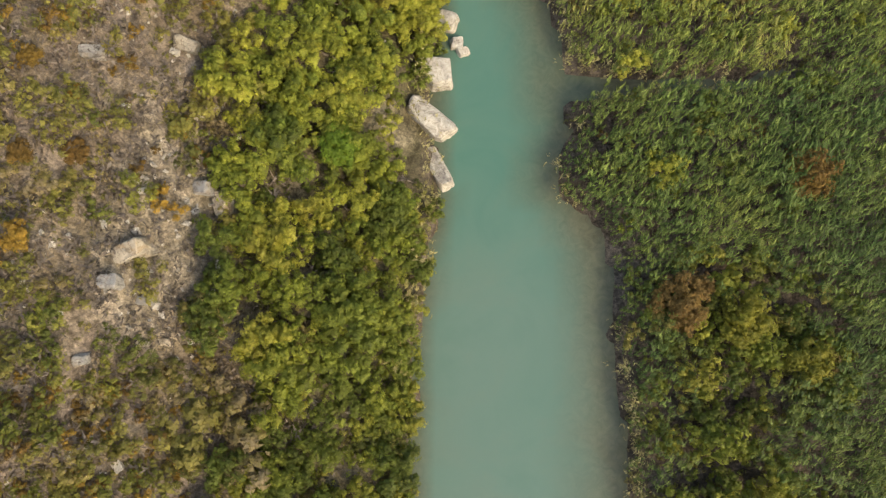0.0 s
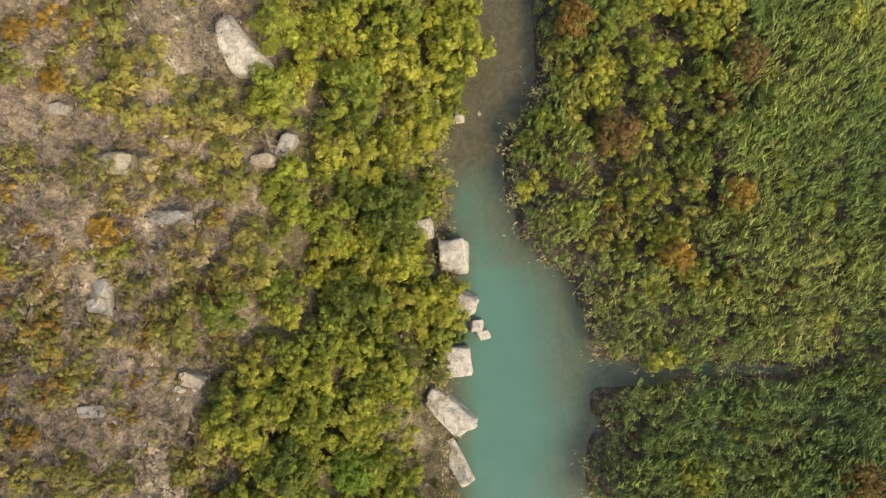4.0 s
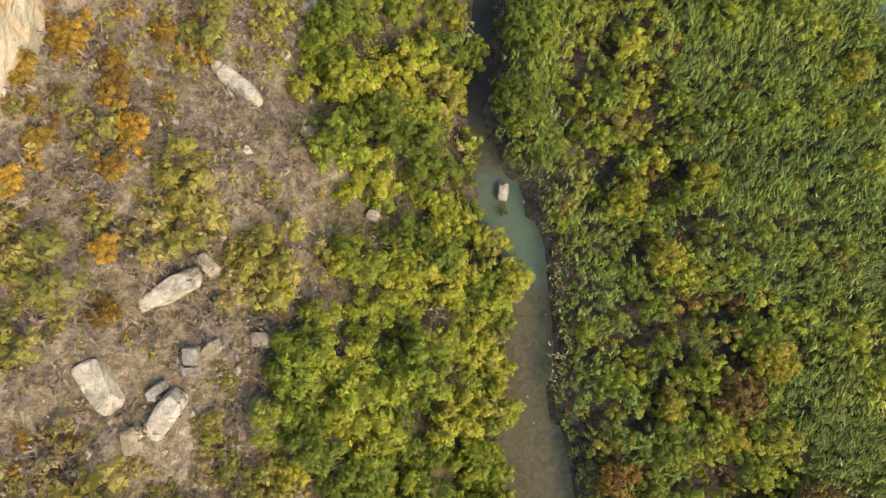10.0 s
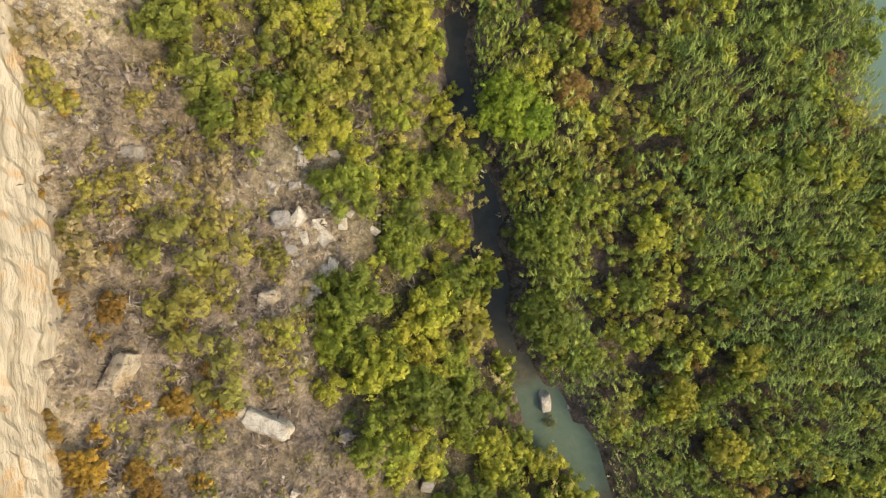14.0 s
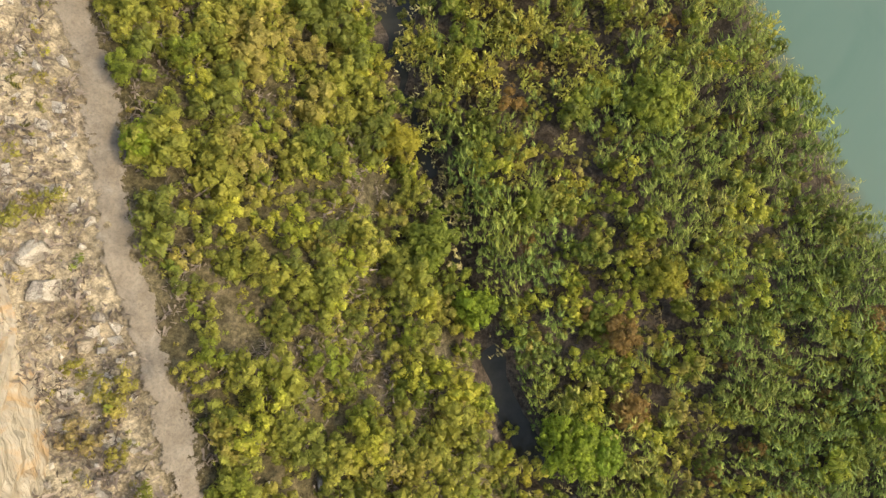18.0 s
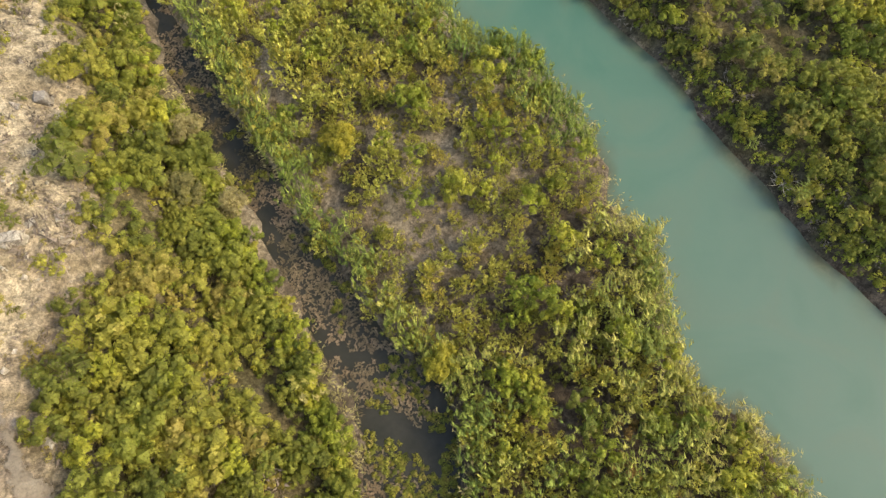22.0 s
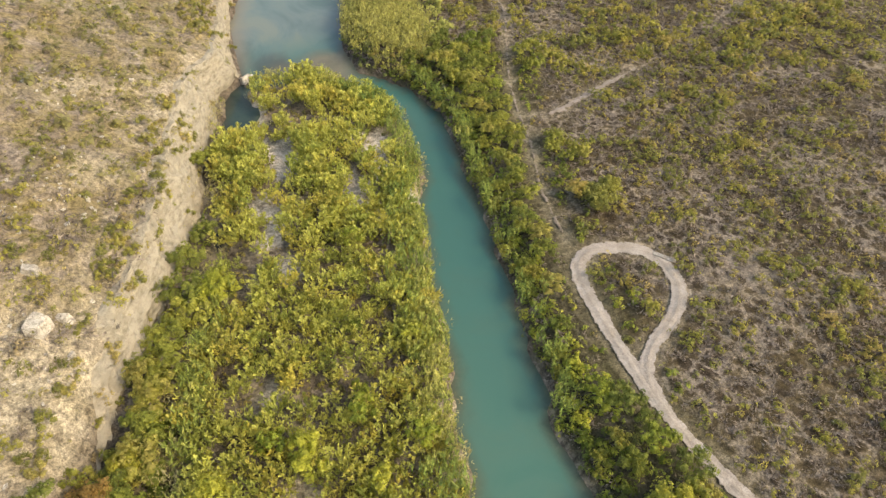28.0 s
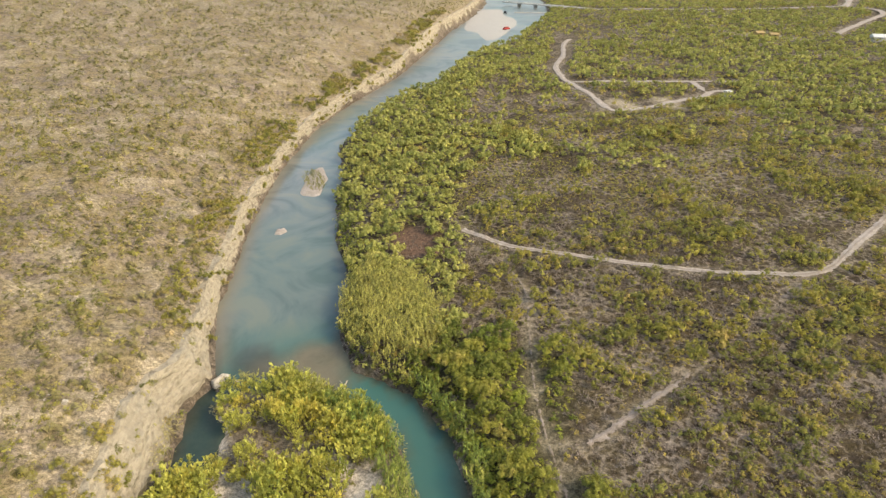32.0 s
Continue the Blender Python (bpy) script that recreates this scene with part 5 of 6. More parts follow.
# mixed bushes that fill the middle of the low ground
kx3, ky3, krng3 = spread(3, 50, -36, 122, 1.6, 105)
keep = east_land(kx3, ky3) & (krng3.uniform(0, 1, len(kx3)) < np.clip(0.06 + 0.1 * step(10, 40, ky3) + 1.0 * scrubby(kx3, ky3), 0, 0.85) * np.interp(ky3, [95, 110], [1.0, 0.5])) & (kx3 - creek_e(ky3) > 0.8)
kx3, ky3 = take(keep, kx3, ky3)
kpos, ksc3, kpick = np.column_stack([kx3, ky3, height(kx3, ky3)]), krng3.uniform(0.6, 1.35, len(kx3)), krng3.uniform(0, 1, len(kx3))
MIXED = [crown(197 + i, lobes=4, per=36, r=1.05, high=2.3, low=0.3, size=0.25) for i in range(5)]
scatter_mesh("mixed_bushes", MIXED, kpos[kpick < 0.6], ksc3[kpick < 0.6], M_OLIVE, "olive-green bushes crowding the low ground", "bushes")
scatter_mesh("mixed_bushes", MIXED, kpos[(kpick >= 0.6) & (kpick < 0.92)], ksc3[(kpick >= 0.6) & (kpick < 0.92)], M_GOLD, "yellow-olive bushes crowding the low ground", "bushes")
scatter_mesh("rust_bushes", MIXED, kpos[kpick >= 0.92], ksc3[kpick >= 0.92], M_RUST, "rust-brown bushes on the low ground", "bushes")
# brown undergrowth between the island trees
ux, uy, urng = spread(3, 56, -36, 238, 1.1, 79)
low_cover = np.where(uy < 118, 0.9 * scrubby(ux, uy), 0.8)
keep = east_land(ux, uy) & (urng.uniform(0, 1, len(ux)) < low_cover) & (clearing(ux, uy) > 0.4)
ux, uy = take(keep, ux, uy)
scatter_mesh("undergrowth", [low_bush(580 + i, per=30, size=0.25) for i in range(4)], np.column_stack([ux, uy, height(ux, uy)]), urng.uniform(0.6, 1.3, len(ux)), M_SHRUB, "low olive-brown undergrowth on damp ground", "shrubs")

# bushes leaning over the creek's west edge
oy2 = np.repeat(np.arange(-38, 188, 0.9), 2)
orng2 = np.random.default_rng(104)
oy2 = oy2 + orng2.uniform(-0.4, 0.4, len(oy2))
ox2 = creek_w(oy2) - orng2.uniform(-0.25, 1.6, len(oy2)) - 0.8 * step(112, 120, oy2)
keep = (orng2.uniform(0, 1, len(ox2)) < np.interp(oy2, [-38, 55, 65, 114, 122], [0.85, 0.8, 0.5, 0.5, 0.9])) & (rock_gap(ox2, oy2) > 0.5)
ox2, oy2 = take(keep, ox2, oy2)
straw = orng2.uniform(0, 1, len(ox2)) < np.interp(oy2, [-38, -16, -13, -1, 2, 30, 60], [0.2, 0.2, 0.75, 0.75, 0.2, 0.3, 0.15])
opos = np.column_stack([ox2, oy2, np.maximum(height(ox2, oy2), 0.1)])
osc = orng2.uniform(0.7, 1.35, len(ox2))
scatter_mesh("creekside_bushes", [crown(596 + i, lobes=5, per=44, r=1.0, high=1.9, low=0.3, size=0.24) for i in range(4)], opos[~straw], osc[~straw], M_TREE, "leafy bushes leaning over the creek", "bushes")
scatter_mesh("creekside_canes", [reed_tuft(240 + i, 60, 2.0, (0.5, 0.1)) for i in range(4)], opos[straw], osc[straw] * 1.1, M_STRAW, "yellowing canes leaning over the creek", "canes")
# shrubs hanging over the river's east edge
dx2, dy2, drng2 = spread(30, 75, 96, 300, 0.9, 103)
de2 = dx2 - river_e(dy2)
keep = (de2 > 0.35) & (de2 < 3.6) & (drng2.uniform(0, 1, len(dx2)) < 0.95)
dx2, dy2 = take(keep, dx2, dy2)
twiggy = drng2.uniform(0, 1, len(dx2)) < 0.3
dpos = np.column_stack([dx2, dy2, np.maximum(height(dx2, dy2), 0.0)])
scatter_mesh("bank_shrubs", [low_bush(585 + i, per=50, r=1.05, high=1.4, size=0.26) for i in range(4)], dpos[~twiggy], drng2.uniform(0.7, 1.3, len(dx2))[~twiggy], M_TREE, "olive shrubs hanging over the river's edge", "shrubs")
scatter_mesh("bank_shrubs", [twig_bush(587 + i, 34, 0.8, 0.9) for i in range(4)], dpos[twiggy], drng2.uniform(0.8, 1.4, len(dx2))[twiggy], M_GREY, "grey twiggy shrubs at the river's edge", "shrubs")

# ---- willow bushes of the north island ----
BUSH_SHAPES = [plume_bush(300 + i, 9 + i % 3) for i in range(6)]
BUSHES = [plant("willow_bush", BUSH_SHAPES[i], M_WILLOW, ("stem", trunk_mesh(80 + i, 1.6, 0.05, 3, 0.5), M_BARK), "foliage", "upright yellow-green willow bush on the gravel island", "bush", "island willow bushes") for i in range(6)]
px, py, prng = spread(8, 60, 96, 240, 1.3, 67)
wz = east_land(px, py) & (clearing(px, py) > 0.0) & (river_w(py) - px > 0.8)
thin = step(0.16, 0.36, vnoise(px, py, 4, 77)) * 0.72 + 0.2
thin = thin * np.interp(py, [96, 108, 116, 240], [0.1, 0.3, 0.95, 1.0])
keep = wz & (prng.uniform(0, 1, len(px)) < thin)
px, py = take(keep, px, py)
psc = prng.uniform(0.6, 1.15, len(px)) * np.interp(py, [96, 200, 215, 240], [0.95, 1.0, 1.15, 1.2])
near = np.zeros(len(px), bool)
near[np.nonzero((py > 120) & (py < 172))[0][:300]] = True
place(BUSHES, *take(near, px, py, psc), prng)
qx, qy, qsc = take(~near, px, py, psc)
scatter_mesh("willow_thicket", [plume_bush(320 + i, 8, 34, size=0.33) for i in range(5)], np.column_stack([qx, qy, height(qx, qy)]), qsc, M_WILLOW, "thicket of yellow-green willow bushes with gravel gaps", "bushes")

# ---- hillside scrub ----
SHRUB_SHAPES = [crown(400 + i, lobes=6, per=52, r=1.2, high=1.3, low=0.2, size=0.22, core=0.5) for i in range(5)]
SHRUBS = [plant("shrub", SHRUB_SHAPES[i], M_SHRUB, ("stem", trunk_mesh(120 + i, 0.9, 0.05, 4, 0.5), M_BARK), "foliage", "rounded olive thorn shrub on the stony slope", "shrub", "hillside shrubs") for i in range(5)]
hx, hy, hrng = spread(-43, 40, -40, 215, 1.55, 68)
hd = hill_foot(hy) - hx
cover = 0.88 * step(0, 1, (0.55 * vnoise(hx, hy, 7, 81) + 0.45 * vnoise(hx, hy, 3, 82) - np.interp(hy, [28, 48], [0.16, 0.26])) / 0.31)
cover = cover * (1 - 0.9 * tree_zone(hx, hy)) * np.interp(hy, [-40, 50, 75, 130, 150, 165, 215], [1.0, 1.0, 0.9, 0.8, 0.34, 0.16, 0.3]) * (hx > -43) * np.where(np.hypot((hx + 20.5) / 3.6, (hy + 3) / 9) < 1, 0.3, 1)
lane = np.interp(hy, LANE_Y, LANE_X) - hx
cover = np.where((hy > 88) & (hy < 150) & (lane > 0) & (lane < 10), cover * 0.52, cover)
cover = cover * (1 - bluff(hx, hy)) * np.where((hy > 170) & (hd < 9), 0.4 + 0.6 * step(0.5, 0.6, vnoise(hx, hy, 5, 84)), 1)
keep = (hd > 2.0) & ~on_face(hx, hy) & in_reach(hx, hy) & (stone_pile(hx, hy) < 0.4) & (rock_gap(hx, hy) > 0.7) & (hrng.uniform(0, 1, len(hx)) < cover) & (track_dist(hx, hy) > 0.6)
keep &= np.min([np.hypot(hx - x, hy - y) for x, y in ORANGE], 0) > 1.5
hx, hy = take(keep, hx, hy)
hsc = hrng.uniform(0.6, 1.6, len(hx)) * np.interp(hy, [90, 140], [1, 0.8])
one = np.zeros(len(hx), bool)
one[np.argsort(np.abs(hx + 14) + 0.1 * np.abs(hy - 70))[:300]] = True
place(SHRUBS, *take(one, hx, hy, hsc), hrng)
kx, ky, ksc = take(~one, hx, hy, hsc)
SLOPE_SCRUB = [crown(410 + i, lobes=5, per=42, r=1.2, high=1.2, low=0.2, size=0.23, core=0.5) for i in range(4)]
kpos = np.column_stack([kx, ky, height(kx, ky)])
soft = vnoise(kx, ky, 6, 85) + hrng.uniform(-0.25, 0.25, len(kx)) > 0.46
scatter_mesh("hillside_scrub", SLOPE_SCRUB, kpos[~soft], ksc[~soft], M_SHRUB, "olive scrub scattered over the stony slope", "shrubs")
scatter_mesh("hillside_scrub", SLOPE_SCRUB, kpos[soft], ksc[soft], M_OLIVE, "soft yellow-olive bushes on the stony slope", "shrubs")
# small olive bushes between the larger ones
mx2, my2, mrng2 = spread(-42, 20, -38, 165, 1.15, 99)
lowd = hill_foot(my2) - mx2
keep = (lowd > 2) & ~on_face(mx2, my2) & in_reach(mx2, my2) & (stone_pile(mx2, my2) < 0.5) & (mrng2.uniform(0, 1, len(mx2)) < (0.24 + 0.5 * step(0.3, 0.6, vnoise(mx2, my2, 4.5, 96))) * (1 - 0.5 * tree_zone(mx2, my2)) * (1 - bluff(mx2, my2)) * np.where((mx2 < np.interp(my2, LANE_Y, LANE_X)) & (my2 > 86), 0.75, 1)) & (track_dist(mx2, my2) > 0.3) & (rock_gap(mx2, my2) > 0.5) & (np.hypot((mx2 + 20.5) / 3.8, (my2 + 3) / 9) > 0.9)
mx2, my2 = take(keep, mx2, my2)
scatter_mesh("small_scrub", [low_bush(480 + i, per=34, r=0.75, high=0.7, size=0.22) for i in range(5)], np.column_stack([mx2, my2, height(mx2, my2)]), mrng2.uniform(0.5, 1.5, len(mx2)), M_SHRUB, "small olive bushes scattered between stones", "shrubs")
# low shrubs that fill the wooded bank upstream
bx2, by2, brng2 = spread(-22, 26, 78, 186, 1.35, 100)
keep = (brng2.uniform(0, 1, len(bx2)) < np.interp(by2, [78, 92, 125, 140], [0, 0.62, 0.62, 0.85]) * tree_zone(bx2, by2)) & (bx2 < creek_w(by2) - 0.5) & (stone_pile(bx2, by2) < 0.4) & (track_dist(bx2, by2) > 0.5)
bx2, by2 = take(keep, bx2, by2)
scatter_mesh("bank_scrub", [crown(490 + i, lobes=4, per=40, r=0.95, high=1.5, low=0.2, size=0.22) for i in range(5)], np.column_stack([bx2, by2, height(bx2, by2)]), brng2.uniform(0.6, 1.5, len(bx2)), M_OLIVE, "soft olive shrubs filling the wooded bank", "shrubs")
# bright yellow-green bushes that stand out of the thicket and the low ground
qx, qy, qrng = spread(-20, 48, -38, 205, 2.3, 111)
patchy = step(0.42, 0.62, vnoise(qx, qy, 9, 112))
on_bank = (qx < creek_w(qy) - 0.8) * tree_zone(qx, qy) * np.interp(qy, [-38, 60, 85, 120, 205], [0.4, 0.4, 0.3, 0.2, 0.2])
on_low = east_land(qx, qy) * (qx - creek_e(qy) > 2) * np.interp(qy, [-38, 30, 70, 120, 205], [0.03, 0.05, 0.2, 0.3, 0.3])
keep = (qrng.uniform(0, 1, len(qx)) < (0.25 + 0.75 * patchy) * np.maximum(on_bank, on_low)) & (water_inside(qx, qy) < -0.6) & (track_dist(qx, qy) > 1.0) & (clearing(qx, qy) > 0.5) & (rock_gap(qx, qy) > 0.8) & (stone_pile(qx, qy) < 0.4)
qx, qy = take(keep, qx, qy)
scatter_mesh("yellow_green_bushes", [crown(720 + i, lobes=5, per=44, r=1.2, high=3.0, low=0.5, size=0.25) for i in range(5)], np.column_stack([qx, qy, height(qx, qy)]), qrng.uniform(0.7, 1.35, len(qx)), M_GOLD, "bright yellow-green bushes standing out of the thicket", "bushes")
# bushes along the brow of the west cliff
cx2, cy2, crng2 = spread(10, 170, 168, 560, 1.5, 101)
cd2 = hill_foot(cy2) - cx2
keep = (cd2 > np.where(cy2 < 245, 0.3, -0.3)) & (cd2 < np.interp(cy2, [236, 260, 400], [6.5, 6, 9])) & (crng2.uniform(0, 1, len(cx2)) < np.interp(cy2, [240, 270, 420], [0.75, 0.9, 0.55]) * step(0.33, 0.58, vnoise(cx2, cy2, np.where(cy2 < 260, 6, 9), 102)))
cx2, cy2 = take(keep, cx2, cy2)
scatter_mesh("cliff_bushes", [crown(495 + i, lobes=4, per=40, r=0.9, high=1.3, low=0.2, size=0.22) for i in range(4)], np.column_stack([cx2, cy2, height(cx2, cy2)]), crng2.uniform(0.6, 1.3, len(cx2)) * np.interp(cy2, [260, 420], [1, 1.6]), M_SHRUB, "olive bushes along the brow of the cliff", "bushes")
# orange and yellow low bushes upslope
wx2, wy2, wrng = spread(-42, -15, -36, 92, 1.8, 97)
keep = in_reach(wx2, wy2) & (wrng.uniform(0, 1, len(wx2)) < 0.95 * step(0.36, 0.56, vnoise(wx2, wy2, 9, 98)) * np.interp(wy2, [-36, 0, 30, 60, 85, 92], [1, 1, 0.7, 1, 0.8, 0.1]) * step(-15, -21, wx2)) & (rock_gap(wx2, wy2) > 0.8)
wx2, wy2 = take(keep, wx2, wy2)
scatter_mesh("orange_bushes", [crown(470 + i, lobes=4, per=40, r=0.9, high=1.2, low=0.2, size=0.2) for i in range(4)], np.column_stack([wx2, wy2, height(wx2, wy2)]), wrng.uniform(0.45, 1.15, len(wx2)), M_AUTUMN, "low orange and ochre autumn bushes on the dry slope", "bushes")
# grey bare bushes and dry grass
ax, ay, arng = spread(-42, 36, -36, 215, 0.95, 69)
ad = hill_foot(ay) - ax
keep = (ad > 3) & in_reach(ax, ay) & (arng.uniform(0, 1, len(ax)) < 0.95 * (1 - np.where((ay > 85) & (ay < 130), 0.35, 0.75) * tree_zone(ax, ay)) * step(0.12, 0.42, vnoise(ax, ay, 5, 83)) * np.interp(ay, [-40, 120, 165, 215], [1, 0.95, 0.35, 0.3])) & (track_dist(ax, ay) > 0.3) & (bluff(ax, ay) < 0.3)
ax, ay = take(keep, ax, ay)
scatter_mesh("bare_bushes", [twig_bush(440 + i) for i in range(5)], np.column_stack([ax, ay, height(ax, ay)]), arng.uniform(0.8, 2.0, len(ax)), M_GREY, "grey leafless thorn bushes on the slope", "bushes")
ox, oy, orng = spread(-50, 36, -40, 240, 1.2, 70)
keep = (hill_foot(oy) - ox > 2) & in_reach(ox, oy) & (orng.uniform(0, 1, len(ox)) < 0.55 * (1 - tree_zone(ox, oy))) & (track_dist(ox, oy) > 0.1)
ox, oy = take(keep, ox, oy)
scatter_mesh("dry_grass", [tufts(460 + i) for i in range(4)], np.column_stack([ox, oy, height(ox, oy)]), orng.uniform(0.7, 1.5, len(ox)), M_DRYREED, "tufts of dry straw-coloured grass", "grass", orng.uniform(0, 0.9, len(ox)))

# ---- desert scrub on both plains ----
LOW = [low_bush(500 + i, per=45, r=0.78, high=0.85, size=0.215) for i in range(6)]
ex, ey, erng = spread(54, 190, 100, 330, 1.2, 80)
ee = ex - river_e(ey)
cov = (0.4 + 0.58 * step(0.35, 0.65, 0.55 * vnoise(ex, ey, 11, 91) + 0.45 * vnoise(ex, ey, 3.5, 92))) * (1 - 0.8 * tree_zone(ex, ey)) * step(260, 190, ex)
keep = (ee > 3) & in_reach(ex, ey) & (erng.uniform(0, 1, len(ex)) < cov) & (track_dist(ex, ey) > 0.4) & (clearing(ex, ey) > 0.3)
ex, ey = take(keep, ex, ey)
esc = erng.uniform(0.5, 1.3, len(ex))
big = (erng.uniform(0, 1, len(ex)) < 0.12) & (ey < 262) & (ex < 135)
epos = np.column_stack([ex, ey, height(ex, ey)])
wide = ~big & (ey > 215) & (erng.uniform(0, 1, len(ex)) < 0.3 * step(0.4, 0.62, vnoise(ex, ey, 9, 115)))
big = big | wide
scatter_mesh("desert_scrub", LOW, epos[~big], esc[~big], M_SCRUB, "low yellow-green desert scrub on pale ground", "shrubs")
scatter_mesh("desert_bushes", [crown(530 + i, lobes=5, per=40, r=1.3, high=1.2, low=0.2, size=0.2, core=0.6) for i in range(4)], epos[big & ~wide], 0.5 + 0.6 * esc[big & ~wide], M_SCRUB, "broad yellow-green bushes on the pale plain", "bushes")
scatter_mesh("desert_bushes", [crown(535 + i, lobes=3, per=20, r=1.4, high=1.5, low=0.2, size=0.36, core=0.6) for i in range(4)], epos[wide], 0.5 + 0.7 * esc[wide], M_SCRUB, "broad olive bushes in groups on the far plain", "bushes")
gx2, gy2, grng2 = spread(58, 120, 130, 270, 1.0, 82)
keep = (gx2 - river_e(gy2) > 3) & (grng2.uniform(0, 1, len(gx2)) < 0.7 * (1 - 0.8 * tree_zone(gx2, gy2))) & (track_dist(gx2, gy2) > 0.2)
gx2, gy2 = take(keep, gx2, gy2)
scatter_mesh("brown_scrub", [twig_bush(540 + i, 22, 0.65, 0.4) for i in range(4)], np.column_stack([gx2, gy2, height(gx2, gy2)]), grng2.uniform(0.6, 1.5, len(gx2)), M_GREY, "grey leafless scrub on the pale plain", "bushes")
fx, fy, frng = spread(-170, 480, 215, 760, 2.6, 83)
fcov = 0.3 + 0.6 * step(0.3, 0.65, 0.5 * vnoise(fx, fy, 22, 93) + 0.5 * vnoise(fx, fy, 6, 94))
on_w = hill_foot(fy) - fx > 3
on_e = (fx - river_e(fy) > 3) & ((fx > 150) | (fy > 300))
keep = (on_w | on_e) & in_reach(fx, fy) & (frng.uniform(0, 1, len(fx)) < fcov) & (track_dist(fx, fy) > np.interp(fy, [280, 450], [0.6, 3.5]))
fx, fy, on_w = take(keep, fx, fy, on_w)
fsc = frng.uniform(0.8, 2.6, len(fx))
FAR_LOW = [low_bush(560 + i, per=25, size=0.3) for i in range(5)]
scatter_mesh("hilltop_scrub", FAR_LOW, np.column_stack([fx, fy, height(fx, fy)])[on_w], fsc[on_w], M_DULL, "olive and tan scrub over the dry hill", "shrubs")
scatter_mesh("plain_scrub", FAR_LOW, np.column_stack([fx, fy, height(fx, fy)])[~on_w], fsc[~on_w] * 1.1, M_SCRUB, "dark olive scrub over the dry plain", "shrubs")
# the same scrub goes on over the hill and the plain on either side
vx2, vy2, vrng2 = spread(-180, 210, -70, 230, 3.3, 116)
keep = ~in_reach(vx2, vy2) & (vrng2.uniform(0, 1, len(vx2)) < 0.75) & (water_inside(vx2, vy2) < -1) & (track_dist(vx2, vy2) > 0.8)
vx2, vy2 = take(keep, vx2, vy2)
scatter_mesh("outer_scrub", FAR_LOW, np.column_stack([vx2, vy2, height(vx2, vy2)]), vrng2.uniform(1.0, 2.8, len(vx2)), M_SHRUB, "olive scrub scattered over the dry land around", "shrubs")
mx_, my_, mrng = spread(-70, 75, 190, 350, 1.5, 84)
md = hill_foot(my_) - mx_
keep = (md > 1.5) & in_reach(mx_, my_) & (mrng.uniform(0, 1, len(mx_)) < (0.25 + 0.6 * step(0.35, 0.62, vnoise(mx_, my_, 6, 95))) * step(75, 50, md) * (0.6 + 0.4 * step(4, 14, md)))
mx_, my_ = take(keep, mx_, my_)
scatter_mesh("hill_scrub", LOW, np.column_stack([mx_, my_, height(mx_, my_)]), mrng.uniform(0.7, 1.8, len(mx_)), M_SHRUB, "low olive scrub above the cliff edge", "shrubs")

# ---- cliffs ----
def cliff_material(name, light, dark, stain, stretch=(1.1, 0.8, 2.6), spots=0.5):
    m, ns, ls, b = material(name, 0.9, 0.12)
    geo = ns.new("ShaderNodeNewGeometry")
    mp = ns.new("ShaderNodeMapping")
    mp.inputs["Scale"].default_value = stretch
    ls.new(geo.outputs["Position"], mp.inputs["Vector"])
    beds = node(ns, "ShaderNodeTexNoise", Scale=1.0, Detail=6.0, Roughness=0.65)
    ls.new(mp.outputs[0], beds.inputs["Vector"])
    c = ramp(ns, ls, beds.outputs["Fac"], [(0.32, dark), (0.55, light)])
    spot = ramp(ns, ls, noise_tex(ns, ls, 0.45, 5.0, 0.7, 1.0), [(spots, (0, 0, 0)), (spots + 0.12, (1, 1, 1))])
    ls.new(mix(ns, ls, spot, c, stain), b.inputs["Base Color"])
    bump(ns, ls, b, beds.outputs["Fac"], 1.0, 0.5)
    return m


M_CLIFF = cliff_material("cliff_limestone", (0.315, 0.272, 0.205), (0.175, 0.15, 0.11), (0.25, 0.215, 0.16))
M_BLUFF = cliff_material("bluff_limestone", (0.38, 0.33, 0.258), (0.26, 0.222, 0.168), (0.36, 0.25, 0.145), (0.7, 0.4, 2.4), 0.53)


def cliff(name, mat, ys, base, inland, rows, label, rugged=1.0):
    """A bedded rock face between its foot and its brow, with a lip on top."""
    xs_f = base(ys)
    inland = inland * (0.15 + 0.85 * step(0, 14, ys - ys[0]) * step(0, 14, ys[-1] - ys))
    xs_t = xs_f - inland
    z0, z1 = height(xs_f + 0.6, ys) - 0.4, height(xs_t, ys) + 0.06
    v = []
    for k in range(rows + 2):
        f = min(k / rows, 1.0)
        ledge = (vnoise(ys, np.full_like(ys, k * 1.1), 5.0, 107) - 0.5) * 1.3 + (vnoise(ys, np.full_like(ys, k * 3.7), 1.6, 101) - 0.5) * 0.9 + (hash2(np.arange(len(ys)), np.full(len(ys), k), 3) - 0.5) * 0.45
        x = xs_f + 0.35 - (inland * 0.85) * f ** 1.3 + ledge * (rugged if 0 < k <= rows else 0.2 * rugged)
        z = z0 + (z1 - z0) * f ** 0.8 + (vnoise(ys, np.full_like(ys, k * 1.3), 3, 102) - 0.5) * 0.3
        if k > rows:
            x, z = xs_t - 0.5, height(xs_t - 0.5, ys) - 0.15
        v.append(np.column_stack([x, ys, z]))
    v = np.stack(v, 1)
    i = np.arange(v.shape[0] * v.shape[1]).reshape(v.shape[:2])
    q = np.stack([i[:-1, :-1], i[1:, :-1], i[1:, 1:], i[:-1, 1:]], -1).reshape(-1, 4)
    return tagged(new(name, quad_mesh(name, v.reshape(-1, 3), q, mat)), label, "cliff", kind="structure")


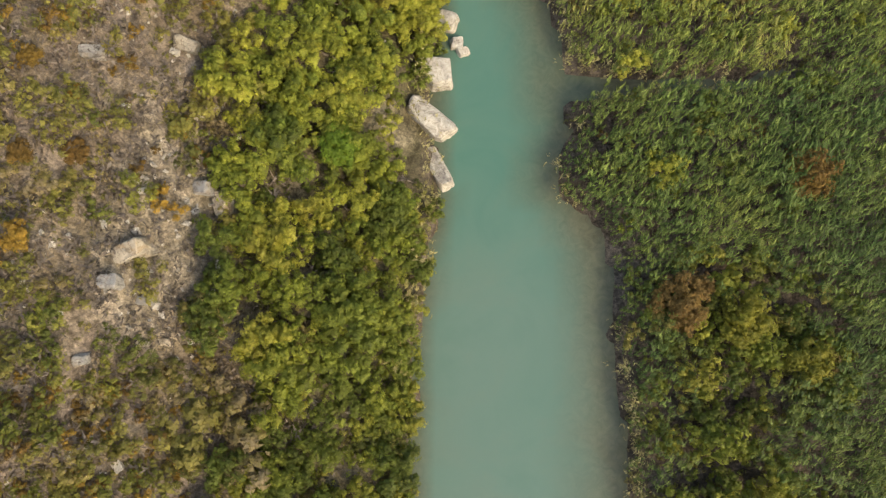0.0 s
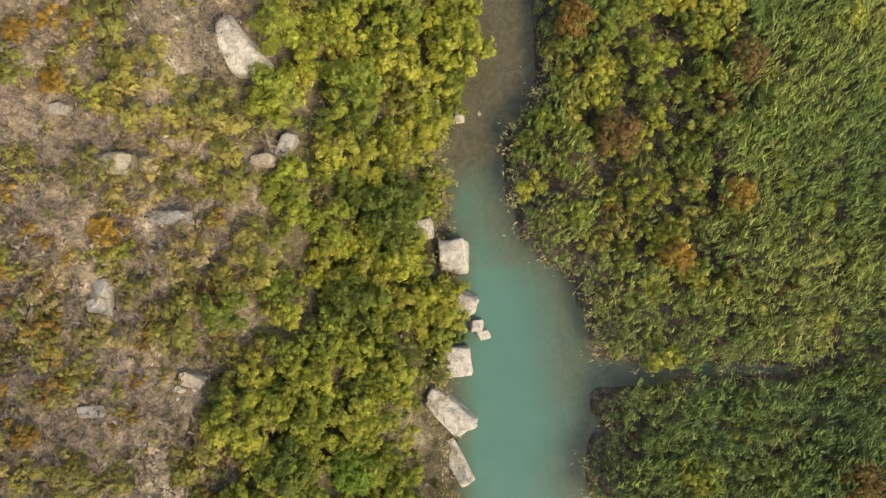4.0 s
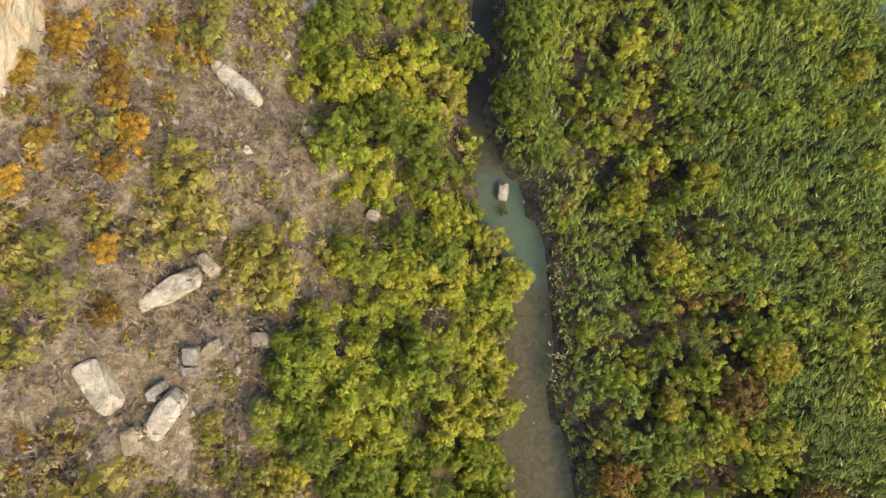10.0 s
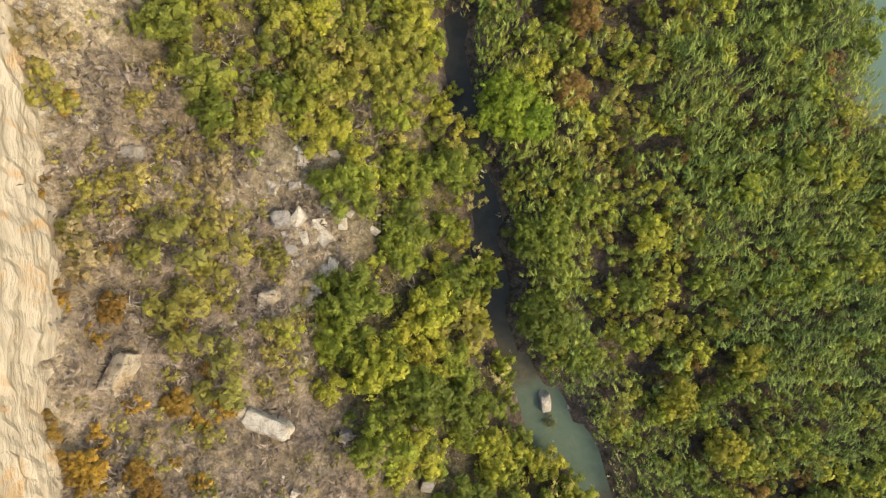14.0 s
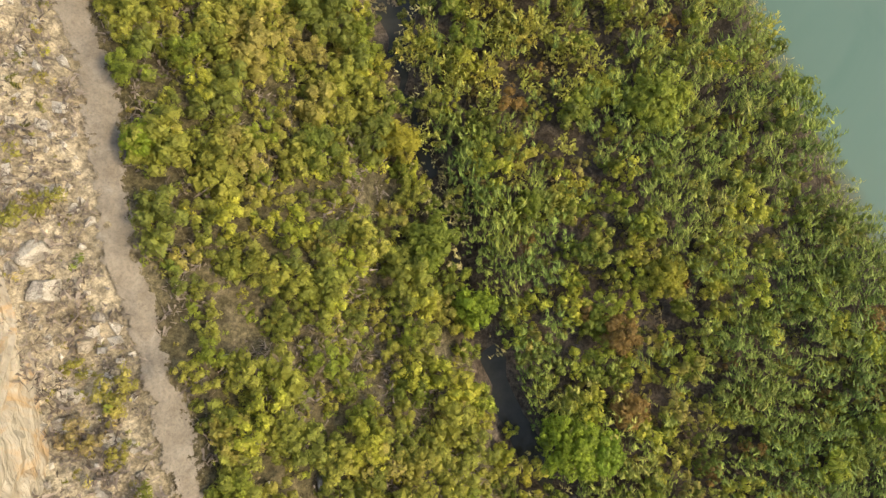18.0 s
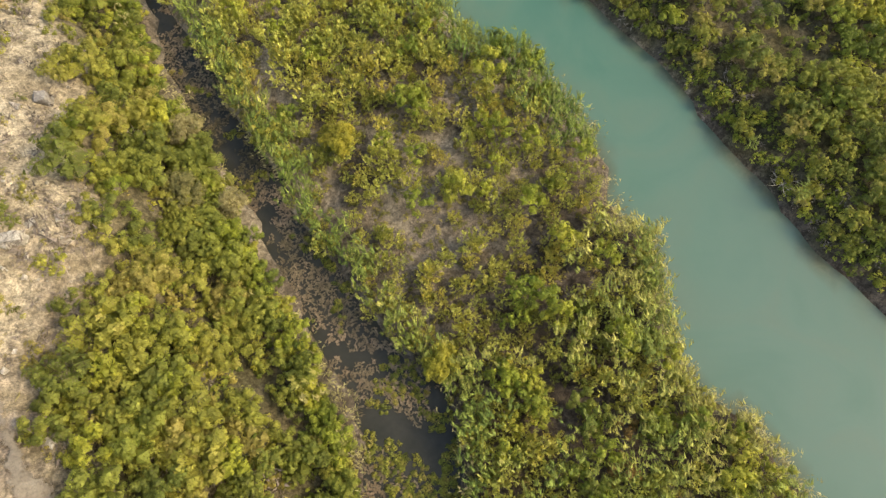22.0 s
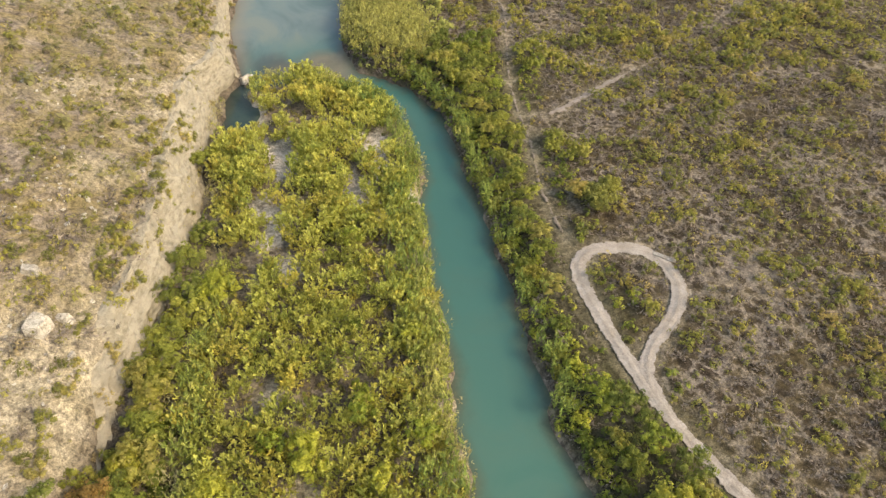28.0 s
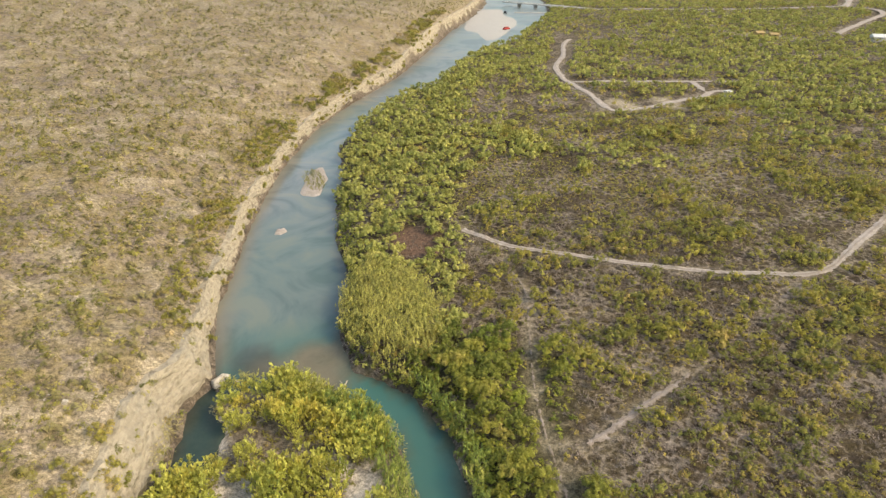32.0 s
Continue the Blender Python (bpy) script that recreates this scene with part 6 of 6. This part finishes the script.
def true_foot(ys):
    """Where the slope leaves the water or the flat, seen from the east."""
    xs = hill_foot(ys)[:, None] + np.linspace(2.5, -3.5, 40)[None]
    up = height(xs, np.broadcast_to(ys[:, None], xs.shape)) > 0.95
    k = np.argmax(up, 1)
    x = np.take_along_axis(xs, k[:, None], 1)[:, 0]
    return np.convolve(np.pad(x, 2, mode="edge"), np.ones(5) / 5, mode="valid") + 0.15


cliff("cliff", M_CLIFF, np.arange(184, 420, 0.5), true_foot, np.interp(np.arange(184, 420, 0.5), [184, 198, 236, 254], [1.2, 3.8, 3.8, 1.2]), 14, "pale bedded limestone cliff above the water", 0.55)
cliff("cliff", M_CLIFF, np.arange(406, 640, 1.6), true_foot, 1.6, 8, "distant pale limestone cliff above the rapids")
cliff("bluff", M_BLUFF, np.arange(64, 114, 0.5), lambda y: bluff_x(y) + 0.2, 1.7, 16, "bright cream limestone bluff with orange stains", 0.5)


# ---- rocks ----
def boulder(x, y, ln, wd, turn, seed, mat, label, sink=0.28, tall=0.62, level=3, taper=0.0):
    """An angular block: a ball cut by planes, roughened, half sunk."""
    rng = random.Random(seed)
    bm = bmesh.new()
    for sx_, sy_, sz_ in [(a, b, c) for a in (-1, 1) for b in (-1, 1) for c in (-1, 1)]:
        cut = rng.uniform(0.1, 0.55)
        inset = rng.uniform(0.6, 0.95) if sz_ > 0 else rng.uniform(0.8, 1.05)
        bm.verts.new((sx_ * inset, sy_ * inset * (1 - cut), sz_ * rng.uniform(0.6, 1)))
        bm.verts.new((sx_ * inset * (1 - cut * rng.uniform(0.3, 1)), sy_ * inset, sz_ * rng.uniform(0.6, 1)))
    hull = bmesh.ops.convex_hull(bm, input=bm.verts[:])
    bmesh.ops.delete(bm, geom=[g for g in hull["geom_interior"] if isinstance(g, bmesh.types.BMVert)], context='VERTS')
    bmesh.ops.dissolve_limit(bm, angle_limit=0.12, verts=bm.verts[:], edges=bm.edges[:])
    bmesh.ops.bevel(bm, geom=bm.edges[:], offset=0.045, segments=1, affect='EDGES')
    bmesh.ops.triangulate(bm, faces=bm.faces[:])
    for _ in range(level - 1):
        bmesh.ops.subdivide_edges(bm, edges=[g for g in bm.edges if g.calc_length() > 0.35], cuts=1, use_grid_fill=False)
        bmesh.ops.triangulate(bm, faces=bm.faces[:])
    for p in bm.verts:
        co = p.co.copy()
        co += Vector((noise.noise(co * 1.7 + Vector((seed, 0, 0))), noise.noise(co * 1.7 + Vector((0, seed, 9))), noise.noise(co * 1.7 + Vector((5, 0, seed))))) * 0.09
        p.co = co
    hi = [max(abs(p.co[i]) for p in bm.verts) for i in range(3)]
    h = tall * min(ln, wd)
    for p in bm.verts:
        p.co = Vector((p.co.x / hi[0] * ln / 2, p.co.y / hi[1] * wd / 2 * (1 + taper * p.co.x / hi[0]), p.co.z / hi[2] * h))
    me = bpy.data.meshes.new("boulder")
    bm.to_mesh(me)
    bm.free()
    me.materials.append(mat)
    ob = new("boulder", me)
    z = max(float(height(x, y)), -0.3)
    ob.matrix_basis = pose(x, y, z + h * (0.5 - sink), rng.uniform(-15, 15), rng.uniform(-15, 15), turn)
    return tagged(ob, label, "rock", "boulders")


for k, (x, y, ln, wd, turn) in enumerate(RIVER_ROCKS):
    boulder(x - (0.15 if y < 30 else 0), y, ln, wd, turn, 700 + k, M_ROCK, "pale angular limestone boulder at the water's edge", 0.1, 0.6)
for k, (x, y, ln, wd, turn) in enumerate(SLOPE_ROCKS + SLAB_ROCKS + RIDGE_ROCKS + PILE_ROCKS + TRAIL_ROCKS):
    mat = (M_ROCKTAN, M_ROCKGREY, M_ROCKGREY, M_ROCKTAN, M_ROCKGREY)[k % 5] if max(ln, wd) < (3.2 if y < 100 else 1.35) else M_ROCK
    boulder(x, y, ln, wd, turn, 740 + k, mat, "weathered limestone block on the brushy slope", 0.32, 0.65 if ln < 5 else 0.4, 3 if ln > 1.5 else 2, 0.5 if ln > 5 else 0.0)


def chip(seed):
    """A small broken stone of six bent faces."""
    rng = np.random.default_rng(seed)
    v = np.array([(x, y, z) for z in (-0.3, 0.45) for x, y in ((-.5, -.5), (.5, -.5), (.5, .5), (-.5, .5))]) * rng.uniform(0.6, 1.1, 3)
    v = v + rng.normal(0, 0.13, v.shape)
    return v, np.array([(3, 2, 1, 0), (4, 5, 6, 7), (0, 1, 5, 4), (1, 2, 6, 5), (2, 3, 7, 6), (3, 0, 4, 7)]), 0.5


cx_, cy_, crng = spread(-48, 36, -40, 235, 0.9, 85)
cdist = hill_foot(cy_) - cx_
lane = np.interp(cy_, LANE_Y, LANE_X) - cx_
stony = 0.06 + 0.6 * step(0.6, 0.75, vnoise(cx_, cy_, 6, 103))
stony = np.maximum(stony, 0.8 * ((lane > 0.6) & (lane < 9) & (cy_ > 88) & (cy_ < 150)))
stony = np.maximum(stony, 1.4 * stone_pile(cx_, cy_))
stony = np.maximum(stony, 0.8 * (np.hypot((cx_ + 20) / 3.5, (cy_ + 5) / 9) < 1))
stony = np.maximum(stony, 0.7 * (np.hypot(cx_ + 15.5, (cy_ - 43) * 0.4) < 4))
keep = (cdist > 3) & in_reach(cx_, cy_) & (crng.uniform(0, 1, len(cx_)) < stony * (1 - 0.8 * tree_zone(cx_, cy_))) & (track_dist(cx_, cy_) > 0.1)
cx_, cy_ = take(keep, cx_, cy_)
by_lane = (np.interp(cy_, LANE_Y, LANE_X) - cx_ < 9) & (np.interp(cy_, LANE_Y, LANE_X) > cx_) & (cy_ > 86) & (cy_ < 152)
csz = crng.uniform(0.15, 0.5, len(cx_)) * np.where(by_lane, 1.7, 1.0) * (1 + 1.3 * stone_pile(cx_, cy_)) * crng.choice([0.7, 1.0, 1.6], len(cx_), p=[0.5, 0.35, 0.15])
CHIPS = [chip(720 + i) for i in range(8)]
scatter_mesh("rubble", CHIPS, np.column_stack([cx_, cy_, height(cx_, cy_)]), csz * 0.8, M_ROCK, "broken pale limestone rubble on the slope", "stones")

# ---- litter and mats in the slow pond ----
lx, ly, lrng = spread(10, 27, 116, 186, 0.26, 86)
inside = np.minimum(lx - creek_w(ly), creek_e(ly) - lx)
mat_n = 0.5 * vnoise(lx, ly, 3.2, 104) + 0.5 * vnoise(lx, ly, 1.1, 105) + 0.22 * step(118, 135, ly) - 0.1
keep = (inside > 0.05) & (lrng.uniform(0, 1, len(lx)) < 0.6 * step(0.46, 0.66, mat_n))
lx, ly = take(keep, lx, ly)


def flat_leaf(seed):
    rng = np.random.default_rng(seed)
    n = 5
    a = rng.uniform(0, 2 * np.pi, n)
    d = np.column_stack([np.cos(a), np.sin(a), rng.uniform(-0.15, 0.15, n)])
    return leaves(np.column_stack([rng.uniform(-0.2, 0.2, (n, 2)), rng.uniform(0, 0.06, n)]), d, np.tile((0, 0, 1.0), (n, 1)), 0.26, 0.14, rng) + (0.5,)


scatter_mesh("pond_litter", [flat_leaf(760 + i) for i in range(5)], np.column_stack([lx, ly, np.full(len(lx), 0.02)]), lrng.uniform(0.7, 1.4, len(lx)), M_LITTER, "brown leaf litter and weed floating on the dark pond", "litter", np.clip(vnoise(lx, ly, 4, 106) + lrng.uniform(-0.2, 0.2, len(lx)), 0, 0.99))
gx3, gy3, grng3 = spread(10, 27, 117, 186, 0.42, 114)
weedy = 0.6 * vnoise(gx3, gy3, 2.6, 115) + 0.4 * vnoise(gx3, gy3, 0.9, 116) + 0.2 * step(140, 122, gy3) - 0.12
keep = (np.minimum(gx3 - creek_w(gy3), creek_e(gy3) - gx3) > 0.05) & (grng3.uniform(0, 1, len(gx3)) < step(0.52, 0.66, weedy))
gx3, gy3 = take(keep, gx3, gy3)
scatter_mesh("pond_weed", [low_bush(765 + i, per=20, r=0.3, high=0.15, size=0.26) for i in range(4)], np.column_stack([gx3, gy3, np.full(len(gx3), 0.02)]), grng3.uniform(0.6, 1.4, len(gx3)), M_OLIVE, "olive water weed in mats on the dark pond", "weed")
kx2, ky2, krng2 = spread(-4, 10, 22, 96, 0.8, 87)
keep = (water_inside(kx2, ky2) > 0.1) & (water_inside(kx2, ky2) < 2.4) & (krng2.uniform(0, 1, len(kx2)) < 0.03)
kx2, ky2 = take(keep, kx2, ky2)
scatter_mesh("creek_stones", CHIPS, np.column_stack([kx2, ky2, np.full(len(kx2), -0.06)]), krng2.uniform(0.12, 0.35, len(kx2)), M_ROCKGREY, "small stones breaking the shallow creek", "stones")


# ---- dead wood ----
def dead_tree(name, x, y, z, r, turn, seed, label, lay=0.0, thick=0.04):
    rng = random.Random(seed)
    bm = bmesh.new()
    limb(bm, (0, 0, -0.2), (0.1, 0, r * 0.5), thick, thick * 0.8)
    for k in range(9):
        a = k * 0.7 + rng.uniform(-0.3, 0.3)
        p = Vector((math.cos(a) * r * rng.uniform(0.6, 1), math.sin(a) * r * rng.uniform(0.6, 1), r * rng.uniform(0.5, 0.95)))
        limb(bm, (0.05, 0, r * 0.45), p, thick * 0.6, thick * 0.25, 5)
        for _ in range(3):
            limb(bm, p * 0.7 + Vector((0, 0, r * 0.12)), p + Vector((rng.uniform(-1, 1), rng.uniform(-1, 1), rng.uniform(-0.1, 0.5))) * r * 0.4, thick * 0.28, thick * 0.1, 4)
    root = new(name)
    part("branches", bm, M_DEAD, root)
    root.matrix_basis = pose(x, y, z, lay, 0, turn)
    return tagged(root, label, "dead tree")


for k, (x, y, r, lay) in enumerate([(20.5, 35.5, 1.6, 0), (-7.2, 9.6, 1.7, 0), (-26.6, 59.8, 1.9, 50), (54.9, 122.5, 1.5, 0), (60, 158, 1.3, 0), (-22, 70, 1.4, 60), (-19.5, 79.5, 1.5, 70), (14.6, 158, 1.4, 0)]):
    dead_tree("dead_tree", x, y, float(height(x, y)), r, 57 * k, 800 + k, "bleached leafless dead tree with forked branches", lay)
bm = bmesh.new()
limb(bm, (0, 0, 0), (1.0, 1.7, 0.35), 0.13, 0.07)
limb(bm, (0.5, 0.9, 0.15), (0.1, 1.7, 0.7), 0.06, 0.02)
log = part("driftwood_log", bm, M_DEAD)
log.matrix_basis = pose(53.7, 235.0, -0.02)
tagged(log, "bleached driftwood log stranded in the shallows", "log")
bm = bmesh.new()
bmesh.ops.create_cube(bm, size=1.0)
bmesh.ops.scale(bm, vec=(2.4, 0.55, 0.12), verts=bm.verts)
bmesh.ops.bevel(bm, geom=bm.edges[:], offset=0.03, segments=1, affect='EDGES')
slab = part("stone_slab", bm, M_ROCKGREY)
slab.matrix_basis = pose(75.2, 187.6, float(height(75.2, 187.6)) + 0.06, 0, 4, -48)
tagged(slab, "long pale slab lying beside the dirt loop", "slab")


# ---- small islands and the gravel bar upstream ----
M_GRAVEL = plain("river_gravel", (0.37, 0.35, 0.32), 0.9, 0.2, 0.7)


def islet(name, x, y, rx_, ry_, turn, high, mat, label):
    rng = np.random.default_rng(int(x * 7 + y))
    u, w = np.meshgrid(np.linspace(0, 2 * np.pi, 25)[:-1], np.linspace(0, 1, 7))
    rad = w * (1 + 0.22 * np.sin(2 * u + x) + 0.12 * np.sin(5 * u + y))
    px_, py_ = rad * np.cos(u) * rx_, rad * np.sin(u) * ry_
    pz_ = high * (1 - w ** 2) - 0.25 * w ** 6 + rng.uniform(-0.03, 0.03, w.shape)
    v = np.column_stack([px_.ravel(), py_.ravel(), pz_.ravel()])
    i = np.arange(w.size).reshape(w.shape)
    j = np.roll(i, -1, 1)
    q = np.stack([i[:-1], i[1:], j[1:], j[:-1]], -1).reshape(-1, 4)
    ob = new(name, quad_mesh(name, v, q, mat, {"mid": np.zeros(len(v)), "edge": np.zeros(len(v))}, True))
    ob.matrix_basis = pose(x, y, 0, 0, 0, turn)
    return tagged(ob, label, "gravel bar", kind="structure")


islet("gravel_islet", 61.5, 308.5, 3.6, 9.0, -14, 0.35, M_DIRT, "low pale gravel islet with grass in midstream")
islet("gravel_islet", 51.5, 284.7, 1.1, 2.2, -14, 0.2, M_DIRT, "small bare gravel bar in midstream")
islet("gravel_bar", 204, 548, 17, 76, -27, 0.5, M_GRAVEL, "wide pale gravel bar below the bridge")
jx, jy, jrng = spread(57, 66, 300, 318, 0.7, 88)
keep = np.hypot((jx - 61.5) / 2.4, (jy - 309) / 6.5) < 1
jx, jy = take(keep, jx, jy)
scatter_mesh("islet_grass", [tufts(780 + i, 10, 0.5, 0.8) for i in range(3)], np.column_stack([jx, jy, np.full(len(jx), 0.2)]), jrng.uniform(0.8, 1.5, len(jx)), M_OLIVE, "green grass on the gravel islet", "grass")
scatter_mesh("rock_tuft", [tufts(790 + i, 22, 0.6, 0.9) for i in range(3)], np.array([(2.5, 60.6, 0.05), (2.7, 60.9, 0.1), (2.4, 60.2, 0.0), (2.8, 60.3, 0.05), (2.2, 60.7, 0.0)]), np.full(5, 1.0), M_YELLOW, "yellow grass tuft beside the creek boulder", "grass")


# ---- far crossing, cars and sheds ----
M_CONC = plain("concrete", (0.5, 0.47, 0.42), 0.9, 0.2)
M_RED = plain("red_paint", (0.45, 0.03, 0.02), 0.35, 0.5)
M_BLACK = plain("dark_paint", (0.03, 0.032, 0.04), 0.35, 0.5)
M_GLASS = plain("car_glass", (0.03, 0.035, 0.04), 0.1, 0.6)
M_TYRE = plain("rubber", (0.025, 0.025, 0.025), 0.9, 0.2)
M_STEEL = plain("steel_rim", (0.4, 0.4, 0.4), 0.4, 0.6)
M_OCHRE = plain("ochre_wall", (0.33, 0.24, 0.11), 0.9, 0.2)
M_SHEET = plain("sheet_roof", (0.5, 0.5, 0.48), 0.5, 0.4)


def box(size, at=(0, 0, 0), bevel=0.0):
    bm = bmesh.new()
    bmesh.ops.create_cube(bm, size=1.0)
    bmesh.ops.scale(bm, vec=size, verts=bm.verts)
    if bevel:
        bmesh.ops.bevel(bm, geom=bm.edges[:], offset=bevel, segments=2, affect='EDGES')
    bmesh.ops.translate(bm, vec=at, verts=bm.verts)
    return bm


def disc(r, w, at):
    bm = bmesh.new()
    bmesh.ops.create_cone(bm, cap_ends=True, segments=16, radius1=r, radius2=r, depth=w)
    bmesh.ops.rotate(bm, cent=(0, 0, 0), matrix=Matrix.Rotation(math.pi / 2, 3, 'X'), verts=bm.verts)
    bmesh.ops.translate(bm, vec=at, verts=bm.verts)
    return bm


def car(x, y, z, turn, paint, label):
    root = new("car")
    part("body", box((4.4, 1.8, 0.75), (0, 0, 0.72), 0.16), paint, root)
    bm = box((2.3, 1.6, 0.62), (-0.2, 0, 1.38), 0.05)
    for p in bm.verts:
        if p.co.z > 1.4:
            p.co.x = -0.2 + (p.co.x + 0.2) * 0.72
            p.co.y *= 0.84
    part("cabin", bm, paint, root)
    part("windscreen", box((0.06, 1.3, 0.42), (0.86, 0, 1.34)), M_GLASS, root)
    part("rear_window", box((0.06, 1.3, 0.42), (-1.26, 0, 1.34)), M_GLASS, root)
    for s in (-1, 1):
        part("side_window", box((1.5, 0.05, 0.36), (-0.2, s * 0.78, 1.36)), M_GLASS, root)
        part("headlight", box((0.05, 0.35, 0.16), (2.2, s * 0.62, 0.82)), M_STEEL, root)
        for fx_ in (-1.35, 1.4):
            w = new("wheel")
            w.parent = root
            part("tyre", disc(0.33, 0.22, (fx_, s * 0.84, 0.33)), M_TYRE, w)
            part("rim", disc(0.2, 0.24, (fx_, s * 0.84, 0.33)), M_STEEL, w)
    root.matrix_basis = pose(x, y, z, 0, 0, turn)
    return tagged(root, label, "car")


car(198.5, 510, 0.24, 20, M_RED, "bright red car parked on the gravel bar")
car(229, 580, 0.1, 60, M_BLACK, "dark car parked on the gravel below the bridge")
bridge = new("bridge")
part("deck", box((70, 5.0, 0.4), (0, 0, 1.9), 0.06), M_CONC, bridge)
for s in (-1, 1):
    part("kerb", box((70, 0.3, 0.3), (0, s * 2.3, 2.25)), M_CONC, bridge)
for k in range(4):
    part("pier", box((1.0, 3.6, 4.4), (-21 + k * 14, 0, -0.5), 0.1), M_CONC, bridge)
bridge.matrix_basis = pose(264, 593, 0.9, 0, 0, -61)
tagged(bridge, "pale concrete road bridge on low piers", "bridge")
weir = part("weir", box((24, 1.2, 0.9), (0, 0, 0), 0.1), M_CONC)
weir.matrix_basis = pose(247, 576.5, 0.1, 0, 0, -30)
tagged(weir, "low concrete weir across the pool", "weir")
weir2 = part("weir", box((9, 1.0, 0.8), (0, 0, 0), 0.1), M_CONC)
weir2.matrix_basis = pose(189.5, 476.8, 0.15, 0, 0, -38)
tagged(weir2, "short pale concrete slab by the rapids", "weir")


def shed(name, x, y, turn, size, wall_mat, roof_mat, label, cat):
    root = new(name)
    lx_, ly_, h = size
    part("wall", box((lx_, ly_, h), (0, 0, h / 2)), wall_mat, root)
    bm = bmesh.new()
    pts = [(sx_ * (lx_ / 2 + 0.3), sy_ * (ly_ / 2 + 0.3), h) for sx_ in (-1, 1) for sy_ in (-1, 1)] + [(sx_ * (lx_ / 2 + 0.3), 0, h + ly_ * 0.22) for sx_ in (-1, 1)]
    vs = [bm.verts.new(p) for p in pts]
    for f in ((0, 2, 5, 4), (1, 4, 5, 3), (0, 4, 1), (2, 3, 5), (0, 1, 3, 2)):
        bm.faces.new([vs[i] for i in f])
    part("roof", bm, roof_mat, root)
    part("door", box((0.9, 0.06, 2.0), (0, -ly_ / 2 - 0.03, 1.0)), M_BLACK, root)
    root.matrix_basis = pose(x, y, float(height(x, y)) - 0.1, 0, 0, turn)
    return tagged(root, label, cat)


shed("shed", 289.2, 420.5, -10, (3.8, 3.2, 2.3), M_OCHRE, M_OCHRE, "small ochre hut with a gabled roof", "hut")
shed("shed", 291, 413.5, -10, (3.8, 3.2, 2.3), M_OCHRE, M_OCHRE, "small ochre hut with a gabled roof", "hut")
shed("long_shed", 328, 386, -30, (12, 5, 2.4), M_CONC, M_SHEET, "long low shed with a pale sheet roof", "shed")
shed("pump_house", 193.6, 331, 12, (1.6, 1.6, 1.7), M_CONC, M_SHEET, "tiny pale concrete pump house by the track", "pump house")
